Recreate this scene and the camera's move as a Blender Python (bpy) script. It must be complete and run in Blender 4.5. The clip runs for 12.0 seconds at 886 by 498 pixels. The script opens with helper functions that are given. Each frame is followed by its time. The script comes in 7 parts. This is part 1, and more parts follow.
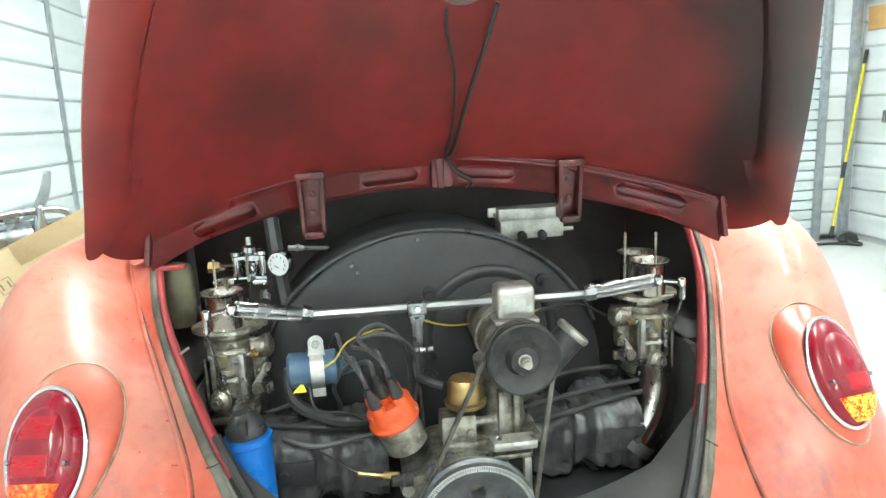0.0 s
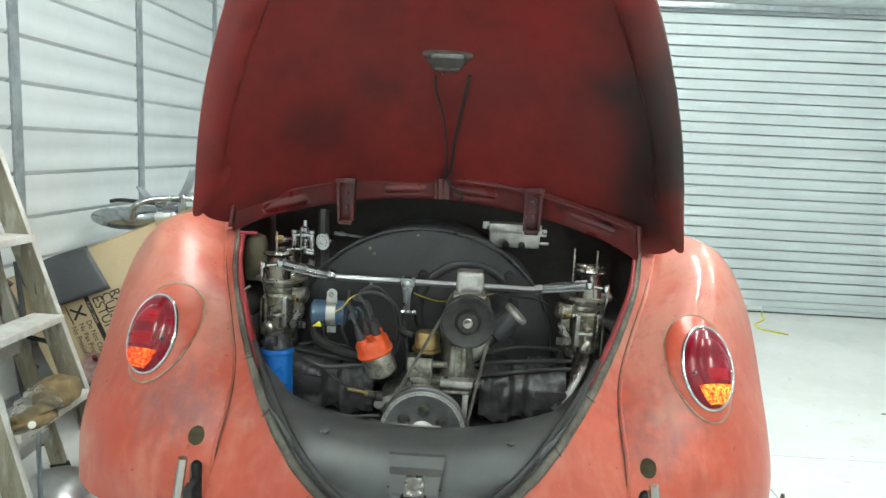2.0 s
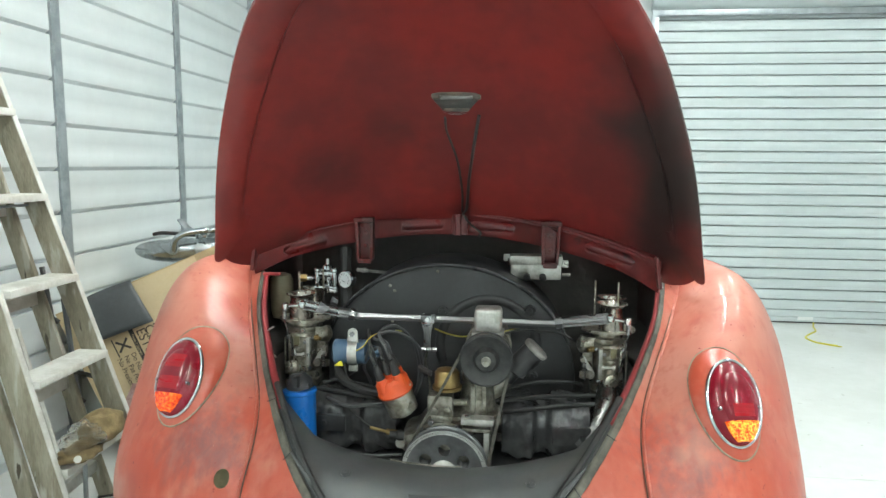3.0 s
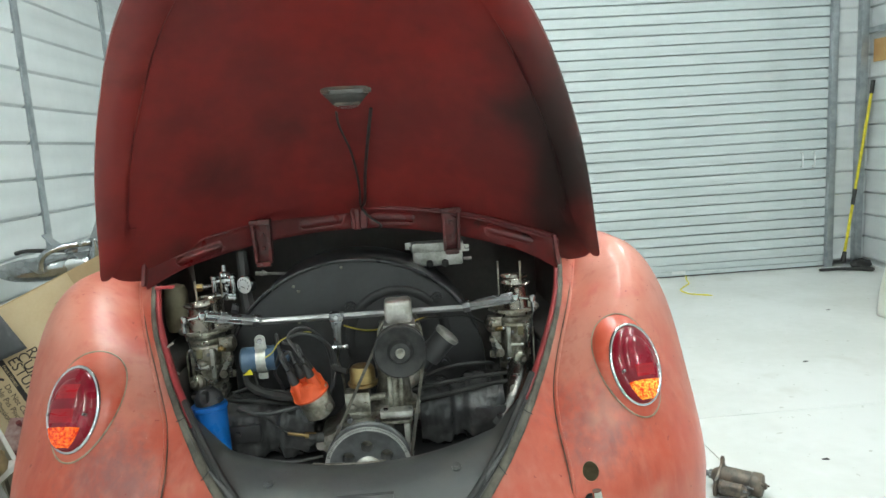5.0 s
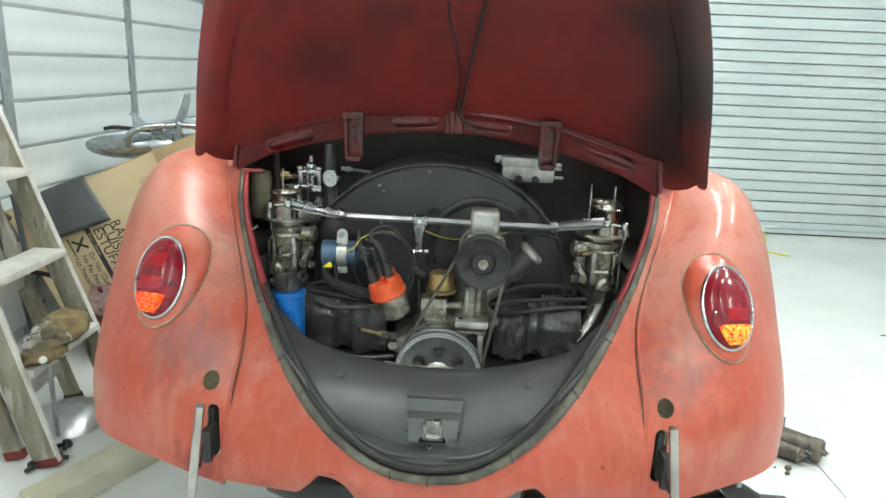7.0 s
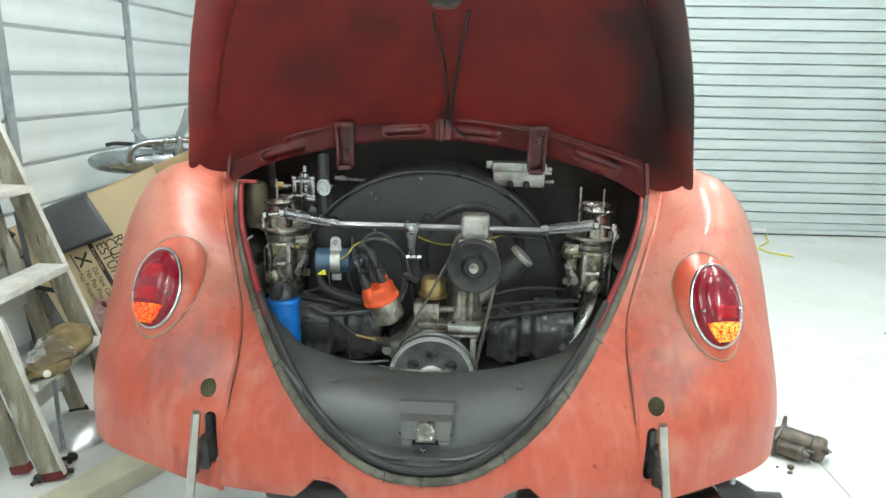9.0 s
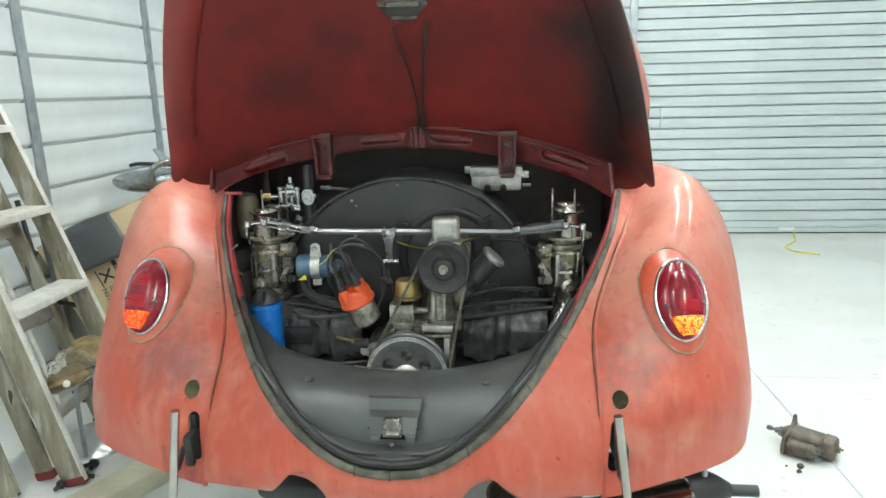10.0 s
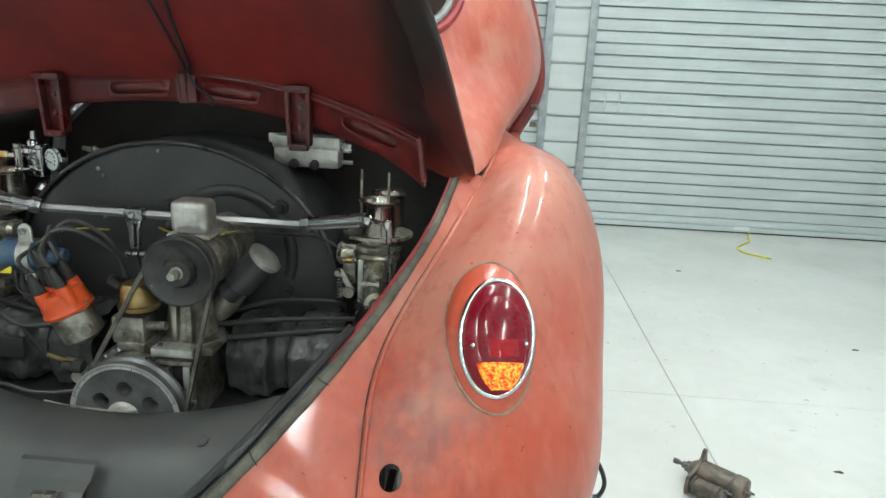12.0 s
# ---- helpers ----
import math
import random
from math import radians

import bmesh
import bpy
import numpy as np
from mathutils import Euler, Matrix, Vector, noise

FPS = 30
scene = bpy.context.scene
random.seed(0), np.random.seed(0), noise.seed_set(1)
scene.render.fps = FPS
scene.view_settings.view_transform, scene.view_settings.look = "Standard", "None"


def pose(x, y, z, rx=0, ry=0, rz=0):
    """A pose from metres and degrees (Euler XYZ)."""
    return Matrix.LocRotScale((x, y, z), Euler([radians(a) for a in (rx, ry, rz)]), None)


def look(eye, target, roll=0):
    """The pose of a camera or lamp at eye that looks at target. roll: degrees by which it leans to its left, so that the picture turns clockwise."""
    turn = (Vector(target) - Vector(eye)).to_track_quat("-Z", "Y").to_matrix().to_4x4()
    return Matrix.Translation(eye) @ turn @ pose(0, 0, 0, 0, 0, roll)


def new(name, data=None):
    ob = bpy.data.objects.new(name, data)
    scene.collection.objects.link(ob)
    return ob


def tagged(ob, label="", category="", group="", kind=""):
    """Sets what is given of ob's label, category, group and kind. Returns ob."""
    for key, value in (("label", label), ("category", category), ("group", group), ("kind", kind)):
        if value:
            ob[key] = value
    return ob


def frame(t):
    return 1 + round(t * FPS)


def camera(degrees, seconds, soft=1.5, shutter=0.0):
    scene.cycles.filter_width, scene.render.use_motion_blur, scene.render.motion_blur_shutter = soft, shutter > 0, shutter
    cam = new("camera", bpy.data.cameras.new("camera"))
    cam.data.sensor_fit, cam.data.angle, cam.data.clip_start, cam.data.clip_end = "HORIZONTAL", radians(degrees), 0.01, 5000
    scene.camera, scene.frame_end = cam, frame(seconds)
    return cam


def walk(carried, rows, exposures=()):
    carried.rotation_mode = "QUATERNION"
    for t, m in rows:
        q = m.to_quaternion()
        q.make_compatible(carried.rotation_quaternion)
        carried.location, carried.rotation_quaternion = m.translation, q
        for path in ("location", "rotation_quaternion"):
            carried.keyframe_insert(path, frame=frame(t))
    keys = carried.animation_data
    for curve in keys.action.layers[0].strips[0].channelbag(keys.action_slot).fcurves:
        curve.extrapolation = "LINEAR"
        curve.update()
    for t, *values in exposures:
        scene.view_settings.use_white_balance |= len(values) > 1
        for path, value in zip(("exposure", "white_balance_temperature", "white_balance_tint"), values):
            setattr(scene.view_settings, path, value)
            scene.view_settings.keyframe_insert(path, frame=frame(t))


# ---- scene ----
cam = camera(67.0, 12.0)
PATH = [
    (0, (-0.147, 0.718, 1.318), (0.121, 2.661, 0.926), -2.6),
    (0.5, (-0.161, 0.58, 1.338), (0.179, 2.5, 0.897), 0.3),
    (1, (-0.187, 0.376, 1.307), (-0.03, 2.326, 0.892), -0.7),
    (1.2, (-0.18, 0.298, 1.31), (-0.167, 2.256, 0.902), -2.6),
    (1.5, (-0.15, 0.243, 1.297), (-0.015, 2.181, 0.82), -3.3),
    (2, (0.076, 0.289, 1.31), (-0.001, 2.267, 1.021), 2.8),
    (2.5, (0.15, 0.288, 1.347), (-0.043, 2.263, 1.103), 1.4),
    (2.7, (0.144, 0.296, 1.354), (-0.088, 2.267, 1.107), 1.2),
    (4.3, (0.096, 0.286, 1.381), (0.117, 2.263, 1.081), -6.2),
    (4.5, (0.097, 0.287, 1.381), (0.161, 2.262, 1.071), -4.9),
    (5, (0.1, 0.297, 1.379), (0.222, 2.27, 1.07), -3.5),
    (5.5, (0.115, 0.301, 1.362), (0.234, 2.254, 0.944), -2.8),
    (6, (0.105, 0.323, 1.346), (0.113, 2.245, 0.793), -1.9),
    (6.5, (0.049, 0.329, 1.341), (0.022, 2.248, 0.778), 3.1),
    (7, (0.041, 0.337, 1.34), (-0.018, 2.267, 0.816), 2.4),
    (7.2, (0.04, 0.333, 1.336), (-0.021, 2.265, 0.822), 2.6),
    (8.8, (0.058, 0.314, 1.341), (-0.011, 2.251, 0.848), 1.2),
    (9, (0.071, 0.317, 1.338), (-0.006, 2.252, 0.84), 1.0),
    (9.5, (0.137, 0.309, 1.334), (-0.026, 2.241, 0.843), -1.4),
    (10, (0.209, 0.275, 1.334), (0.022, 2.211, 0.866), -1.4),
    (10.5, (0.254, 0.276, 1.335), (0.108, 2.216, 0.873), -1.6),
    (11, (0.301, 0.35, 1.303), (0.177, 2.282, 0.802), -0.2),
    (11.5, (0.39, 0.523, 1.268), (0.244, 2.445, 0.733), -0.5),
    (12, (0.521, 0.691, 1.287), (0.405, 2.614, 0.748), 2.7),
]
walk(cam, [(t, look(eye, target, roll)) for t, eye, target, roll in PATH], exposures=[(0.0, 1.5), (0.5, 1.25), (1.0, 0.82), (1.6, 0.65), (2.2, 0.62), (2.6, 0.66), (4.5, 0.5), (5.0, 0.43), (6.0, 0.47), (6.5, 0.62), (7.0, 0.67), (9.0, 0.76), (10.0, 0.64), (10.6, 0.46), (11.0, 0.3), (12.0, 0.3)])

# ---- light and exposure ----
world = bpy.data.worlds.new("world")
scene.world = world
world.use_nodes = True
world.node_tree.nodes["Background"].inputs[0].default_value = (0.8, 0.9, 1.0, 1)
world.node_tree.nodes["Background"].inputs[1].default_value = 0.02

TUBE_POWER = 77.0


# ---- materials ----
def material(name, base, other=None, rough=0.5, metal=0.0, scale=6.0, fine=60.0, bump=0.1, stains=None, stain_scale=3.0,
             stain_at=0.62, stain_soft=0.09, coat=0.0, coat_rough=0.15, glow=0.0, glow_color=None, glow_mix=False, rough_var=0.12, island=0.0, clear=0.0, stretch=(1, 1, 1), patches=(), ragged=1.0, chips=None, chalk=(), streaks=()):
    """Base colour that drifts to another at two scales, optional blotches of a third, grain in roughness and relief."""
    m = bpy.data.materials.new(name)
    m.use_nodes = True
    nt = m.node_tree
    n, link = nt.nodes, nt.links
    b = n["Principled BSDF"]
    other = other or tuple(0.75 * c for c in base)
    co = n.new("ShaderNodeTexCoord")
    mp = n.new("ShaderNodeMapping")
    mp.inputs["Scale"].default_value = stretch
    link.new(co.outputs["Object"], mp.inputs["Vector"])

    def tex(s, detail=4.0, off=0.0, streaky=False):
        t = n.new("ShaderNodeTexNoise")
        t.inputs["Scale"].default_value, t.inputs["Detail"].default_value = s, detail
        if off:
            shift = n.new("ShaderNodeVectorMath")
            shift.inputs[1].default_value = (off, off * 1.7, -off)
            link.new(mp.outputs[0], shift.inputs[0])
            last = shift.outputs[0]
            if streaky:
                pull = n.new("ShaderNodeMapping")
                pull.inputs["Scale"].default_value = (1.7, 1.7, 0.30)
                link.new(last, pull.inputs["Vector"])
                last = pull.outputs[0]
            link.new(last, t.inputs["Vector"])
        else:
            link.new(mp.outputs[0], t.inputs["Vector"])
        return t

    def ramp(src, lo, hi):
        r = n.new("ShaderNodeMapRange")
        r.inputs["From Min"].default_value, r.inputs["From Max"].default_value = lo, hi
        r.interpolation_type = "SMOOTHSTEP"
        link.new(src, r.inputs["Value"])
        return r.outputs[0]

    def blend(fac, a, c):
        x = n.new("ShaderNodeMix")
        x.data_type = "RGBA"
        for sock, v in ((x.inputs[0], fac), (x.inputs[6], a), (x.inputs[7], c)):
            if isinstance(v, (tuple, float)):
                sock.default_value = (*v, 1) if isinstance(v, tuple) else v
            else:
                link.new(v, sock)
        return x.outputs[2]

    broad, grain = tex(scale), tex(fine, 6.0)
    both = n.new("ShaderNodeMath")
    both.operation = "MULTIPLY_ADD"
    both.inputs[1].default_value = 0.35
    link.new(grain.outputs[0], both.inputs[0])
    link.new(broad.outputs[0], both.inputs[2])
    fac = ramp(both.outputs[0], 0.49, 0.86)
    col = blend(fac, base, other)
    if stains:
        st = tex(stain_scale, 5.0, 3.1)
        col = blend(ramp(st.outputs[0], stain_at, stain_at + stain_soft), col, stains)
    for center, radius, color, much, *soft in patches:
        torn = ragged > 0.5 and not soft
        gap = n.new("ShaderNodeVectorMath")
        gap.operation = "DISTANCE"
        gap.inputs[1].default_value = center
        link.new(co.outputs["Object"], gap.inputs[0])
        wob = tex(27.0 if torn else 7.0, 7.0 if torn else 3.0, 1.0 + center[0], torn)
        wob.inputs["Roughness"].default_value = 0.62
        add = n.new("ShaderNodeMath")
        add.operation = "MULTIPLY_ADD"
        add.inputs[1].default_value = (4.2 if torn else 2.4) * radius
        link.new(wob.outputs[0], add.inputs[0])
        link.new(gap.outputs["Value"], add.inputs[2])
        r0 = n.new("ShaderNodeMapRange")
        r0.interpolation_type = "SMOOTHSTEP"
        r0.inputs["From Min"].default_value, r0.inputs["From Max"].default_value = (3.55 if torn else 2.8) * radius, (1.75 if torn else 0.9) * radius
        r0.inputs["To Min"].default_value, r0.inputs["To Max"].default_value = 0.0, much
        link.new(add.outputs[0], r0.inputs["Value"])
        col = blend(r0.outputs[0], col, color)
    for color, size, at, soft, much in streaks:
        line = tex(size, 6.0, 4.0 + size * 0.1, True)
        amount = n.new("ShaderNodeMath")
        amount.operation = "MULTIPLY"
        amount.inputs[1].default_value = much
        link.new(ramp(line.outputs[0], at, at + soft), amount.inputs[0])
        col = blend(amount.outputs[0], col, color)
    if chips:
        ch = tex(chips[1], 3.0, 7.7)
        col = blend(ramp(ch.outputs[0], chips[2], chips[2] + 0.02), col, chips[0])
    if island:
        info = n.new("ShaderNodeObjectInfo")
        hs = n.new("ShaderNodeHueSaturation")
        v = n.new("ShaderNodeMapRange")
        v.inputs["To Min"].default_value, v.inputs["To Max"].default_value = 1 - island, 1 + island
        link.new(info.outputs["Random"], v.inputs["Value"])
        link.new(v.outputs[0], hs.inputs["Value"])
        link.new(col, hs.inputs["Color"])
        col = hs.outputs[0]
    link.new(col, b.inputs["Base Color"])
    r = n.new("ShaderNodeMapRange")
    r.inputs["To Min"].default_value, r.inputs["To Max"].default_value = max(0.02, rough - rough_var), min(1, rough + rough_var)
    r.inputs["From Min"].default_value, r.inputs["From Max"].default_value = 0.3, 0.7
    link.new(broad.outputs[0], r.inputs["Value"])
    link.new(r.outputs[0], b.inputs["Roughness"])
    b.inputs["Metallic"].default_value = metal
    b.inputs["Coat Weight"].default_value = coat
    b.inputs["Coat Roughness"].default_value = coat_rough
    gloss = None
    for center, radius in chalk:
        gap = n.new("ShaderNodeVectorMath")
        gap.operation = "DISTANCE"
        gap.inputs[1].default_value = center
        link.new(co.outputs["Object"], gap.inputs[0])
        keep = n.new("ShaderNodeMapRange")
        keep.interpolation_type = "SMOOTHSTEP"
        keep.inputs["From Min"].default_value, keep.inputs["From Max"].default_value = 0.7 * radius, radius
        link.new(gap.outputs["Value"], keep.inputs["Value"])
        both_m = n.new("ShaderNodeMath")
        both_m.operation = "MULTIPLY"
        both_m.inputs[1].default_value = coat
        link.new(keep.outputs[0], both_m.inputs[0])
        if gloss is not None:
            link.new(gloss, both_m.inputs[1])
        gloss = both_m.outputs[0]
    if gloss is not None:
        link.new(gloss, b.inputs["Coat Weight"])
    if clear:
        b.inputs["Transmission Weight"].default_value = clear
    if bump:
        bp = n.new("ShaderNodeBump")
        bp.inputs["Strength"].default_value, bp.inputs["Distance"].default_value = bump, 0.004
        link.new(grain.outputs[0], bp.inputs["Height"])
        link.new(bp.outputs[0], b.inputs["Normal"])
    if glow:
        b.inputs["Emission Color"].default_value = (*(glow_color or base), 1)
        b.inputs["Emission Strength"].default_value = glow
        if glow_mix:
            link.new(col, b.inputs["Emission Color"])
    return m


FADED = (0.50, 0.218, 0.160)
PRIMER, DARK_RED, OLIVE = (0.205, 0.066, 0.060), (0.20, 0.012, 0.010), (0.30, 0.17, 0.09)
PAINT = material("faded_red_paint", (0.415, 0.058, 0.028), (0.445, 0.096, 0.056), rough=0.45, scale=4.6, fine=34, bump=0.02,
                 stains=(0.475, 0.180, 0.128), stain_scale=5.5, stain_at=0.525, stain_soft=0.20, coat=0.42, coat_rough=0.10, chalk=(((-0.60, 1.80, 1.05), 0.30), ((-0.62, 1.66, 0.86), 0.22), ((-0.44, 1.47, 0.80), 0.20), ((0.46, 1.48, 0.78), 0.17)), chips=((0.24, 0.03, 0.022), 75.0, 0.715),
                 streaks=(((0.57, 0.25, 0.185), 22.0, 0.46, 0.30, 0.20), ((0.33, 0.045, 0.026), 30.0, 0.50, 0.25, 0.40), ((0.64, 0.38, 0.30), 170.0, 0.74, 0.03, 0.5)),
                 patches=(((0.455, 1.50, 0.845), 0.085, PRIMER, 0.95), ((-0.47, 1.50, 0.835), 0.080, PRIMER, 0.9), ((-0.42, 1.48, 0.79), 0.045, PRIMER, 0.7), ((-0.41, 1.57, 0.94), 0.04, PRIMER, 0.5),
                          ((0.52, 1.46, 0.74), 0.04, DARK_RED, 0.35), ((0.585, 1.52, 0.76), 0.022, OLIVE, 0.55), ((0.592, 1.53, 0.72), 0.022, OLIVE, 0.6), ((0.60, 1.54, 0.68), 0.022, OLIVE, 0.5), ((-0.50, 1.47, 0.80), 0.06, PRIMER, 0.6), ((-0.40, 1.50, 0.87), 0.035, PRIMER, 0.6), ((0.42, 1.45, 0.80), 0.045, PRIMER, 0.6), ((-0.62, 1.75, 1.06), 0.16, FADED, 0.8, 1), ((0.62, 1.75, 1.06), 0.16, FADED, 0.8, 1), ((-0.44, 1.62, 0.96), 0.09, FADED, 0.75, 1), ((0.44, 1.62, 0.97), 0.10, FADED, 0.75, 1), ((0.47, 1.50, 0.86), 0.07, FADED, 0.6, 1), ((-0.40, 1.60, 0.93), 0.05, PRIMER, 0.45, 1), ((0.62, 1.62, 0.90), 0.07, (0.46, 0.05, 0.022), 0.6, 1),
                          ((-0.70, 1.66, 0.70), 0.045, DARK_RED, 0.9), ((-0.43, 1.41, 0.612), 0.045, DARK_RED, 0.9), ((-0.30, 1.36, 0.61), 0.02, DARK_RED, 0.7), ((0.0, 1.36, 0.580), 0.02, DARK_RED, 0.6)))
SOOT = (0.020, 0.012, 0.011)
LID_IN = material("dark_red_inside", (0.215, 0.021, 0.018), (0.140, 0.015, 0.014), rough=0.40, ragged=0.0, scale=4, fine=30, bump=0.05,
                  stains=(0.10, 0.011, 0.010), stain_scale=3.4, stain_at=0.62, coat=0.25, coat_rough=0.2,
                  patches=(((-0.12, 1.60, 1.40), 0.055, SOOT, 0.85), ((-0.26, 1.66, 1.36), 0.060, SOOT, 0.75), ((0.34, 1.52, 1.43), 0.085, SOOT, 0.9), ((0.40, 1.60, 1.33), 0.06, SOOT, 0.8), ((0.30, 1.40, 1.50), 0.06, SOOT, 0.7), ((0.42, 1.42, 1.50), 0.10, SOOT, 0.7), ((0.42, 1.64, 1.24), 0.10, SOOT, 0.8), ((0.44, 1.53, 1.36), 0.12, SOOT, 0.85), ((0.40, 1.54, 1.41), 0.065, SOOT, 0.95), ((0.405, 1.58, 1.34), 0.06, SOOT, 0.95), ((0.41, 1.62, 1.28), 0.055, SOOT, 0.9), ((0.428, 1.580, 1.281), 0.080, SOOT, 0.95), ((0.417, 1.676, 1.191), 0.060, SOOT, 0.9), ((0.456, 1.630, 1.195), 0.075, SOOT, 0.95), ((0.432, 1.532, 1.331), 0.075, SOOT, 0.95), ((0.385, 1.465, 1.438), 0.06, SOOT, 0.8), ((0.02, 1.80, 1.25), 0.03, SOOT, 0.6), ((-0.36, 1.70, 1.20), 0.03, SOOT, 0.5)))
# Lid paint set darker for the beam, plus small dark stains.
BEAM_RED = material("darker_beam_red", (0.150, 0.013, 0.013), (0.085, 0.010, 0.010), rough=0.36, scale=14, fine=60, bump=0.06, coat=0.3, coat_rough=0.15, stains=(0.035, 0.012, 0.011), stain_scale=16, stain_at=0.64, stain_soft=0.1)
LID_GRIME = material("grimy_red", (0.11, 0.012, 0.011), (0.045, 0.012, 0.011), rough=0.32, scale=16, fine=60, bump=0.15)
CARB = material("tarnished_alloy", (0.46, 0.435, 0.375), (0.19, 0.17, 0.13), rough=0.34, metal=0.8, scale=34, fine=160, bump=0.25)
TRUMPET = material("tinted_steel", (0.40, 0.365, 0.325), (0.25, 0.215, 0.18), rough=0.22, metal=0.95, scale=16, bump=0.03)
RIM_STEEL = material("bare_rim", (0.58, 0.58, 0.56), (0.45, 0.45, 0.43), rough=0.35, metal=0.3, scale=30)
RED_EDGE = material("red_edge", (0.34, 0.036, 0.04), rough=0.5, scale=9)
BLACK_TIN = material("satin_black_tin", (0.072, 0.075, 0.077), (0.060, 0.062, 0.063), rough=0.40, rough_var=0.04, scale=5, fine=70, bump=0.03, stains=(0.095, 0.092, 0.082), stain_scale=9, stain_at=0.40, stain_soft=0.45)
BLACK_PAINT = material("black_paint", (0.024, 0.024, 0.025), (0.038, 0.038, 0.040), rough=0.40, rough_var=0.04, scale=7, bump=0.05, fine=90)
CHIPPED = material("chipped_black", (0.020, 0.020, 0.022), (0.05, 0.05, 0.052), rough=0.32, scale=9, stains=(0.42, 0.43, 0.44), stain_scale=42, stain_at=0.655)
BAY_BLACK = material("bay_lining", (0.046, 0.044, 0.041), (0.074, 0.069, 0.062), rough=0.65, scale=10, bump=0.3)
RUBBER = material("rubber", (0.018, 0.018, 0.018), (0.035, 0.034, 0.033), rough=0.6, scale=20)
TIN_GLOSS = material("oily_black_tin", (0.042, 0.042, 0.044), (0.085, 0.085, 0.086), rough=0.14, scale=14, fine=40, bump=1.0)
LEAD = material("grey_rubber", (0.045, 0.046, 0.048), (0.075, 0.075, 0.075), rough=0.5, scale=20)
SEAL = material("weathered_seal", (0.125, 0.117, 0.092), (0.052, 0.049, 0.040), rough=0.75, scale=18, fine=90, bump=0.4)
CAST = material("cast_aluminium", (0.60, 0.59, 0.56), (0.36, 0.35, 0.31), rough=0.38, metal=0.7, scale=22, fine=160, bump=0.2)
DIRTY = material("dirty_casting", (0.42, 0.40, 0.35), (0.15, 0.135, 0.105), rough=0.40, metal=0.75, scale=26, fine=140, bump=0.3)
BRIGHT = material("machined_alloy", (0.34, 0.34, 0.35), (0.24, 0.24, 0.245), rough=0.27, metal=0.95, scale=30, bump=0.03)
BRUSHED = material("brushed_alloy", (0.40, 0.40, 0.40), (0.28, 0.28, 0.28), rough=0.46, metal=0.8, scale=30, bump=0.05, stretch=(0.3, 1, 1))
CHROME = material("chrome", (0.58, 0.59, 0.60), (0.46, 0.46, 0.46), rough=0.08, metal=1.0, scale=20, bump=0.02, rough_var=0.06)
DISH = material("soft_chrome", (0.62, 0.63, 0.64), (0.52, 0.52, 0.52), rough=0.33, metal=0.9, scale=14, bump=0.02, rough_var=0.05)
BRASS = material("dull_brass", (0.42, 0.30, 0.13), (0.28, 0.19, 0.08), rough=0.4, metal=0.9, scale=24)
BLUE = material("blue_enamel", (0.006, 0.16, 0.55), (0.006, 0.13, 0.47), rough=0.3, scale=12, bump=0.02)
COIL_BLUE = material("faded_blue", (0.045, 0.095, 0.165), (0.075, 0.125, 0.19), rough=0.45, scale=25)
ORANGE = material("orange_plastic", (0.66, 0.085, 0.018), (0.58, 0.07, 0.016), rough=0.4, scale=22, bump=0.05)
YELLOW = material("yellow_plastic", (0.76, 0.66, 0.03), rough=0.5, scale=30)
WIRE_YELLOW = material("grimy_yellow_wire", (0.56, 0.46, 0.06), (0.40, 0.32, 0.05), rough=0.5, scale=30)
# Lens light is emission and brighter reds in the materials; no bulbs are built.
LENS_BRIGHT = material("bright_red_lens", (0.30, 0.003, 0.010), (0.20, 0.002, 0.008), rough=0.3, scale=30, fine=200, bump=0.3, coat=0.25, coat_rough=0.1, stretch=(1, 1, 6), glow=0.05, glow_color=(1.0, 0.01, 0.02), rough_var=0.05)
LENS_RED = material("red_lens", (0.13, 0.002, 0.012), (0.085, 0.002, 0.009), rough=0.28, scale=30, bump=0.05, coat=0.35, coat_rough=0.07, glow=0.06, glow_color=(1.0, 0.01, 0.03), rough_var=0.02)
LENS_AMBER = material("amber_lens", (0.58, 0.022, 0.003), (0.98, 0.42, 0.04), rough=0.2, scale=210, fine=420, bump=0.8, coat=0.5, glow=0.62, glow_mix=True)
# Same lens for the left side, its dimmer look put into colour and glow.
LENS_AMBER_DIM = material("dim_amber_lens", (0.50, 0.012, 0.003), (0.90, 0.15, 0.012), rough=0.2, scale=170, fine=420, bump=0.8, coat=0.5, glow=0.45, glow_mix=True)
WALL_PANEL = material("white_steel_panel", (0.64, 0.675, 0.685), (0.59, 0.625, 0.635), rough=0.45, scale=1.5, fine=20, bump=0.04, island=0.03)
DOOR_STEEL = material("white_door_steel", (0.60, 0.66, 0.67), (0.55, 0.61, 0.62), rough=0.42, scale=1.2, fine=18, bump=0.03, island=0.02)
GALV = material("galvanised_steel", (0.42, 0.45, 0.47), (0.32, 0.35, 0.37), rough=0.42, metal=0.7, scale=14, fine=70)
CONCRETE = material("white_coated_concrete", (0.70, 0.71, 0.70), (0.62, 0.63, 0.61), rough=0.42, scale=1.1, fine=14, bump=0.06,
                    stains=(0.57, 0.57, 0.54), stain_scale=3.2, stain_at=0.60, stain_soft=0.2, chips=((0.50, 0.50, 0.47), 26.0, 0.70))
JOINT = material("joint_filler", (0.24, 0.24, 0.235), rough=0.9)
CEIL = material("white_ceiling", (0.75, 0.78, 0.78), (0.70, 0.73, 0.73), rough=0.6, scale=1)
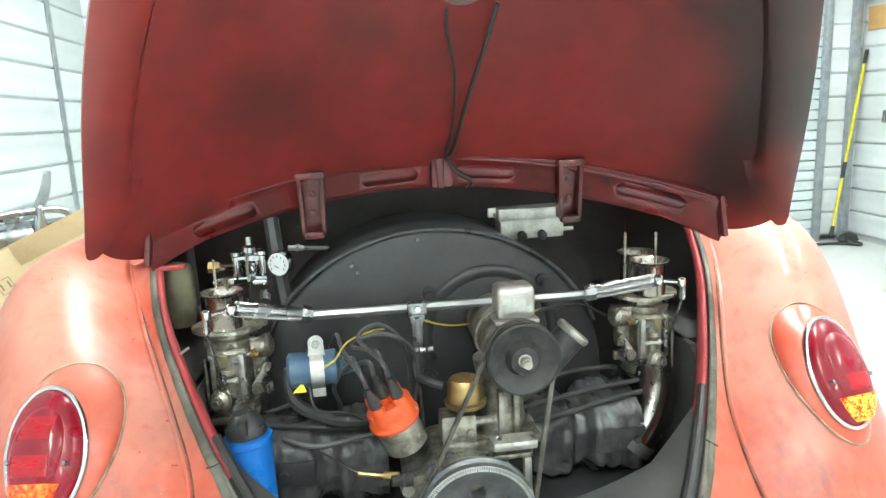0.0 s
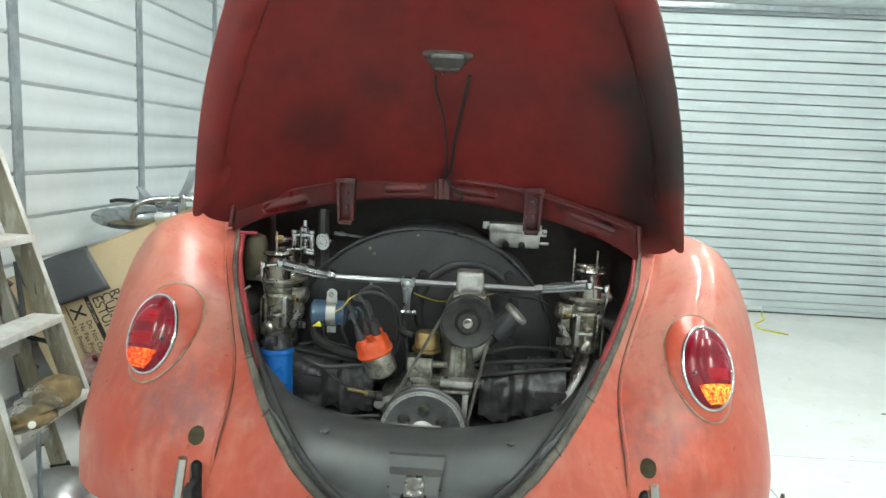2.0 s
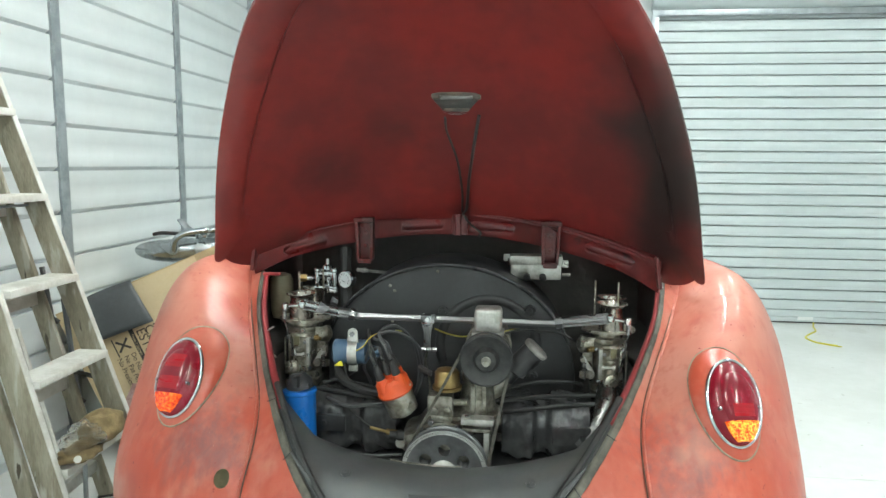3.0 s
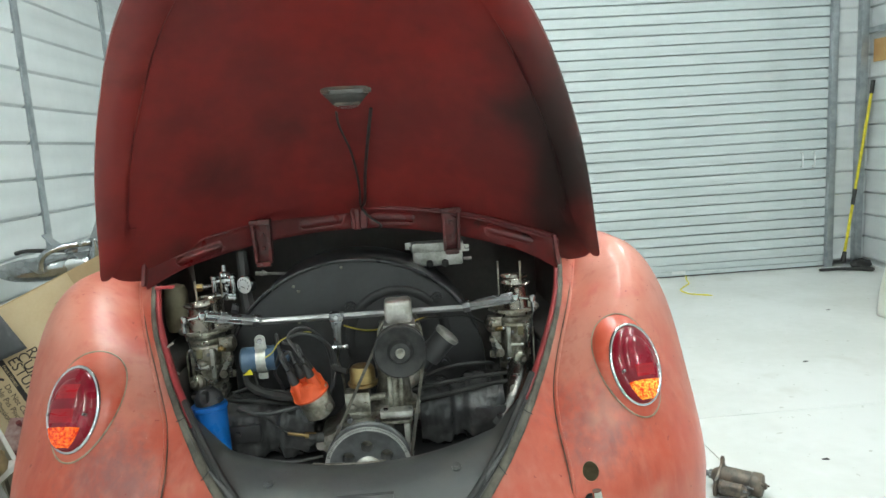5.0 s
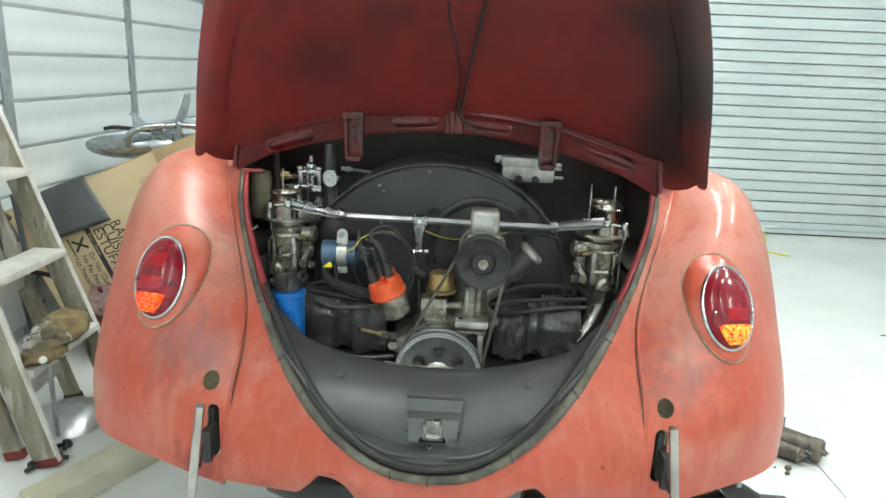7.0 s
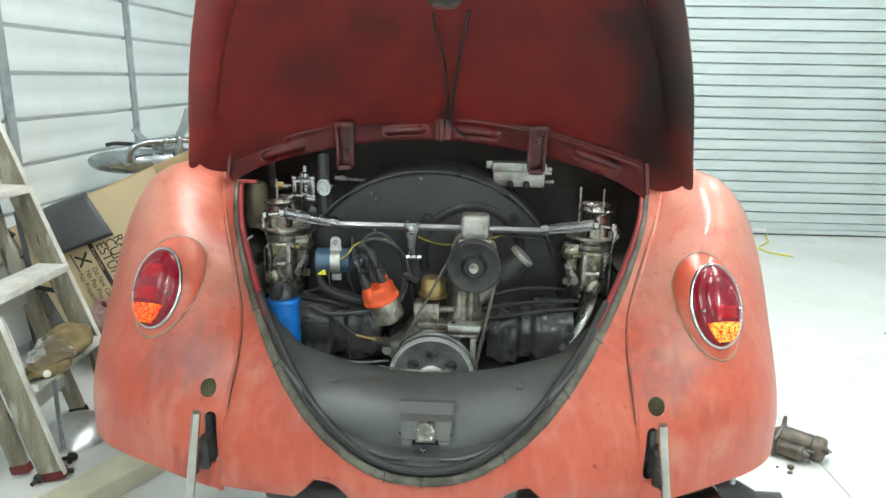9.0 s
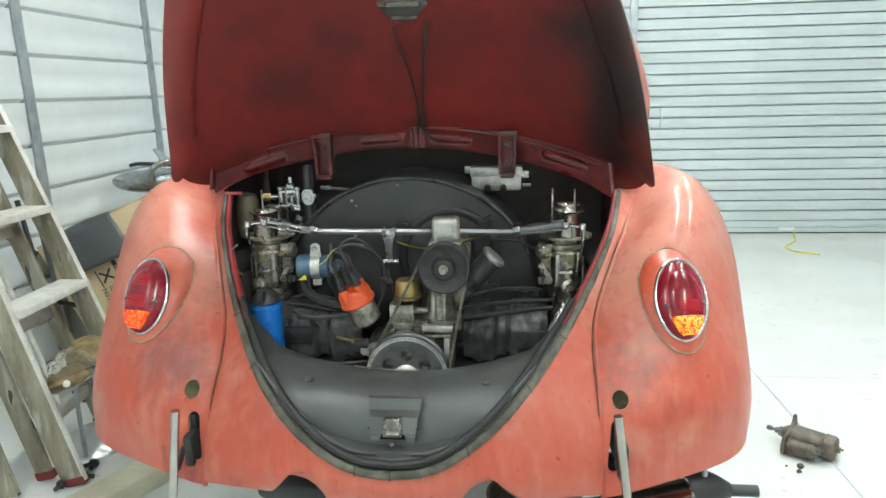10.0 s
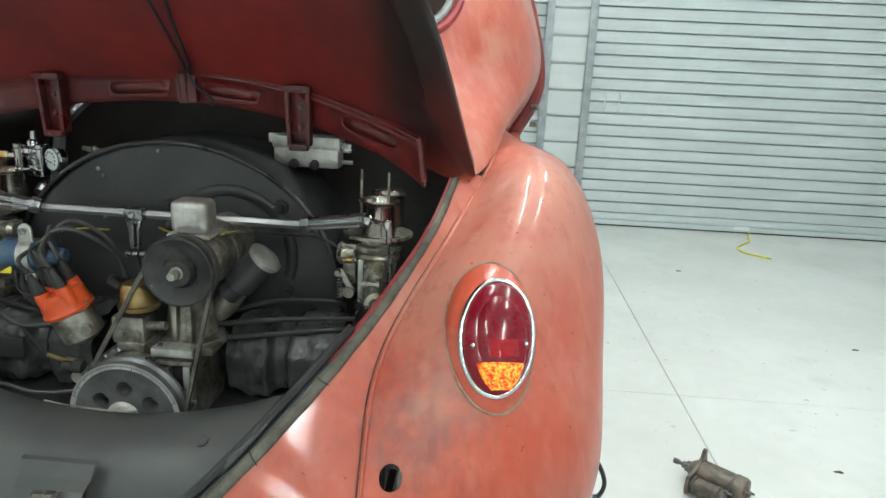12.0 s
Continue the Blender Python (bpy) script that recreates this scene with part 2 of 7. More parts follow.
WOOD = material("weathered_wood", (0.34, 0.31, 0.235), (0.20, 0.175, 0.125), rough=0.75, scale=5, fine=60, bump=0.5, stains=(0.43, 0.41, 0.35), stain_scale=6, stain_at=0.55, stretch=(3, 3, 0.6), chips=((0.08, 0.065, 0.045), 9.0, 0.66))
WHITE_WOOD = material("whitewashed_tread", (0.70, 0.69, 0.65), (0.52, 0.50, 0.45), rough=0.7, scale=8, fine=60, bump=0.3)
RED_TIP = material("red_rubber_foot", (0.19, 0.03, 0.028), rough=0.7)
CARD = material("brown_cardboard", (0.57, 0.455, 0.285), (0.52, 0.405, 0.245), rough=0.85, scale=4, fine=80, bump=0.1)
INK_FAINT = material("faint_print", (0.20, 0.15, 0.09), rough=0.85)
CARD_INSIDE = material("inner_cardboard", (0.43, 0.32, 0.18), (0.38, 0.275, 0.15), rough=0.9, scale=6, fine=80, bump=0.1)
BLUE_TAPE = material("light_blue_tape", (0.16, 0.42, 0.62), rough=0.5)
INK = material("black_print", (0.035, 0.03, 0.028), rough=0.8)
GREY_SHEET = material("dark_grey_sheet", (0.050, 0.054, 0.058), (0.070, 0.075, 0.08), rough=0.5, scale=5)
RED_CAST = material("red_painted_casting", (0.16, 0.016, 0.018), (0.10, 0.012, 0.014), rough=0.5, scale=15, bump=0.3)
PINK_METAL = material("bare_pinkish_metal", (0.42, 0.30, 0.28), (0.28, 0.16, 0.15), rough=0.5, metal=0.4, scale=24)
STARTER = material("oily_dark_steel", (0.070, 0.062, 0.055), (0.16, 0.125, 0.095), rough=0.5, metal=0.35, scale=26, fine=90, bump=0.3)
FOAM = material("cream_board", (0.60, 0.56, 0.43), (0.52, 0.48, 0.36), rough=0.8, scale=9, bump=0.2)
IVORY = material("ivory_plastic", (0.66, 0.66, 0.60), (0.60, 0.60, 0.53), rough=0.45, scale=3)
DINGY = material("dingy_plastic", (0.30, 0.27, 0.18), (0.20, 0.17, 0.11), rough=0.6, scale=18)
PLY = material("plywood", (0.50, 0.30, 0.12), (0.42, 0.24, 0.09), rough=0.7, scale=5)
SACK = material("brown_sack", (0.255, 0.185, 0.085), (0.15, 0.105, 0.048), rough=0.8, scale=22, fine=90, bump=0.5)
GLASSY = material("clear_plastic", (0.86, 0.84, 0.78), (0.78, 0.75, 0.66), rough=0.14, scale=20, clear=0.93)
WHITE_PAINT = material("white_door_paint", (0.80, 0.82, 0.82), (0.77, 0.79, 0.79), rough=0.4, scale=1.5)
for lens in (LENS_RED, LENS_BRIGHT, LENS_AMBER, LENS_AMBER_DIM):
    lens.node_tree.nodes["Principled BSDF"].inputs["Specular IOR Level"].default_value = 0.22
GLASSY.node_tree.nodes["Principled BSDF"].inputs["IOR"].default_value = 1.08
LIGHT = material("light_tube", (0.9, 0.95, 1.0), rough=0.5, glow=TUBE_POWER, glow_color=(0.92, 1.0, 0.955))
GLASS = material("window_glass", (0.9, 0.95, 0.93), rough=0.03, scale=2, bump=0, clear=1.0, rough_var=0.01)
TAG = material("dull_tag", (0.27, 0.245, 0.15), (0.19, 0.17, 0.10), rough=0.45, metal=0.5, scale=30)
WORN = material("worn_bare_steel", (0.25, 0.24, 0.22), (0.14, 0.135, 0.12), rough=0.32, metal=0.85, scale=60, fine=200, bump=0.3)
GLOSS_CHROME = material("dusty_chrome", (0.50, 0.49, 0.46), (0.36, 0.35, 0.33), rough=0.13, metal=1.0, scale=9, bump=0.03, rough_var=0.06)
GASKET = material("grimy_gasket", (0.34, 0.29, 0.21), (0.16, 0.13, 0.09), rough=0.7, scale=40, bump=0.3)
GASKET_DARK = material("dark_joint", (0.060, 0.034, 0.026), (0.16, 0.085, 0.06), rough=0.8, scale=30)
DARK_STEEL = material("dark_polished_steel", (0.30, 0.29, 0.275), (0.13, 0.125, 0.115), rough=0.2, metal=0.95, scale=12, bump=0.05)
OLIVE_METAL = material("olive_metal", (0.26, 0.23, 0.12), (0.16, 0.14, 0.07), rough=0.6, scale=20)
OLD_CHROME = material("dulled_chrome", (0.44, 0.46, 0.48), (0.30, 0.32, 0.33), rough=0.22, metal=0.95, scale=12, fine=60)
PULLEY_BLACK = material("worn_black_steel", (0.018, 0.018, 0.019), (0.045, 0.044, 0.043), rough=0.55, metal=0.2, scale=40, fine=120, bump=0.1)
PULLEY_GREY = material("worn_grey_steel", (0.20, 0.205, 0.21), (0.11, 0.11, 0.112), rough=0.4, metal=0.5, scale=16)
BELT = material("dusty_belt_rubber", (0.115, 0.105, 0.085), (0.050, 0.047, 0.040), rough=0.75, scale=40, fine=200, bump=0.2)
# Near-black that paints the shade of gaps, pockets and bores.
HOLE_DARK = material("dark_recess", (0.008, 0.007, 0.006), rough=0.9)


# Orange-red for the lamp pods, without the fender's patches.
PAINT_POD = material("pod_red_paint", (0.46, 0.070, 0.036), (0.49, 0.13, 0.085), rough=0.42, scale=12, fine=60, bump=0.03, coat=0.14, coat_rough=0.2, chips=((0.24, 0.05, 0.04), 50.0, 0.69))


# ---- helpers of the scene ----
def mesh_of(name, verts, faces, smooth=True):
    me = bpy.data.meshes.new(name)
    me.from_pydata([tuple(map(float, v)) for v in verts], [], [tuple(map(int, f)) for f in faces])
    if smooth:
        me.shade_smooth()
    me.validate()
    return me


def thing(name, at=(0, 0, 0), label="", category="", group="", kind=""):
    ob = new(name)
    ob.matrix_basis = Matrix.Translation(at)
    ob.empty_display_size = 0.1
    return tagged(ob, label, category, group, kind)


def part(name, shape, mat, parent=None, label="", sharp=None):
    """Links a bmesh or a mesh, in world places, as one object under a thing or a part."""
    if isinstance(shape, bmesh.types.BMesh):
        me = bpy.data.meshes.new(name)
        bmesh.ops.recalc_face_normals(shape, faces=shape.faces)
        shape.to_mesh(me)
        shape.free()
        me.shade_smooth()
        me.set_sharp_from_angle(angle=radians(sharp or 35))
    else:
        me = shape
        if sharp:
            me.set_sharp_from_angle(angle=radians(sharp))
    me.materials.clear()
    me.materials.append(mat)
    ob = new(name, me)
    if parent is not None:
        ob.parent = parent
        top = parent
        while top.parent:
            top = top.parent
        ob.matrix_parent_inverse = top.matrix_basis.inverted() if parent is top else Matrix.Identity(4)
    return tagged(ob, label)


def curve_points(rows, t):
    """A smooth curve through the rows, at t from 0 to 1."""
    rows = np.asarray(rows, float)
    n = len(rows) - 1
    s = np.clip(np.asarray(t, float) * n, 0, n - 1e-9)
    i = s.astype(int)
    f = (s - i)[..., None]
    get = lambda k: rows[np.clip(k, 0, n)]
    a = np.where((i == 0)[..., None], 2 * get(i) - get(i + 1), get(i - 1))
    b, c = get(i), get(i + 1)
    d = np.where((i == n - 1)[..., None], 2 * get(i + 1) - get(i), get(i + 2))
    return 0.5 * (2 * b + (c - a) * f + (2 * a - 5 * b + 4 * c - d) * f**2 + (3 * b - a - 3 * c + d) * f**3)


def grid(name, pts, close_u=False, close_v=False, flip=False):
    """A sheet from an array of points, rows by columns."""
    pts = np.asarray(pts, float)
    r, c = pts.shape[:2]
    faces = []
    for i in range(r if close_v else r - 1):
        for j in range(c if close_u else c - 1):
            q = (i * c + j, i * c + (j + 1) % c, (i + 1) % r * c + (j + 1) % c, (i + 1) % r * c + j)
            faces.append(q[::-1] if flip else q)
    return mesh_of(name, pts.reshape(-1, 3), faces)


def box(center, size, bevel=0.004, turn=None, seg=2):
    bm = bmesh.new()
    bmesh.ops.create_cube(bm, size=1)
    bmesh.ops.scale(bm, vec=size, verts=bm.verts)
    if bevel:
        bmesh.ops.bevel(bm, geom=bm.edges[:], offset=min(bevel, 0.45 * min(size)), segments=seg, affect="EDGES", profile=0.6)
    bmesh.ops.transform(bm, matrix=Matrix.Translation(center) @ (turn or Matrix.Identity(4)), verts=bm.verts)
    return bm


def aim(direction):
    """The turn that takes +z to the direction."""
    return Vector(direction).to_track_quat("Z", "Y").to_matrix().to_4x4()


def lathe(rows, base, direction=(0, 0, 1), n=28, caps=True):
    """Turned solid: rows of (distance along, radius) from the base along the direction."""
    bm = bmesh.new()
    m = Matrix.Translation(base) @ aim(direction)
    rings = []
    for h, r in rows:
        rings.append([bm.verts.new(m @ Vector((max(r, 1e-5) * math.cos(2 * math.pi * k / n), max(r, 1e-5) * math.sin(2 * math.pi * k / n), h))) for k in range(n)])
    for a, b in zip(rings, rings[1:]):
        for k in range(n):
            bm.faces.new((a[k], a[(k + 1) % n], b[(k + 1) % n], b[k]))
    if caps:
        bm.faces.new(rings[0][::-1])
        bm.faces.new(rings[-1])
    return bm


def tube(path, radius, n=10, steps=6, closed=False, squash=None):
    """A round bar along a smooth path; radius may be a list, one for each row of the path."""
    path = np.asarray(path, float)
    count = max(2, (len(path) - 1) * steps + 1)
    t = np.linspace(0, 1, count)
    pts = curve_points(path, t) if len(path) > 2 else path[0] + (path[1] - path[0]) * t[:, None]
    rad = np.interp(t, np.linspace(0, 1, len(radius)), radius) if isinstance(radius, (list, tuple)) else np.full(count, radius)
    bm = bmesh.new()
    side, rings = None, []
    for i, p in enumerate(pts):
        d = Vector(pts[min(i + 1, count - 1)] - pts[max(i - 1, 0)]).normalized()
        if side is None:
            side = d.cross(Vector((0.13, 0.31, 0.94))).normalized()
        side = (side - d * side.dot(d)).normalized()
        up = d.cross(side)
        rings.append([bm.verts.new(Vector(p) + float(rad[i]) * (math.cos(a) * side + math.sin(a) * up)) for a in (2 * math.pi * k / n for k in range(n))])
    for a, b in zip(rings, rings[1:]):
        for k in range(n):
            bm.faces.new((a[k], a[(k + 1) % n], b[(k + 1) % n], b[k]))
    bm.faces.new(rings[0][::-1])
    bm.faces.new(rings[-1])
    return bm


def prism(outline, depth, m=None, bevel=0.0):
    """A flat outline in x, z pushed depth along y, then put in place by m."""
    bm = bmesh.new()
    front = [bm.verts.new((x, 0, z)) for x, z in outline]
    back = [bm.verts.new((x, depth, z)) for x, z in outline]
    bm.faces.new(front)
    bm.faces.new(back[::-1])
    n = len(outline)
    for k in range(n):
        bm.faces.new((front[k], back[k], back[(k + 1) % n], front[(k + 1) % n]))
    if bevel:
        bmesh.ops.recalc_face_normals(bm, faces=bm.faces)
        bmesh.ops.bevel(bm, geom=[e for e in bm.edges if e.calc_face_angle(0) > 0.6], offset=bevel, segments=2, affect="EDGES", profile=0.6)
    if m is not None:
        bmesh.ops.transform(bm, matrix=m, verts=bm.verts)
    return bm


def joined(*shapes):
    """One bmesh out of several."""
    out = bmesh.new()
    for s in shapes:
        me = bpy.data.meshes.new("temp")
        s.to_mesh(me)
        s.free()
        out.from_mesh(me)
        bpy.data.meshes.remove(me)
    return out


def arc(cx, cz, r, a0, a1, n=16, rz=None):
    return [(cx + r * math.cos(radians(a0 + (a1 - a0) * k / n)), cz + (rz or r) * math.sin(radians(a0 + (a1 - a0) * k / n))) for k in range(n + 1)]


def carved(me, cutters, thick=0.0, offset=-1.0):
    """The mesh made a sheet of that thickness, with the cutters' shapes taken away."""
    ob = new("carving", me)
    if thick:
        s = ob.modifiers.new("sheet", "SOLIDIFY")
        s.thickness, s.offset = thick, offset
        me = bpy.data.meshes.new_from_object(ob.evaluated_get(bpy.context.evaluated_depsgraph_get()))
        bpy.data.objects.remove(ob)
        bm = bmesh.new()
        bm.from_mesh(me)
        bmesh.ops.recalc_face_normals(bm, faces=bm.faces)
        bm.to_mesh(me)
        bm.free()
        if not cutters:
            return me
        ob = new("carving", me)
    tools = []
    for c in cutters:
        tool = new("cutter", bpy.data.meshes.new("cutter"))
        bmesh.ops.recalc_face_normals(c, faces=c.faces)
        c.to_mesh(tool.data)
        c.free()
        b = ob.modifiers.new("cut", "BOOLEAN")
        b.object, b.operation, b.solver = tool, "DIFFERENCE", "EXACT"
        tools.append(tool)
    made = bpy.data.meshes.new_from_object(ob.evaluated_get(bpy.context.evaluated_depsgraph_get()))
    for o in (ob, *tools):
        bpy.data.objects.remove(o)
    return made


def lettering(text, size, m, name, mat, parent):
    c = bpy.data.curves.new("letters", "FONT")
    c.body, c.size, c.extrude = text, size, 0.0008
    ob = new("letters", c)
    me = bpy.data.meshes.new_from_object(ob.evaluated_get(bpy.context.evaluated_depsgraph_get()))
    bpy.data.objects.remove(ob)
    me.transform(m)
    return part(name, me, mat, parent)


def lump(center, size, seed, rough=0.18, n=(20, 14)):
    rows = []
    for i in range(n[1] + 1):
        th = math.pi * i / n[1]
        row = []
        for j in range(n[0]):
            ph = 2 * math.pi * j / n[0]
            d = Vector((math.sin(th) * math.cos(ph), math.sin(th) * math.sin(ph), math.cos(th)))
            k = 1 + rough * (noise.noise(d * 2.1 + Vector((seed, 0, 0))) + 0.5 * noise.noise(d * 5 + Vector((0, seed, 0))))
            z = d.z * k
            row.append((center[0] + size[0] * d.x * k, center[1] + size[1] * d.y * k, center[2] + size[2] * max(z, -0.75)))
        rows.append(row)
    return grid("lump", rows, close_u=True)


# ---- the room ----
LEFT, RIGHT, BACK, FRONT, HIGH = -2.03, 4.50, 6.33, -4.9, 3.5
SEAM, PITCH = 1.103, 0.2098
rng = random.Random(4)

floor = tagged(new("floor"), "white coated concrete floor with straight saw-cut joints", "floor", kind="structure")
for x0, x1 in ((LEFT - 0.2, 1.368), (1.372, RIGHT + 0.2)):
    for y0, y1 in ((FRONT - 0.2, 3.267), (3.271, BACK + 0.2)):
        part("slab", box(((x0 + x1) / 2, (y0 + y1) / 2, -0.06), (x1 - x0, y1 - y0, 0.12), 0.0015, seg=1), CONCRETE, floor)
part("joint_bed", box(((LEFT + RIGHT) / 2, 0.7, -0.10), (RIGHT - LEFT, 11.6, 0.19), 0), JOINT, floor)

ceiling = part("ceiling", box(((LEFT + RIGHT) / 2, (FRONT + BACK) / 2, HIGH + 0.05), (RIGHT - LEFT + 0.6, BACK - FRONT + 0.6, 0.1), 0), CEIL)
tagged(ceiling, "plain white sheet ceiling over the workshop", "ceiling", kind="structure")


def wall(name, center, size, label):
    return tagged(part(name, box(center, size, 0), WALL_PANEL), label, "wall", kind="structure")


wall_left = wall("wall_left", (LEFT - 0.10, (FRONT + BACK) / 2, HIGH / 2), (0.12, BACK - FRONT + 0.44, HIGH), "white steel wall of long horizontal panels")
wall_right = wall("wall_right", (RIGHT + 0.10, (FRONT + BACK) / 2, HIGH / 2), (0.12, BACK - FRONT + 0.44, HIGH), "white steel wall of horizontal panels beside the roller door")
wall_front = wall("wall_front", ((LEFT + RIGHT) / 2, FRONT - 0.10, HIGH / 2), (RIGHT - LEFT + 0.06, 0.12, HIGH), "plain white workshop wall")
wall_back = wall("wall_back", ((LEFT + RIGHT) / 2, BACK + 0.22, HIGH / 2), (RIGHT - LEFT + 0.06, 0.12, HIGH), "white steel wall around two roller doors")


def panel_mesh(length, height):
    """A shallow pan with rounded long edges, its face towards +x."""
    rows = []
    for dz, dx in ((0, 0.002), (0.019, 0.0265), (0.024, 0.028), (height * 0.36, 0.028), (height * 0.38, 0.0265), (height * 0.66, 0.0265), (height * 0.68, 0.028), (height - 0.001, 0.028), (height - 0.001, 0.000)):
        rows.append([(dx, 0, dz), (dx, length, dz)])
    me = grid("wall_panel", rows)
    me.set_sharp_from_angle(angle=radians(25))
    return me


POSTS = [-4.75, -3.6, -2.45, -1.3, -0.15, 1.005, 2.16, 3.318, 4.473, 5.687]
edges = [FRONT - 0.02] + POSTS + [BACK + 0.1]
LOW = SEAM - 5 * PITCH
for side, x, parent, sgn in (("l", LEFT - 0.028, wall_left, 1), ("r", RIGHT + 0.028, wall_right, -1)):
    for a, b in zip(edges, edges[1:]):
        me = panel_mesh(b - a - 0.004, PITCH)
        me.materials.append(WALL_PANEL)
        for k in range(17):
            ob = new("wall_panel", me)
            ob.matrix_basis = Matrix.Translation((x, a + 0.002, LOW + (k - 0.0) * PITCH)) @ (Matrix.Identity(4) if sgn > 0 else Matrix.Scale(-1, 4, (1, 0, 0)))
            ob.parent = parent


def post_bm(x, y, high, turn=0.0):
    """A galvanised post with a grooved face."""
    w, d, t = 0.062, 0.060, 0.010
    prof = [(-w / 2, -0.012), (-w / 2, d - 0.006), (-w / 2 + 0.006, d), (-w * 0.18, d), (-w * 0.12, d - t), (w * 0.12, d - t), (w * 0.18, d), (w / 2 - 0.006, d), (w / 2, d - 0.006), (w / 2, -0.012)]
    bm = bmesh.new()
    lo, hi = [[bm.verts.new((px, py, z)) for px, py in prof] for z in (0, high)]
    bm.faces.new(lo)
    bm.faces.new(hi[::-1])
    for k in range(len(prof)):
        bm.faces.new((lo[k], hi[k], hi[(k + 1) % len(prof)], lo[(k + 1) % len(prof)]))
    bmesh.ops.transform(bm, matrix=pose(x, y, 0, 0, 0, turn), verts=bm.verts)
    return bm


for y in POSTS:
    tagged(part("post", post_bm(LEFT, y, HIGH, 90), GALV), "galvanised steel channel post against the white wall", "post", "wall posts", "structure")
for y in [p for p in POSTS if not 4.9 < p < 5.6]:
    if y < 4.4 or y > 5.8:
        tagged(part("post", post_bm(RIGHT, y, HIGH, -90), GALV), "galvanised steel channel post against the white wall", "post", "wall posts", "structure")
tagged(part("post", box((4.40, BACK - 0.03, HIGH / 2), (0.07, 0.06, HIGH), 0.004), GALV), "galvanised steel corner post beside the roller door", "post", "wall posts", "structure")


def back_panels(x0, x1, z0, count):
    for k in range(count):
        ob = new("wall_panel", back_mesh[round(x1 - x0, 3)])
        ob.matrix_basis = Matrix.Translation((x0, BACK + 0.03, z0 + k * PITCH)) @ pose(0, 0, 0, 0, 0, -90)
        ob.parent = wall_back


DOORS = ((-1.87, 0.93), (1.30, 4.13))
back_mesh = {}
for x0, x1, z0, n in ((LEFT, -1.90, LOW, 17), (0.96, 1.27, LOW, 17), (4.16, RIGHT, LOW, 17), (-1.90, 0.96, LOW + 14 * PITCH, 3), (1.27, 4.16, LOW + 14 * PITCH, 3)):
    key = round(x1 - x0, 3)
    if key not in back_mesh:
        back_mesh[key] = panel_mesh(x1 - x0, PITCH)
        back_mesh[key].materials.append(WALL_PANEL)
    back_panels(x0, x1, z0, n)


def roller_door(name, x0, x1):
    """A curtain of ribbed slats between two guides, with bottom rail, lift handles and the rolled hood."""
    door = tagged(new(name), "closed white ribbed steel roller door with two lift handles", "roller door", kind="structure")
    door.matrix_basis = Matrix.Translation((x0, BACK, 0))
    step, y = 0.0917, BACK + 0.05
    prof = [(0.0, 0.034), (0.003, -0.014), (0.006, -0.017), (0.030, -0.0165), (0.032, -0.0155), (0.060, -0.0155), (0.062, -0.0165), (0.081, -0.017), (0.0835, -0.014), (0.0845, 0.034), (step, 0.034)]
    me = grid("slat", [[(0, dy, z), (x1 - x0, dy, z)] for z, dy in prof])
    me.set_sharp_from_angle(angle=radians(25))
    me.materials.append(DOOR_STEEL)
    for k in range(28):
        ob = new("slat", me)
        ob.parent = door
        ob.matrix_basis = Matrix.Translation((0, 0.05, 0.0265 + (k + 1) * step))
    part("bottom_rail", joined(box(((x0 + x1) / 2, y - 0.003, 0.033), (x1 - x0, 0.05, 0.040), 0.005), box(((x0 + x1) / 2, y, 0.085), (x1 - x0, 0.036, 0.060), 0.008)), DOOR_STEEL, door)
    part("weather_strip", box(((x0 + x1) / 2, y, 0.006), (x1 - x0, 0.03, 0.012), 0.003), RUBBER, door)
    for gx in (x0 - 0.015, x1 + 0.015):
        part("guide_rail", joined(box((gx, BACK - 0.005, 1.4), (0.062, 0.045, 2.8), 0.004), box((gx, BACK + 0.045, 1.4), (0.03, 0.08, 2.8), 0.003)), GALV, door)
    for hx in (x0 + 0.14, x0 + 0.255, x1 - 0.14, x1 - 0.255):
        part("handle", tube([(hx, y - 0.012, 0.97), (hx, y - 0.05, 0.98), (hx, y - 0.05, 1.09), (hx, y - 0.012, 1.10)], 0.006, 6, 3), WHITE_PAINT, door)
    part("hood", joined(lathe([(0, 0.20), (x1 - x0 + 0.1, 0.20)], (x0 - 0.05, BACK + 0.03, 2.86), (1, 0, 0), 32)), DOOR_STEEL, door)
    part("header_angle", box(((x0 + x1) / 2, BACK - 0.02, 2.64), (x1 - x0 + 0.08, 0.03, 0.05), 0.003), GALV, door)
    return door


roller_door("roller_door_1", *DOORS[0])
roller_door("roller_door_2", *DOORS[1])


def ceiling_light(x, y, along_y=True, length=1.3):
    lamp = thing("ceiling_light", (x, y, HIGH - 0.10), "long white strip light fixed under the ceiling", "ceiling light", "strip lights")
    size = (0.16, length, 0.05) if along_y else (length, 0.16, 0.05)
    part("frame", box((x, y, HIGH - 0.03), size, 0.006), WHITE_PAINT, lamp)
    for off in (-0.021, 0.021):
        a, b = ((x + off, y - length / 2 + 0.05, HIGH - 0.075), (0, 1, 0)) if along_y else ((x - length / 2 + 0.05, y + off, HIGH - 0.075), (1, 0, 0))
        part("tube", lathe([(0, 0.014), (0.01, 0.019), (length - 0.11, 0.019), (length - 0.10, 0.014)], a, b, 12), LIGHT, lamp, "glowing white tube")
    return lamp


# The row at y = -3.4 is added, unseen, to brighten the engine bay.
for x, y in ((-0.7, -3.4), (-0.7, -0.6), (0.35, 3.3), (0.45, 1.95), (2.0, -3.4), (2.0, -0.6), (2.0, 2.0), (2.0, 4.6)):
    ceiling_light(x, y)


from mathutils.bvhtree import BVHTree

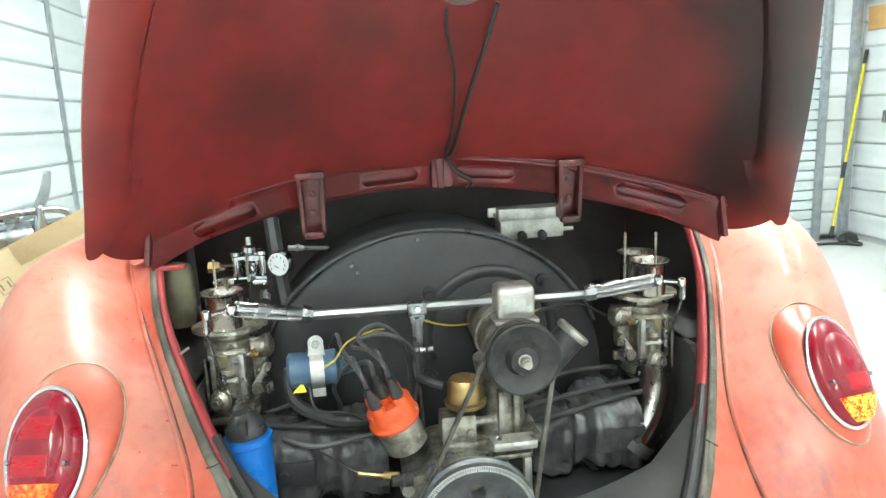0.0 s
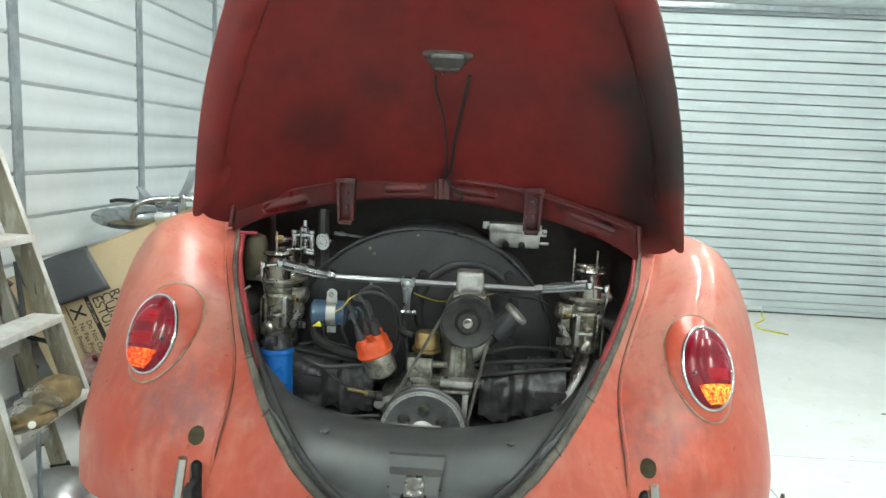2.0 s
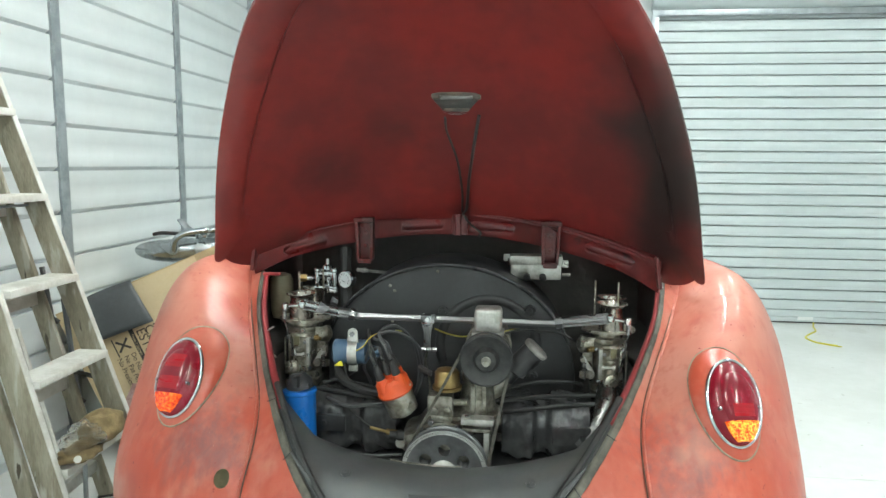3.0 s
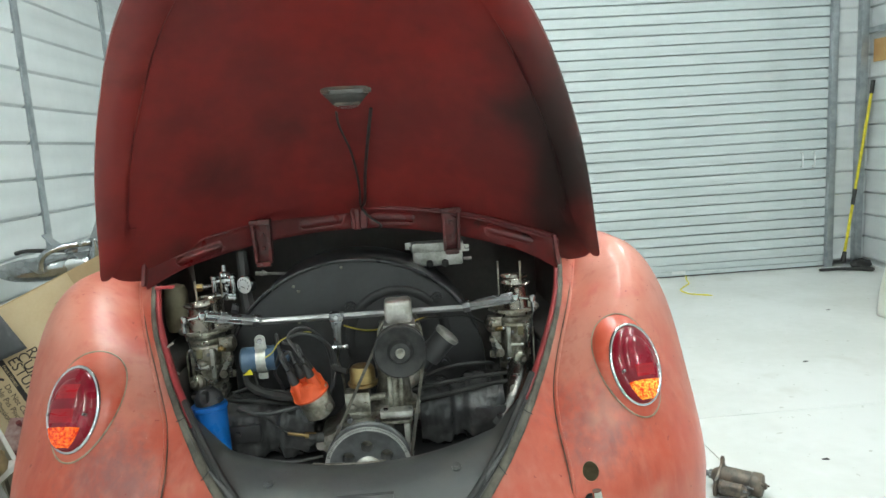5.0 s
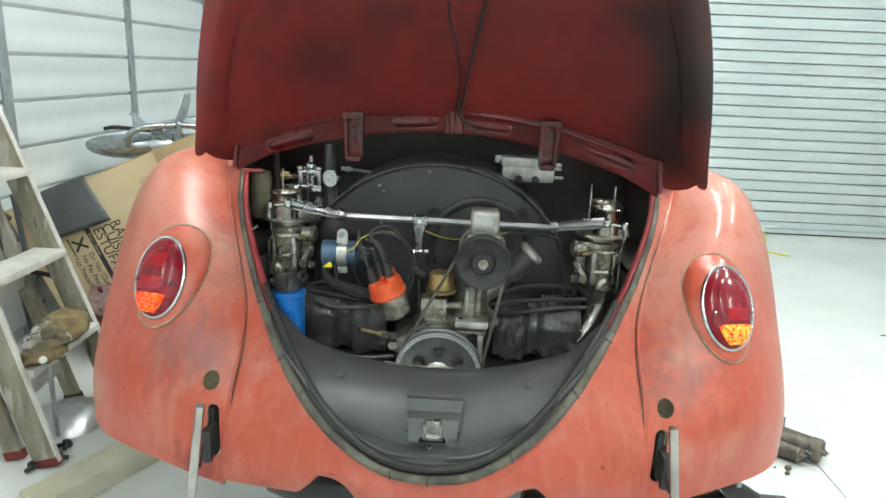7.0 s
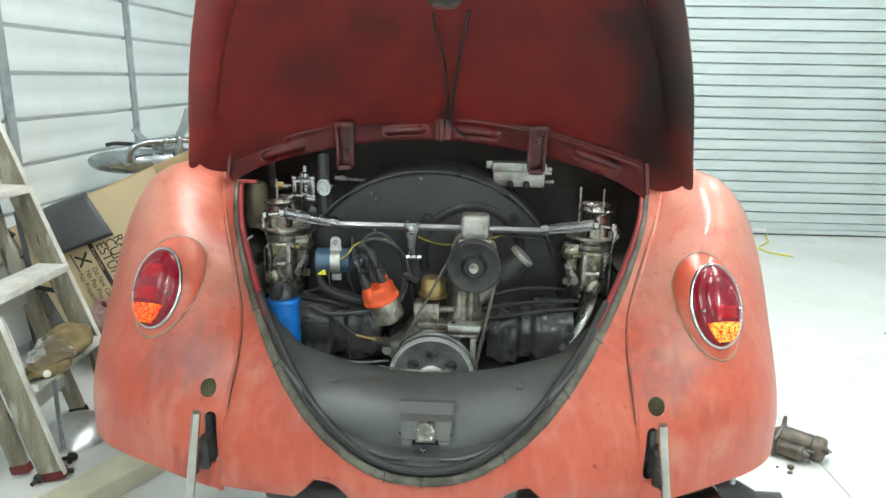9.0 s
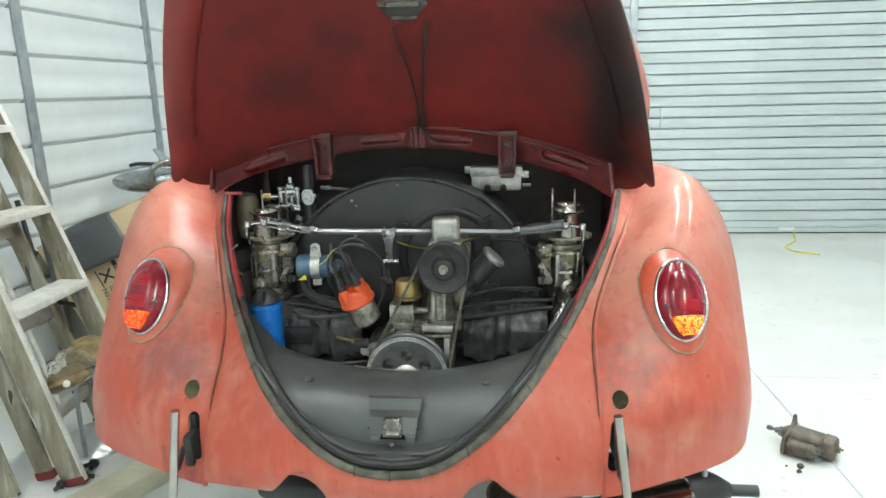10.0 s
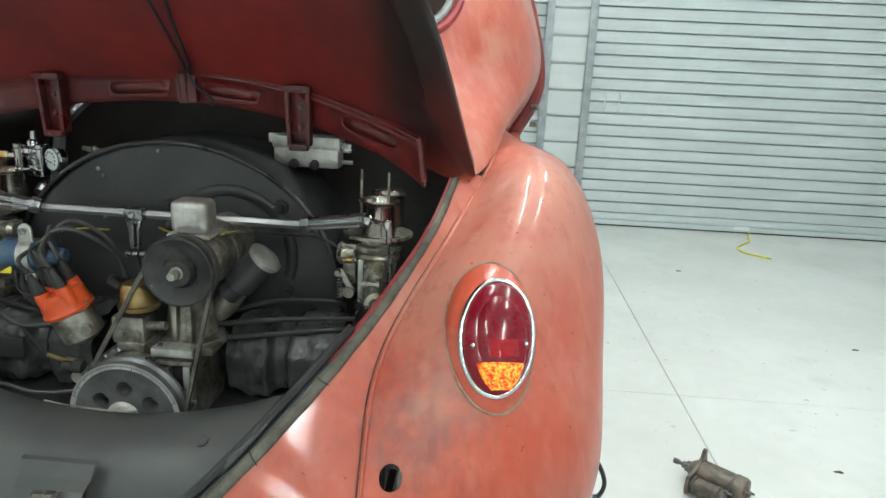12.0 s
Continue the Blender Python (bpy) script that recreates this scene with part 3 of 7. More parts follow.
# ---- the car ----
P_ROWS = [(0.52, 1.395), (0.60, 1.352), (0.65, 1.343), (0.70, 1.343), (0.75, 1.352), (0.82, 1.38), (0.88, 1.42), (0.96, 1.485), (1.05, 1.57), (1.15, 1.69), (1.25, 1.83), (1.35, 1.98)]
Q_ROWS = [(0.52, 0.12), (0.60, 0.17), (0.65, 0.26), (0.70, 0.40), (0.75, 0.56), (0.82, 0.85), (0.88, 1.04), (0.96, 1.04), (1.05, 0.97), (1.15, 0.97), (1.25, 1.0), (1.35, 1.0)]
LID_Q = Q_ROWS[:6] + [(0.88, 1.07), (0.96, 1.30), (1.05, 1.50), (1.15, 1.45), (1.25, 1.25), (1.35, 1.1)]


def smooth_interp(rows, z):
    """Monotone smooth look-up between rows of (z, value)."""
    zs, vs = np.array(rows).T
    fine = np.linspace(zs[0], zs[-1], 200)
    raw = np.interp(fine, zs, vs)
    k = np.hanning(23)
    pad = np.r_[raw[0] - (raw[1] - raw[0]) * np.arange(11, 0, -1), raw, raw[-1] + (raw[-1] - raw[-2]) * np.arange(1, 12)]
    return np.interp(z, fine, np.convolve(pad, k / k.sum(), "valid"))


def hull(x, z, across=Q_ROWS):
    """How far back the rear body lies at a place across and up."""
    return smooth_interp(P_ROWS, z) + smooth_interp(across, z) * np.asarray(x) ** 2


U_ROWS = [(0.0, 0.648), (0.06, 0.655), (0.12, 0.682), (0.205, 0.745), (0.30, 0.835), (0.366, 0.905), (0.418, 0.975), (0.453, 1.035), (0.478, 1.105)]
LID_ROWS = U_ROWS[:5] + [(0.36, 0.912), (0.42, 0.990), (0.465, 1.055)]


def u_curve(t, rows=U_ROWS):
    """The rim of the engine opening, right half, from the bottom (0) to the top corner (1)."""
    return curve_points(rows, t)


def at_hull(xz, out=0.0, across=Q_ROWS):
    xz = np.asarray(xz, float)
    return np.stack([xz[..., 0], hull(xz[..., 0], xz[..., 1], across) - out, xz[..., 1]], -1)


car = thing("car", (0, 2.6, 0), "old rounded car, faded salmon red, engine lid open, on stands", "car")

def tuck(p):
    """Draws the lower left joint of body and fender a little inwards."""
    p = np.array(p, float)
    x, z = p[..., 0], p[..., 2]
    w = np.clip((-x - 0.2) / 0.185, 0, 1) * np.clip(1 - (-x - 0.385) / 0.25, 0, 1) * np.clip((0.92 - z) / 0.12, 0, 1)
    p[..., 0] = x + 0.014 * w
    return p


# rear body around the opening, down to the apron's edge with its two tailpipe notches
SEAM_XZ = [(0.385, 0.600), (0.384, 0.68), (0.382, 0.76), (0.381, 0.83), (0.388, 0.88), (0.414, 0.935), (0.450, 0.99), (0.487, 1.045), (0.522, 1.09)]


def apron_edge(x):
    x = abs(x)
    base = float(np.interp(x, [0, 0.06, 0.12, 0.23, 0.385], [0.574, 0.575, 0.583, 0.599, 0.604]))
    d = abs(x - 0.178) / 0.047
    if d < 1.25:
        base += 0.050 * (max(0.0, 1 - (d / 1.08) ** 2.4) ** 0.55) + 0.004 * max(0, 1 - abs(d - 1.1) / 0.2)
    return base


half_in, half_out = [], []
N1, N2 = 44, 130
for k in range(N1):
    t = k / N1
    half_out.append(curve_points(SEAM_XZ[::-1], np.array(t)))
    half_in.append(u_curve(np.array(1 - 0.52 * t)))
for k in range(N2 + 1):
    t = k / N2
    x = 0.385 * (1 - t)
    half_out.append(np.array([x, apron_edge(x)]))
    half_in.append(u_curve(np.array(0.48 * (1 - t))))
half_in, half_out = np.array(half_in), np.array(half_out)
inner = np.r_[half_in, (half_in * (-1, 1))[-2::-1]]
outer = np.r_[half_out, (half_out * (-1, 1))[-2::-1]]
rows = []
for j in range(15):
    w = j / 14
    xz = inner * (1 - w) + outer * w
    crown = 0.010 * math.sin(math.pi * w) * np.clip((0.75 - xz[:, 1]) / 0.12, 0, 1)
    rows.append(at_hull(xz, 0) - np.stack([0 * crown, crown, 0 * crown], -1))
lip_in = rows[0] + np.array([0, 0.018, 0.002])
lip_out = rows[-1] + np.array([0, 0.020, 0.004])
body = part("body", carved(grid("body", [tuck(r) for r in [lip_in] + rows + [lip_out]], flip=True), [], 0.002, 1.0), PAINT, car, "faded salmon apron and rear body panel with two tailpipe notches", sharp=50)

# red inner return of the opening and the dull rubber seal lying on its edge
rim = np.concatenate([u_curve(np.linspace(1, 0, 60)), (u_curve(np.linspace(0, 1, 60)) * (-1, 1))[1:]])
rim_n = np.stack([-rim[:, 0] * 0.55, (0.98 - rim[:, 1])], -1)
rim_n /= np.linalg.norm(rim_n, axis=1)[:, None]
flange = [at_hull(rim + rim_n * a) + np.array([0, b, 0]) for a, b in ((0.010, 0.004), (0.018, 0.006), (0.0205, 0.012), (0.0200, 0.022), (0.018, 0.030))]
flange = np.array(flange)
part("opening_flange", carved(grid("flange", flange[:, :27]), [], 0.002, 0), RED_EDGE, body, "crimson inner flange of the engine opening")
part("opening_flange", carved(grid("flange", flange[:, -27:]), [], 0.002, 0), RED_EDGE, body, "crimson inner flange of the engine opening")
part("lower_flange", carved(grid("flange", flange[:, 26:-26]), [], 0.002, 0), BLACK_PAINT, body, "black lower flange of the engine opening")
seal_rows = []
for a in np.linspace(0, 2 * math.pi, 12, endpoint=False):
    off = 0.008 + 0.0085 * math.cos(a)
    bumpy = 0.0005 * np.sin(np.arange(len(rim)) * 1.9)
    seal_rows.append(at_hull(rim + rim_n * (off + bumpy[:, None])) - np.array([0, 0.005 + 0.0065 * math.sin(a), 0]))
part("seal", grid("seal", seal_rows, close_v=True), SEAL, body, "weathered grey-brown rubber seal round the engine opening")

lip = at_hull(rim + rim_n * 0.0265) + np.array([0, 0.002, 0])
rj = random.Random(21)
for k in range(8):
    i = rj.randrange(6, len(rim) - 6)
    a, b = (at_hull(rim[i] + rim_n[i] * d) - np.array([0, 0.0095, 0]) for d in (-0.002, 0.019))
    part("seal_crack", tube([a, (a + b) / 2 - np.array([0, 0.002, 0]), b], 0.0011, 5, 2), RUBBER, body)
part("seal_lip", tube(lip[22:-22:2], 0.0066, 8, 2), RUBBER, body, "black inner lip of the seal")

part("red_tab", box((-0.424, 1.775, 1.106), (0.040, 0.014, 0.006), 0.002), RED_EDGE, body, "small crimson tab at the opening's corner")

# fenders
F_SEAM = [(0.386, hull(0.385, 0.600), 0.597), (0.384, hull(0.383, 0.75), 0.75), (0.389, hull(0.388, 0.88), 0.88), (0.478, hull(0.476, 1.03), 1.03), (0.532, 1.96, 1.118), (0.55, 2.2, 1.15), (0.565, 2.5, 1.10)]
F_RIM = [(0.722, 1.674, 0.640), (0.748, 1.740, 0.665), (0.749, 1.785, 0.783), (0.751, 1.903, 0.928), (0.725, 2.052, 1.022), (0.694, 2.237, 1.031), (0.674, 2.457, 0.961)]
F_BULGE = [(-0.030,), (0.015,), (0.050,), (0.095,), (0.024,), (-0.02,), (-0.02,)]


def fender_points(nu, nv, u0=0.0, u1=1.0):
    u = np.linspace(u0, u1, nu)[None, :, None]
    v = np.linspace(0, 1, nv)
    s, o, b = (curve_points(r, v)[:, None] for r in (F_SEAM, F_RIM, F_BULGE))
    along = np.sin(u * np.pi / 2) ** 1.313
    inward = 1 - np.maximum(np.cos(u * np.pi / 2), 0) ** 0.72
    out = s + (o - s) * np.concatenate([along, inward, inward], 2)
    d = s - np.array([0, 2.1, 0.55])
    d[..., 0] = 0
    d /= np.linalg.norm(d, axis=-1, keepdims=True)
    return out + d * b * np.sin(np.pi * np.clip(along, 0, 1)) ** 1.15


def slot_cutter(x, y, z, w, h, depth, lean=0.0):
    outline = arc(0, h / 2 - w / 2, w / 2, 0, 180, 8) + arc(0, -h / 2 + w / 2, w / 2, 180, 360, 8)
    return prism(outline, depth, pose(x, y, z, 0, lean, 0))


fenders = []
for sgn, name in ((1, "fender"), (-1, "fender")):
    pts = fender_points(72, 110)
    bottom = pts[:1] + np.array([0, 0.028, 0.006])
    tail = pts[:, -1:] + (pts[:, -1:] - pts[:, -2:-1]) * 2 + np.array([-0.02, 0.03, -0.01])
    pts = np.concatenate([np.concatenate([pts, tail], 1)], 0)
    low = pts[:1] + np.array([0, 0.022, 0.004])
    pts = np.concatenate([low, pts], 0) * np.array([sgn, 1, 1])
    if sgn > 0:
        pts[..., 0] = np.where(pts[..., 0] > 0.385, 0.385 + (pts[..., 0] - 0.385) * 0.974, pts[..., 0])
    else:
        pts = tuck(pts)
    cutters = [prism(arc(0, 0, 0.0155, 0, 360, 23)[:-1], 0.3, pose(0.421 if sgn > 0 else -0.410, 1.33, 0.7615 if sgn > 0 else 0.766, 0, sgn * 8, 0)),
               slot_cutter(0.410 if sgn > 0 else -0.396, 1.33, 0.685, 0.024, 0.090, 0.2, sgn * 6)]
    fender = part(name, carved(grid("fender", pts, flip=sgn < 0), cutters, 0.003, -1.0 if sgn < 0 else -1.0), PAINT, car,
                  "patchy salmon rear fender with round hole and empty bumper slot", sharp=40)
    fenders.append(fender)
    # piping in the joint between body and fender
    seam = curve_points(F_SEAM, np.linspace(0, 1, 60)) * np.array([sgn, 1, 1]) - np.array([0, 0.003, 0])
    seam = tuck(seam)
    part("piping", tube(seam[::2], 0.0036, 8, 2), PAINT, fender, "painted beading along the body joint")
    # Thin dark brown line beside the piping marks the joint.
    part("joint_line", tube(seam[::2] - np.array([sgn * 0.0042, -0.0005, 0]), 0.0017, 6, 2), GASKET_DARK, fender, "dark brown line along the joint")
    # black bumper arm behind the slot, with the bright upright bar it carries
    part("bumper_bracket", joined(box((sgn * 0.415 + (0.010 if sgn < 0 else 0), 1.475, 0.685), (0.012, 0.10, 0.075), 0.004),
                                  box((0.422 if sgn > 0 else -0.404, 1.415, 0.66), (0.020, 0.05, 0.065), 0.008)), RUBBER, fender, "black bumper bracket in the slot")
    part("bracket_mount", box((sgn * 0.483 if sgn > 0 else -0.500, 1.75, 0.60), (0.125 if sgn > 0 else 0.21, 0.006, 0.22), 0.003), OLIVE_METAL, fender, "dull olive bumper mount behind the hole")
    top, low_end = ((0.396, 1.322, 0.792), (0.420, 1.318, 0.612)) if sgn > 0 else ((-0.380, 1.322, 0.784), (-0.404, 1.318, 0.610))
    part("bumper_bar", tube([top, low_end], 0.0078, 16, 10), GLOSS_CHROME, fender, "bright steel tube standing before the fender")
    mid = (np.array(top) + low_end) / 2 + np.array([0, 0, -0.03])
    part("bar_arm", tube([mid + np.array([0, 0.006, 0]), (sgn * 0.418, 1.40, 0.662)], 0.006, 8), RUBBER, fender)


def ellipse_ring(center, right, up, out, a, b, tilt, radius, n=56, m=8):
    """A round bead along an ellipse."""
    c, s = math.cos(tilt), math.sin(tilt)
    rows = []
    for k in range(n):
        t = 2 * math.pi * k / n
        ex, ey = a * math.cos(t), b * math.sin(t)
        nx, ny = math.cos(t) * b, math.sin(t) * a
        ln = math.hypot(nx, ny)
        row = []
        for j in range(m):
            q = 2 * math.pi * j / m
            px, py = ex + radius * math.cos(q) * nx / ln, ey + radius * math.cos(q) * ny / ln
            row.append(center + right * (c * px - s * py) + up * (s * px + c * py) + out * (radius * math.sin(q)))
        rows.append(row)
    return grid("ring", rows, close_u=True, close_v=True)


def dome(center, right, up, out, a, b, height, tilt, lo=-1.0, hi=1.0, power=0.5, n=40, m=14, side=1.0):
    """Part of an elliptic dome between two heights (in halves of its upright axis)."""
    c, s = math.cos(tilt), math.sin(tilt)
    rows = []
    for i in range(m + 1):
        y = lo + (hi - lo) * i / m
        half = math.sqrt(max(1e-6, 1 - y * y))
        row = []
        for j in range(n + 1):
            x = max(-side, min(side, -half * math.cos(math.pi * j / n)))
            h = height * max(0.0, 1 - x * x - y * y) ** power
            row.append(center + right * (c * a * x - s * b * y) + up * (s * a * x + c * b * y) + out * h)
        rows.append(row)
    return grid("dome", rows)


for sgn, fender in zip((1, -1), fenders):
    out = Vector((sgn * 0.20, -0.81, 0.54)).normalized()
    right = Vector((0.97 * sgn, 0.22, 0.0)).normalized()
    right = (right - out * right.dot(out)).normalized()
    up = (Vector((0, 0, 1)) - out * out.z).normalized()
    pod_c, lean = Vector((0.551 if sgn > 0 else -0.543, 1.560, 0.919)), 0.03
    c0, tip = Vector((0.550, 1.561, 0.921) if sgn > 0 else (-0.547, 1.5635, 0.9225)), (0.165 if sgn > 0 else 0.21)
    cl, sl = math.cos(-lean), math.sin(-lean)
    ct, st = math.cos(-tip), math.sin(-tip)
    skin = BVHTree.FromPolygons([v.co for v in fender.data.vertices], [p.vertices for p in fender.data.polygons])
    foot, base, crown = [], [], []
    for k in range(64):
        t = 2 * math.pi * k / 64
        gx, gy = 0.0640 * math.cos(t), 0.1100 * math.sin(t)
        p = pod_c + right * (cl * gx - sl * gy - 0.005) + up * (sl * gx + cl * gy + (0.007 if sgn > 0 else 0.015))
        hit = skin.ray_cast(p + out * 0.15, -out)[0]
        deep = (hit - p).dot(out) if hit is not None else -0.05
        base.append(p + out * max(min(deep + 0.001, -0.004), -0.055))
        foot.append(p + out * min(deep, 0.0) - out * 0.012)
        a = t + tip - lean
        gx, gy = 0.0530 * math.cos(a), 0.0835 * math.sin(a)
        crown.append(c0 + right * (ct * gx - st * gy) + up * (st * gx + ct * gy) - out * 0.003)
    lamp = part("tail_light", ellipse_ring(c0, right, up, out, 0.0515, 0.0820, -tip, 0.0042), CHROME, car, "egg-shaped tail light, dark red lens over glowing amber, chrome rim")
    pod = []
    for w in np.linspace(0, 1, 9):
        pod.append([b.lerp(c, float(w)) + (c - c0).normalized() * (0.14 * (c - b).length * math.sin(math.pi * w ** 0.9)) for b, c in zip(base, crown)])
    pod.insert(0, foot)
    part("housing", grid("housing", pod, close_u=True), PAINT_POD, lamp, "plain orange-red lamp pod", sharp=60)
    part("gasket", tube([tuple(b + out * 0.001) for b in base[::2] + base[:1]], 0.0018, 8, 2), GASKET, lamp, "grimy brown gasket")
    part("bezel", ellipse_ring(c0 - out * 0.004, right, up, out, 0.0495, 0.0800, -tip, 0.0045), RUBBER, lamp)
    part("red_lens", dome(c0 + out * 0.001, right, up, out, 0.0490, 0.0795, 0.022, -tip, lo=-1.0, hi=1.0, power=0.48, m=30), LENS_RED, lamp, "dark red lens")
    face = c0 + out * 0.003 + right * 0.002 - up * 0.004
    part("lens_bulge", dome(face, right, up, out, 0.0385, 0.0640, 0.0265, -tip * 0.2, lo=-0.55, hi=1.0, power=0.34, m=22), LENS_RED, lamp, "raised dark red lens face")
    # Brighter glowing blocks put light into the raised face's colour.
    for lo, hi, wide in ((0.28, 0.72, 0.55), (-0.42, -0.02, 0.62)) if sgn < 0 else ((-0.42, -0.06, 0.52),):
        part("reflector_block", dome(face, right, up, out, 0.0385, 0.0640, 0.0269, -tip * 0.2, lo=lo, hi=hi, power=0.34, m=10, side=wide), LENS_BRIGHT, lamp, "red lens block with its brightness and glow painted in")
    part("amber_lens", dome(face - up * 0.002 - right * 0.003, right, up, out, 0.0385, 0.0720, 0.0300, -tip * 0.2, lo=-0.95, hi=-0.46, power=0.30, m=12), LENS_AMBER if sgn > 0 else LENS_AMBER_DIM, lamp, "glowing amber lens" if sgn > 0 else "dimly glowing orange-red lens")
    for side in (-1, 1):
        p = c0 + right * (-0.003 + 0.0375 * side) - up * 0.014 + out * 0.0205
        part("screw", lathe([(-0.006, 0.0034), (0, 0.0034), (0.002, 0.003), (0.003, 0.0015)], p, out, 10), BRIGHT, lamp, "bright lens screw")

# upper body, rear window and pillar
NET = [
    [(0, 1.86, 1.275), (0.36, 1.94, 1.225), (0.482, 1.835, 1.107), (0.530, 1.945, 1.122), (0.550, 2.18, 1.155), (0.57, 2.6, 1.12), (0.58, 3.1, 1.05)],
    [(0, 1.93, 1.36), (0.28, 1.955, 1.34), (0.47, 2.02, 1.26), (0.565, 2.12, 1.26), (0.618, 2.28, 1.27), (0.650, 2.65, 1.27), (0.668, 3.1, 1.23)],
    [(0, 2.06, 1.52), (0.27, 2.08, 1.51), (0.44, 2.14, 1.47), (0.53, 2.22, 1.46), (0.580, 2.36, 1.46), (0.612, 2.70, 1.46), (0.628, 3.1, 1.45)],
    [(0, 2.36, 1.70), (0.25, 2.37, 1.69), (0.39, 2.42, 1.665), (0.47, 2.50, 1.645), (0.525, 2.64, 1.63), (0.555, 2.88, 1.62), (0.57, 3.15, 1.62)],
    [(0, 3.1, 1.80), (0.25, 3.1, 1.79), (0.38, 3.1, 1.77), (0.44, 3.1, 1.745), (0.49, 3.1, 1.72), (0.52, 3.12, 1.69), (0.53, 3.18, 1.67)],
]


def shell(nu, nv, v1=1.0):
    rows = np.array([curve_points(np.array(NET)[:, k], np.linspace(0, v1, nv)) for k in range(7)])
    return np.array([curve_points(rows[:, i], np.linspace(0, 1, nu)) for i in range(nv)])


full = shell(60, 46)
both = np.concatenate([(full * np.array([-1, 1, 1]))[:, :0:-1], full], 1)
outline = arc(0.348, 1.425, 0.085, -90, 0, 8) + arc(0.285, 1.56, 0.085, 0, 90, 8) + arc(-0.285, 1.56, 0.085, 90, 180, 8) + arc(-0.348, 1.425, 0.085, 180, 270, 8)
window_cut = prism(outline, 1.0, pose(0, 1.6, 0))
whole = grid("upper_body", both)
dome_skin = BVHTree.FromPolygons([v.co for v in whole.vertices], [p.vertices for p in whole.polygons])
upper = part("upper_body", carved(whole, [window_cut], 0.003, 0), PAINT, car, "salmon upper rear body and roof with oval rear window", sharp=40)


def on_dome(x, z, off=0.0):
    """The place on the upper body behind a point across and up."""
    spot = dome_skin.ray_cast(Vector((x, 1.0, z)), Vector((0, 1, 0)))[0]
    return (x, (spot.y if spot else 2.3) + off, z)


outline.append(outline[0])
fine = [tuple(np.array(a) + (np.array(b) - a) * k / 4) for a, b in zip(outline, outline[1:]) for k in range(4)]
window = part("rear_window", tube([on_dome(x, z, -0.004) for x, z in fine[::2]] + [on_dome(*fine[0], -0.004)], 0.008, 8, 2), CHROME, upper, "bright trim of the rear window")
part("window_rubber", tube([on_dome(x * 1.035, 1.4925 + (z - 1.4925) * 1.07, -0.001) for x, z in fine[::2]] + [on_dome(fine[0][0] * 1.035, 1.4925 + (fine[0][1] - 1.4925) * 1.07, -0.001)], 0.010, 8, 2), RED_EDGE, upper, "reddish window seal")
pane_rows = [[on_dome(x, z, 0.006) for x in np.linspace(-0.42, 0.42, 28)] for z in np.linspace(1.345, 1.64, 12)]
pane = part("rear_window_pane", grid("pane", pane_rows), GLASS, upper, "clear rear window glass")
pane.visible_shadow = False
for sgn in (1, -1):
    edge = np.array([(0.60, 3.1, 1.05), (0.674, 3.1, 1.22), (0.640, 3.1, 1.44), (0.582, 3.15, 1.62)]) * np.array([sgn, 1, 1])
    part("door_pillar", tube(edge, [0.03, 0.028, 0.022, 0.018], 10, 8), LID_IN, car, "dark red door pillar")
    for z in (1.15, 1.09):
        part("pillar_bolt", lathe([(0, 0.010), (0.02, 0.009), (0.024, 0.004)], (sgn * 0.66, 3.07, z), (sgn, -0.3, 0), 10), DIRTY, car)
part("loose_wire", tube([(0.735, 1.74, 0.640), (0.752, 1.735, 0.615), (0.762, 1.735, 0.585), (0.755, 1.735, 0.560), (0.742, 1.735, 0.556)], 0.004, 8, 6), RUBBER, car, "short loose wire below the fender")
part("wire_plug", lathe([(0, 0.006), (0.014, 0.006), (0.016, 0.003)], (0.742, 1.735, 0.556), (-1, 0, 0.3), 10), IVORY, car)
# Unseen boxes added under the body to block light and darken the floor.
part("floor_pan", box((0, 2.65, 0.50), (0.76, 1.7, 0.10), 0.03), BAY_BLACK, car)
for sgn in (1, -1):
    part("wheel_well", box((sgn * 0.56, 2.35, 0.78), (0.14, 0.55, 0.46), 0.05, seg=3), BAY_BLACK, car)
    part("side_sill", box((sgn * 0.61, 2.95, 0.78), (0.03, 0.7, 0.56), 0.01), PAINT, car)
for sgn in (1, -1):
    part("inner_wing", joined(prism([(1.74, 0.92), (1.77, 0.95), (1.86, 1.06), (1.95, 1.135), (2.20, 1.16), (2.75, 1.10), (2.75, 0.92)], 0.010, pose(sgn * 0.497 + 0.005, 0, 0, 0, 0, 90)), prism([(1.50, 0.60), (1.54, 0.75), (1.70, 0.93), (2.75, 0.93), (2.75, 0.60)], 0.010, pose(sgn * 0.397 + 0.005, 0, 0, 0, 0, 90)), box((sgn * 0.447, 2.24, 0.925), (0.11, 1.02, 0.010), 0)), BAY_BLACK, car, "dark inner side wall of the engine bay")
part("firewall", joined(box((0, 2.16, 0.95), (0.95, 0.02, 0.72), 0.01), box((0, 2.02, 1.262), (0.88, 0.30, 0.012), 0.004)), BAY_BLACK, car, "dark engine bay firewall")
part("cabin_back", box((0, 2.9, 1.0), (1.05, 0.02, 0.8), 0.02), LID_IN, car)
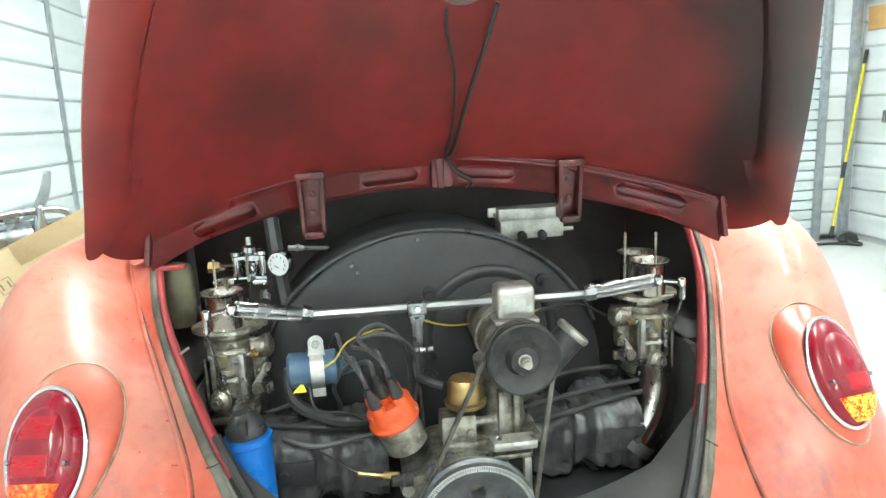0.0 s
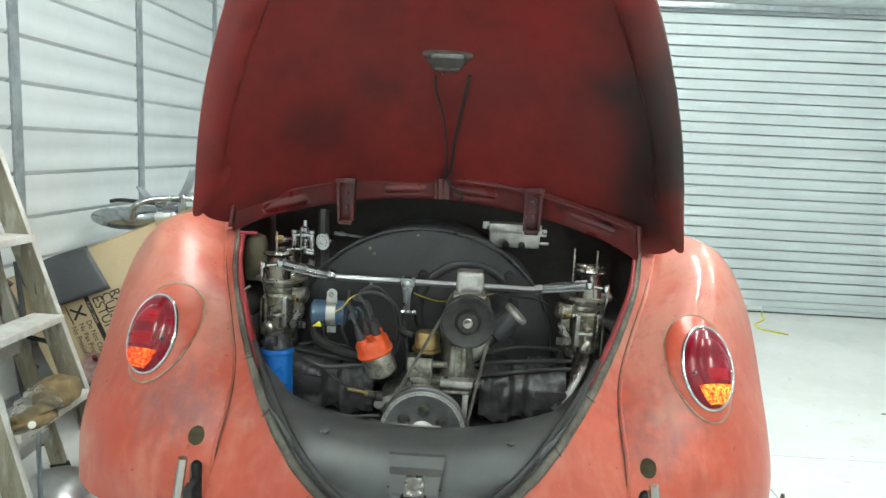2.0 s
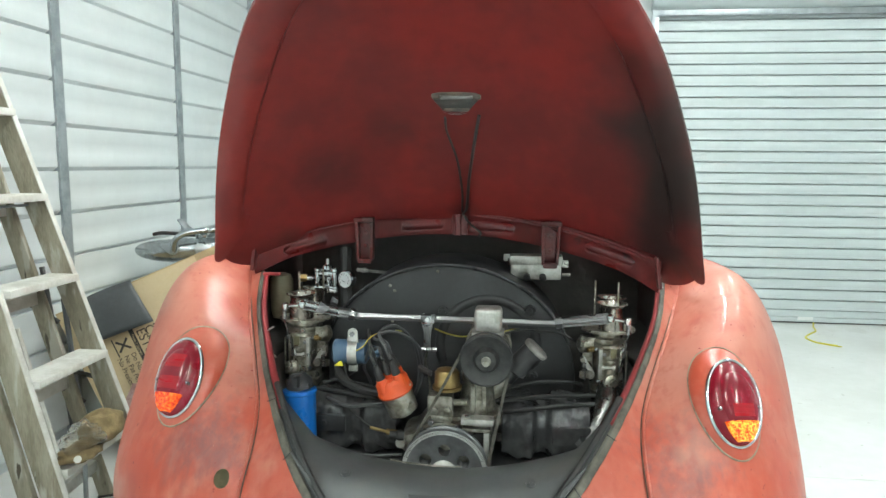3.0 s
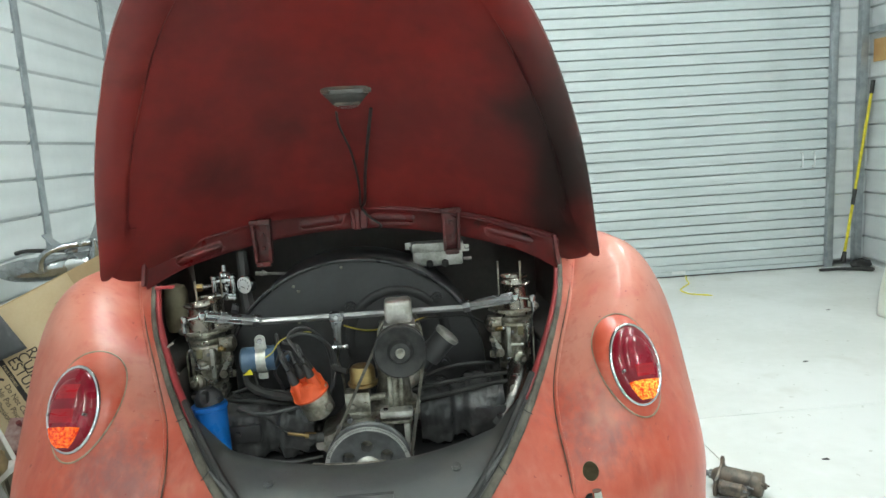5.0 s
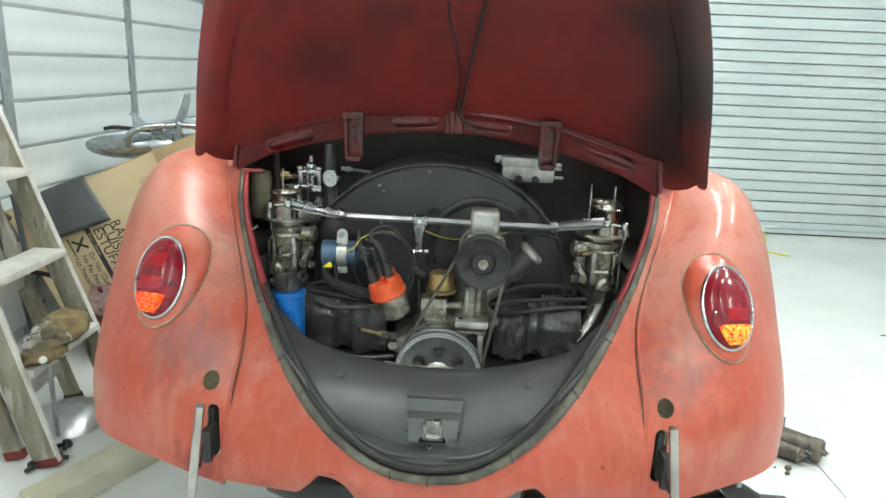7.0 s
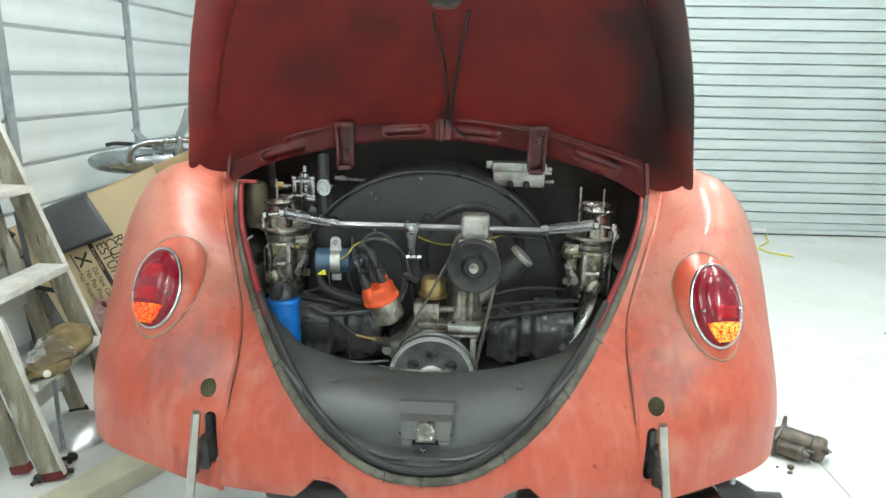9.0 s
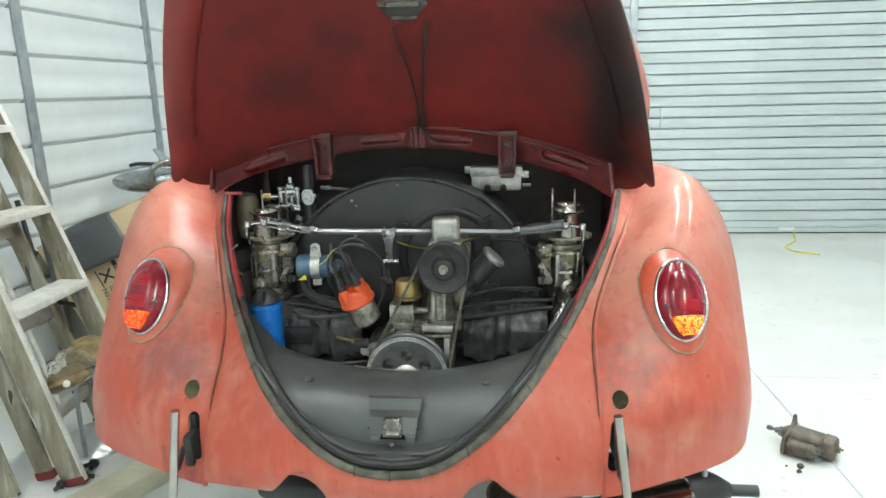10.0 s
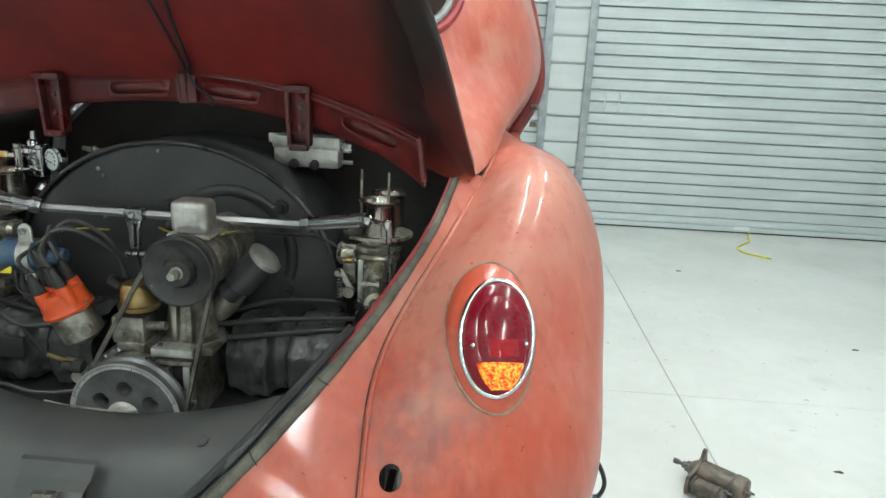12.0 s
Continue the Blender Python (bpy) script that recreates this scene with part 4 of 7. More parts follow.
for sgn in (1, -1):
    stand = thing("axle_stand", (sgn * 0.42, 3.4, 0), "steel axle stand holding the car up", "axle stand", "axle stands")
    for dx, dy in ((0.11, 0.11), (-0.11, 0.11), (0.11, -0.11), (-0.11, -0.11)):
        part("leg", tube([(sgn * 0.42 + dx, 3.4 + dy, 0.006), (sgn * 0.42 + dx * 0.25, 3.4 + dy * 0.25, 0.34)], 0.014, 8, 2), RED_CAST, stand)
    part("post", lathe([(0, 0.022), (0.26, 0.022), (0.27, 0.05), (0.285, 0.05)], (sgn * 0.42, 3.4, 0.28), (0, 0, 1), 12), GALV, stand)

# black rear tin between the opening and the engine
xs = np.linspace(-0.375, 0.375, 61)
ax = np.abs(xs)
ubot = np.interp(ax, *np.array([u_curve(np.array(t)) for t in np.linspace(0, 1, 80)]).T)
rows = [np.stack([xs, hull(xs, ubot) + 0.006, ubot + 0.014], -1)]
line = lambda y, y2, z, z2: np.stack([xs, y + y2 * xs**2, np.maximum(z + z2 * xs**2, ubot + 0.018)], -1)
for y, y2, z, z2 in ((1.366, 0.55, 0.676, 1.1), (1.369, 0.55, 0.686, 1.1), (1.383, 0.55, 0.692, 1.1), (1.388, 0.55, 0.712, 1.1), (1.402, 0.55, 0.742, 0.85), (1.425, 0.55, 0.772, 0.62), (1.455, 0.55, 0.787, 0.55), (1.495, 0.5, 0.786, 0.55), (1.522, 0.45, 0.778, 0.56), (1.526, 0.45, 0.750, 0.56)):
    r = line(y, y2, z, z2)
    r[:, 1] = np.maximum(r[:, 1], rows[-1][:, 1] + 0.001)
    rows.append(r)
tin = part("rear_tin", carved(grid("tin", rows, flip=True), [], 0.0015, 0), BLACK_TIN, car, "satin black engine rear tin with latch bracket", sharp=30)
part("tin_edge", tube([(x, 1.523 + 0.45 * x * x, 0.7805 + 0.56 * x * x) for x in np.linspace(-0.10, 0.04, 13)], 0.0014, 6, 2), DIRTY, tin, "bare worn edge of the tin")
# pressed steps of the tin
for sgn in (-1, 1):
    part("pressing", tube([(sgn * 0.150, 1.383, 0.727), (sgn * 0.115, 1.373, 0.703), (sgn * 0.070, 1.367, 0.688), (sgn * 0.028, 1.366, 0.683)], [0.002, 0.0065, 0.006, 0.002], 8, 8), BLACK_TIN, tin)
    part("crease", tube([(sgn * 0.265, 1.425, 0.838), (sgn * 0.215, 1.402, 0.785), (sgn * 0.165, 1.386, 0.738)], [0.002, 0.006, 0.003], 8, 8), BLACK_TIN, tin)
LATCH = pose(0.006, 1.384, 0.745, -22, 0, 0)


def folded(rows, m, thick):
    """A folded sheet: rows of (height, stand-off, left, right) laid out in the plane of m."""
    return carved(grid("folded", [[m @ Vector((x0 + (x1 - x0) * k / 8, -out, z)) for k in range(9)] for z, out, x0, x1 in rows]), [], thick, 0)


part("latch_plate", folded([(0.040, -0.004, -0.050, 0.050), (0.036, 0.002, -0.049, 0.049), (0.016, 0.004, -0.047, 0.046), (0.011, 0.009, -0.046, 0.045), (0.004, 0.0145, -0.045, 0.044), (-0.026, 0.018, -0.043, 0.041)], LATCH, 0.002), BLACK_TIN, tin, "black pressed latch plate", sharp=20)
for x0, x1, low0, low1 in ((-0.043, -0.022, -0.041, -0.034), (0.020, 0.041, -0.034, -0.041)):
    part("latch_ear", folded([(-0.026, 0.018, x0, x1), ((low0 + low1) / 2, 0.0195, x0 + (0.004 if x0 > 0 else 0), x1 - (0.004 if x0 < 0 else 0))], LATCH, 0.002), BLACK_TIN, tin)
# Dark plate put in for the shade under the latch plate.
part("latch_shadow_gap", prism([(-0.042, -0.036), (0.040, -0.036), (0.040, 0.006), (-0.042, 0.006)], 0.006, LATCH @ Matrix.Translation((0, -0.007, 0))), HOLE_DARK, tin)
catch = part("latch_catch", folded([(0.004, 0.017, -0.017, 0.015), (0.001, 0.024, -0.017, 0.015), (-0.004, 0.025, -0.014, 0.012), (-0.020, 0.022, -0.015, 0.013), (-0.026, 0.025, -0.018, 0.016), (-0.029, 0.022, -0.018, 0.016)], LATCH, 0.003), WORN, tin, "worn bare steel latch catch", sharp=25)
for dx in (-0.015, 0.013):
    part("catch_cheek", folded([(0.002, 0.024, dx - 0.002, dx + 0.002), (-0.026, 0.027, dx - 0.002, dx + 0.002)], LATCH, 0.004), WORN, catch)
for dx in (-0.046, 0.043):
    part("latch_rivet", lathe([(0, 0.002), (0.002, 0.0015)], LATCH @ Vector((dx, -0.018, -0.016)), (0, -0.9, 0.4), 8), HOLE_DARK, tin)
for x, y, z in ((-0.169, 1.4435, 0.7965), (0.171, 1.4435, 0.7965)):
    part("fastener", joined(lathe([(-0.004, 0.0085), (0.0008, 0.0085), (0.0015, 0.006)], (x, y, z), (0, -0.5, 0.87), 16), lathe([(0, 0.003), (0.0026, 0.003), (0.003, 0.001)], (x, y, z), (0, -0.5, 0.87), 8)), BLACK_TIN, tin)
part("fastener", lathe([(0, 0.006), (0.004, 0.005), (0.006, 0.002)], (0.0, 1.372, 0.699), (0, -0.95, 0.3), 10), BRIGHT, tin, "bare metal screw")

# engine lid, swung up on its hinges; it sits a little crooked
HINGE = np.array([1.83, 1.25])
U_TAB = np.array([u_curve(np.array(t), LID_ROWS) for t in np.linspace(0, 1, 120)])


def swung(pts):
    """Closed places of the lid brought to where it stands open."""
    p = np.array(pts, float)
    q = p[..., 1:] - HINGE
    r = np.clip(np.hypot(q[..., 0], q[..., 1]) / 0.77, 0, 1)
    x = p[..., 0] * (0.965 + 0.0998 * np.sin(np.pi * r) - 0.0844 * r**2) + 0.0068
    c, s = math.cos(radians(-83.75)), math.sin(radians(-83.75))
    y, z = q[..., 0] * c - q[..., 1] * s, q[..., 0] * s + q[..., 1] * c + 1.2657 - 0.0256 * x
    c, s = math.cos(0.0279), math.sin(0.0279)
    return np.stack([x * c - y * s, x * s + y * c + 1.7958, z], -1)


LID_EXT = ((0.0, 0.33, 0.385, 0.41, 0.44, 0.455, 0.463, 0.4675, 0.4700), (0.022, 0.028, 0.062, 0.068, 0.060, 0.046, 0.033, 0.018, 0.000))


def lid_point(a, b, out=0.0):
    """A place of the closed lid: a from -1 to 1 across, b from the hinge (0) to the latch (1)."""
    x = a * 0.470
    top = 1.25 - 0.87 * x * x + float(np.interp(abs(x), LID_EXT[0], LID_EXT[1]))
    low = min(top, float(np.interp(abs(x), U_TAB[:, 0], U_TAB[:, 1])))
    z = top + (low - top) * b
    return (x, float(hull(x, z, LID_Q)) - out, z)


A = [math.sin(math.pi / 2 * k / 34) for k in range(-34, 35)]
B = np.linspace(0, 1, 40)
lamp_hole = prism([(-0.046, 0.012), (-0.043, 0.018), (0.043, 0.018), (0.046, 0.012), (0.022, -0.016), (0.010, -0.020), (-0.010, -0.020), (-0.022, -0.016)], 0.26, pose(0.024, 1.46, 1.462, 5.5, 0, 3.7))
lid = part("engine_lid", carved(grid("lid_skin", [swung([lid_point(a, b, 0.004) for a in A]) for b in B]), [lamp_hole], 0.003, 0), LID_IN, car,
           "open engine lid, dark red and sooty inside", sharp=40)

part("plate_lamp_housing", box((0.015, 1.628, 1.500), (0.120, 0.030, 0.075), 0.006, pose(0, 0, 0, -45, 0, 0)), BAY_BLACK, lid, "dark plate lamp housing outside the lid")
corner = [(0.4610, 1.0740), (0.4640, 1.0710), (0.4665, 1.0670), (0.4675, 1.062)]
path_in = np.concatenate([corner, u_curve(np.linspace(1, 0, 70), LID_ROWS), (u_curve(np.linspace(0, 1, 70), LID_ROWS) * (-1, 1))[1:], [(-x, z) for x, z in corner[::-1]]])
dir_in = np.stack([-path_in[:, 0] * 0.8, (1.0 - path_in[:, 1])], -1)
dir_in[:4], dir_in[-4:] = (-0.37, -0.05), (0.37, -0.05)
dir_in /= np.linalg.norm(dir_in, axis=1)[:, None]


frame_rows = [swung(at_hull(path_in + dir_in * d, 0.004 - off, LID_Q)) for d, off in ((-0.008, 0.0), (-0.009, 0.008), (0.0, 0.014), (0.044, 0.019), (0.052, 0.017), (0.060, 0.004))]
part("lid_frame", carved(grid("lid_frame", frame_rows), [], 0.002, 0), LID_IN, lid, "pressed dark red rim of the lid", sharp=40)

cx = np.linspace(-0.428, 0.428, 81)
crease = np.stack([cx, 1.822 - 0.80 * cx**2, 1.250 - 0.42 * cx**2 - 0.02 * cx], -1)
drop = np.interp(np.abs(cx), [0, 0.36, 0.39, 0.428], [0.050, 0.050, 0.054, 0.062])
prof = ((0.004, 0.012), (-0.006, 0.006), (-0.008, -0.004), (0.002, -0.30), (0.006, -0.85), (0.012, -1.0), (0.030, -1.0))
beam_rows = [crease + np.stack([0 * cx, np.full_like(cx, dy), dz * drop if dz < -0.1 else np.full_like(cx, dz)], -1) for dy, dz in prof]
slots = []
for x0, x1 in ((-0.125, -0.030), (0.034, 0.133), (-0.375, -0.285), (0.285, 0.385)):
    mx, w = (x0 + x1) / 2, x1 - x0
    zc, yc = 1.250 - 0.42 * mx * mx - 0.026, 1.822 - 0.80 * mx * mx
    slope = math.degrees(math.atan(-0.84 * mx))
    outline = arc(w / 2 - 0.011, 0, 0.011, -90, 90, 6) + arc(-w / 2 + 0.011, 0, 0.011, 90, 270, 6)
    slots.append(prism(outline, 0.06, pose(mx, yc - 0.025, zc, 0, -slope, 0)))
part("beam_recess", carved(grid("beam_recess", [crease[1:-1] + np.stack([0 * cx, np.full_like(cx, 0.020), dz * drop], -1)[1:-1] for dz in (-0.12, -0.5, -0.9)]), [], 0.002, 0), BEAM_RED, lid)
beam = part("hinge_beam", carved(grid("hinge_beam", beam_rows), slots, 0.0022, 1.0), BEAM_RED, lid, "dark red hinge beam with long pressed slots", sharp=40)
part("beam_bead", joined(tube(crease[::4] + np.array([0, -0.008, 0.001]), 0.0030, 6, 3), tube(crease[36:45:2] * np.array([0.02, 1, 1]) + np.linspace(0, -0.048, 5)[:, None] * np.array([0, -0.1, 1]) + np.array([0.004, -0.004, 0]), 0.012, 8, 3)), BEAM_RED, lid)
for sgn in (-1, 1):
    part("beam_end", box((sgn * 0.424, 1.822 - 0.80 * 0.18 - 0.002, 1.250 - 0.42 * 0.18 - 0.020 - 0.02 * sgn * 0.424), (0.008, 0.020, 0.066), 0.003, pose(0, 0, 0, 0, -sgn * 8, 0)), BEAM_RED, lid)
part("beam_block", box((0.008, 1.820, 1.224), (0.036, 0.016, 0.046), 0.005), BEAM_RED, lid)
for sgn in (-1, 1):
    x = 0.212 if sgn > 0 else -0.204
    y0, z0 = 1.822 - 0.8 * x * x - 0.012, 1.250 - 0.42 * x * x
    at = pose(x, y0, z0, 4, 0, 0)
    hinge = part("hinge", prism([(-0.019, 0.0), (0.019, 0.0), (0.017, -0.082), (0.012, -0.092), (-0.012, -0.092), (-0.017, -0.082)], 0.004, at @ Matrix.Translation((0, 0.004, 0)), 0.001), LID_GRIME, lid, "grimy dark red channel-shaped lid hinge")
    for side in (-1, 1):
        part("hinge_rib", prism([(-0.0035, 0.002), (0.0035, 0.002), (0.0030 - side * 0.002, -0.088), (-0.0030 - side * 0.002, -0.088)], 0.022, at @ Matrix.Translation((side * 0.0175, -0.012, 0)), 0.0012), LID_GRIME, hinge)
    part("hinge_cap", box((x, y0 - 0.006, z0 + 0.003), (0.046, 0.022, 0.011), 0.004), LID_GRIME, hinge)
    part("hinge_toe", box((x, y0 - 0.002, z0 - 0.090), (0.032, 0.020, 0.012), 0.005), LID_GRIME, hinge)
    for dz in (0.026, 0.056):
        part("hinge_bolt", lathe([(0, 0.0055), (0.005, 0.005), (0.006, 0.002)], (x, y0 + 0.006, z0 - dz), (0, -1, 0), 6), LID_GRIME, hinge)
    part("hinge_arm", tube([(x * 1.0, y0 + 0.02, z0 - 0.075), (x, 1.93, 1.215), (x, 2.05, 1.235)], 0.009, 8, 4), BLACK_PAINT, hinge)
# plate lamp fittings and the loose wires to the hinge beam
part("plate_lamp_bracket", joined(box((-0.022, 1.586, 1.491), (0.016, 0.020, 0.012), 0.003), box((0.056, 1.587, 1.489), (0.016, 0.020, 0.012), 0.003), box((0.016, 1.580, 1.494), (0.082, 0.010, 0.007), 0.002),
                                  box((0.016, 1.612, 1.470), (0.050, 0.012, 0.014), 0.004)), STARTER, lid, "dark plate lamp clips at the opening")
part("wiring", tube([(-0.006, 1.604, 1.452), (-0.004, 1.622, 1.425), (0.012, 1.672, 1.372), (0.018, 1.742, 1.305), (0.014, 1.800, 1.256)], 0.0026, 6, 8), RUBBER, lid, "loose black plate lamp wire")
part("wiring", tube([(0.060, 1.602, 1.455), (0.050, 1.640, 1.408), (0.034, 1.72, 1.328), (0.026, 1.785, 1.268), (0.016, 1.806, 1.250)], 0.0034, 6, 8), RUBBER, lid, "loose black plate lamp wire")
part("wiring", tube([(0.014, 1.806, 1.252), (0.030, 1.803, 1.230), (0.056, 1.806, 1.208), (0.050, 1.815, 1.198)], 0.0026, 6, 6), RUBBER, lid)
part("putty_streak", tube([(-0.105, 1.545, 1.530), (-0.070, 1.552, 1.526), (-0.040, 1.572, 1.505), (-0.030, 1.590, 1.485)], [0.0008, 0.0022, 0.002, 0.0008], 6, 8), LID_IN, lid)

# ---- the engine ----
engine = thing("engine", (0, 1.7, 0.55), "air-cooled engine with twin carburettors, black fan shroud and orange distributor cap", "engine")

# fan shroud: rounded front over straight sides
top_arc = [(min(max(x, -0.300), 0.279), z) for x, z in arc(-0.02, 0.868, 0.298, 0, 180, 56, 0.266)]
shroud_outline = [(0.2795, 0.76)] + top_arc + [(-0.3005, 0.76)]
part("fan_shroud", prism(shroud_outline, 0.22, pose(0, 1.800, 0), 0.010), BLACK_PAINT, engine, "satin black half-round fan shroud with chipped edge")
part("shroud_edge", tube([(x, 1.797, z) for x, z in top_arc[6:-4:3]], 0.0045, 8, 4), CHIPPED, engine, "chipped rolled edge of the fan shroud")
ring = [(r * 1.0, y) for r, y in ((0.122, 0.001), (0.121, -0.002), (0.112, -0.003), (0.104, -0.002), (0.101, 0.001))]
rows = []
for k in range(49):
    a = math.radians(-20 + 220 * k / 48)
    rows.append([(0.078 + r * math.cos(a), 1.799 + y, 0.945 + r * math.sin(a)) for r, y in ring])
cover = part("fan_cover", grid("fan_cover", rows), BLACK_PAINT, engine, "black fan cover ring")
for x, z in ((-0.026, 1.025), (0.172, 1.033), (-0.03, 0.88), (0.18, 0.88)):
    part("cover_bolt", joined(lathe([(0, 0.013), (0.006, 0.012)], (x, 1.800, z), (0, -1, 0), 14), lathe([(0, 0.0065), (0.012, 0.0065)], (x, 1.797, z), (0, -1, 0), 6)), BLACK_PAINT, cover)
for x, z in ((-0.040, 1.118), (-0.150, 1.082), (-0.140, 1.070), (-0.145, 0.998)):
    part("shroud_screw", lathe([(0, 0.0038), (0.002, 0.0034), (0.003, 0.0015)], (x, 1.799, z), (0, -1, 0), 10), DIRTY, engine)

# generator with its pulley, stand, box and oil filler
gen = part("generator", joined(lathe([(0, 0.040), (0.01, 0.047), (0.16, 0.047), (0.17, 0.042)], (0.082, 1.630, 0.974), (0, 1, 0), 32)), DIRTY, engine, "grimy generator above its stand")
part("pulley", lathe([(0.010, 0.012), (0.010, 0.030), (0.002, 0.046), (0.0, 0.050), (0.001, 0.0535), (0.006, 0.0535), (0.012, 0.046), (0.017, 0.046), (0.023, 0.0535), (0.028, 0.053), (0.03, 0.02)], (0.082, 1.588, 0.974), (0, 1, 0), 44), PULLEY_BLACK, gen, "worn black generator pulley")
part("pulley_face", lathe([(0, 0.020), (0.004, 0.022), (0.012, 0.026)], (0.082, 1.585, 0.974), (0, 1, 0), 30), PULLEY_BLACK, gen)
part("pulley_nut", joined(lathe([(0, 0.0075), (0.010, 0.008), (0.012, 0.012), (0.016, 0.013)], (0.082, 1.574, 0.974), (0, 1, 0), 16), lathe([(0, 0.006), (0.006, 0.006)], (0.082, 1.567, 0.974), (0, 1, 0), 12)), DIRTY, gen, "dull steel pulley nut")
part("strap", lathe([(0, 0.050), (0.02, 0.050)], (0.082, 1.70, 0.974), (0, 1, 0), 32), DIRTY, gen)
part("regulator_can", joined(box((0.083, 1.652, 1.046), (0.057, 0.046, 0.050), 0.012, seg=4), box((0.083, 1.652, 1.018), (0.066, 0.052, 0.006), 0.002)), CAST, gen, "dull silver regulator can")
for dx in (-0.022, 0.020):
    part("terminal", joined(lathe([(0, 0.0055), (0.008, 0.0055)], (0.083 + dx, 1.622, 1.010), (0, -0.3, -0.9), 8)), BRIGHT, gen)
part("stand", joined(lathe([(0, 0.055), (0.008, 0.052), (0.012, 0.040), (0.07, 0.032), (0.115, 0.040)], (0.062, 1.668, 0.838), (0, 0, 1), 24),
                     box((0.055, 1.632, 0.875), (0.010, 0.02, 0.080), 0.004), box((0.078, 1.632, 0.875), (0.010, 0.02, 0.080), 0.004),
                     box((0.062, 1.655, 0.836), (0.105, 0.07, 0.014), 0.004)), DIRTY, engine, "cast alloy generator stand")
fill_dir = Vector((0.69, 0.02, 0.72)).normalized()
filler = part("oil_filler", joined(lathe([(0, 0.018), (0.022, 0.018), (0.026, 0.025), (0.085, 0.025)], Vector((0.121, 1.675, 0.913)), fill_dir, 20)), BLACK_PAINT, engine, "black oil filler neck with silver cap")
part("filler_cap", lathe([(0, 0.026), (0.004, 0.0285), (0.010, 0.0285), (0.013, 0.024)], Vector((0.121, 1.675, 0.913)) + fill_dir * 0.083, fill_dir, 26), CAST, filler, "silver filler cap")
part("filler_elbow", tube([(0.080, 1.70, 0.870), (0.105, 1.70, 0.885), (0.128, 1.703, 0.918)], 0.020, 14, 5), DIRTY, filler)

# crank pulley with degree marks and holes, and the belt
C = Vector((0.003, 1.560, 0.752))
wheel = lathe([(0, 0.022), (0.0, 0.060), (-0.003, 0.066), (-0.003, 0.086), (0.006, 0.087), (0.012, 0.080), (0.018, 0.087), (0.024, 0.087), (0.028, 0.02)], C, (0, 1, 0), 64)
tmp = bpy.data.meshes.new("wheel")
bmesh.ops.recalc_face_normals(wheel, faces=wheel.faces)
wheel.to_mesh(tmp)
wheel.free()
holes = [prism(arc(0, 0, 0.0125, 0, 360, 18)[:-1], 0.06, pose(C.x + 0.044 * math.cos(a), C.y - 0.02, C.z + 0.044 * math.sin(a))) for a in (math.pi / 2 + k * math.pi / 3 for k in range(6))]
crank = part("crank_pulley", carved(tmp, holes), PULLEY_GREY, engine, "black crank pulley with holes and bright graduated edge", sharp=35)
part("graduated_edge", lathe([(0, 0.0775), (-0.0006, 0.078), (-0.0006, 0.0855), (0, 0.086)], C + Vector((0, -0.0032, 0)), (0, 1, 0), 64, False), RIM_STEEL, crank, "bright graduated edge")
marks = []
for k in range(61):
    a = math.radians(20 + 140 * k / 60)
    long = 0.007 if k % 5 == 0 else 0.004
    m = Matrix.Translation(C + Vector((0, -0.0042, 0))) @ Matrix.Rotation(-a, 4, "Y") @ Matrix.Translation((0.0850 - long / 2, 0, 0))
    marks.append(box((0, 0, 0), (long, 0.0008, 0.0009), 0))
    bmesh.ops.transform(marks[-1], matrix=m, verts=marks[-1].verts)
part("graduation", joined(*marks), INK, crank)
part("pulley_bolt", joined(lathe([(0, 0.017), (0.003, 0.024), (0.006, 0.027), (0.007, 0.024)], C + Vector((0, -0.014, 0)), (0, 1, 0), 28), lathe([(0, 0.012), (0.014, 0.013)], C + Vector((0, -0.020, 0)), (0, 1, 0), 6)), CAST, crank, "dull steel pulley bolt")
belt_path = []
G = Vector((0.082, 1.602, 0.974))
dx, dz = G.x - C.x, G.z - C.z
base_a = math.atan2(dz, dx)
ra, rb = 0.083, 0.049
lean_a = math.acos((ra - rb) / math.hypot(dx, dz))
Cy, Gy = 1.573, 1.603
for k in range(19):
    a = base_a + lean_a + (2 * math.pi - 2 * lean_a) * k / 18
    belt_path.append((C.x + ra * math.cos(a), Cy, C.z + ra * math.sin(a)))
for k in range(13):
    a = base_a - lean_a + 2 * lean_a * k / 12
    belt_path.append((G.x + rb * math.cos(a), Gy, G.z + rb * math.sin(a)))
belt_path.append(belt_path[0])
bp = np.array(belt_path)
bp[:, 1] = 1.573 + (bp[:, 2] - C.z) / dz * 0.03
bm = bmesh.new()
prev = None
for i, p in enumerate(bp):
    q = bp[(i + 1) % (len(bp) - 1)] - bp[i - 1 if i else len(bp) - 2]
    nrm = np.array([q[2], 0, -q[0]])
    nrm /= np.linalg.norm(nrm)
    ringv = [bm.verts.new(p + nrm * a + np.array([0, b, 0])) for a, b in ((0.0028, -0.0042), (0.0028, 0.0042), (-0.0028, 0.0026), (-0.0028, -0.0026))]
    if prev:
        for k in range(4):
            bm.faces.new((prev[k], prev[(k + 1) % 4], ringv[(k + 1) % 4], ringv[k]))
    prev = ringv
part("belt", bm, BELT, engine, "worn grey-black fan belt", sharp=60)

# crankcase lump and timing boss
case_outline = [(-0.082, -0.06), (-0.082, 0.010), (-0.098, 0.022), (-0.100, 0.040), (-0.086, 0.052), (-0.070, 0.056), (-0.052, 0.078), (-0.020, 0.082), (0.004, 0.086), (0.022, 0.080), (0.034, 0.092), (0.092, 0.090), (0.096, 0.070), (0.088, 0.052), (0.092, -0.010), (0.086, -0.06)]
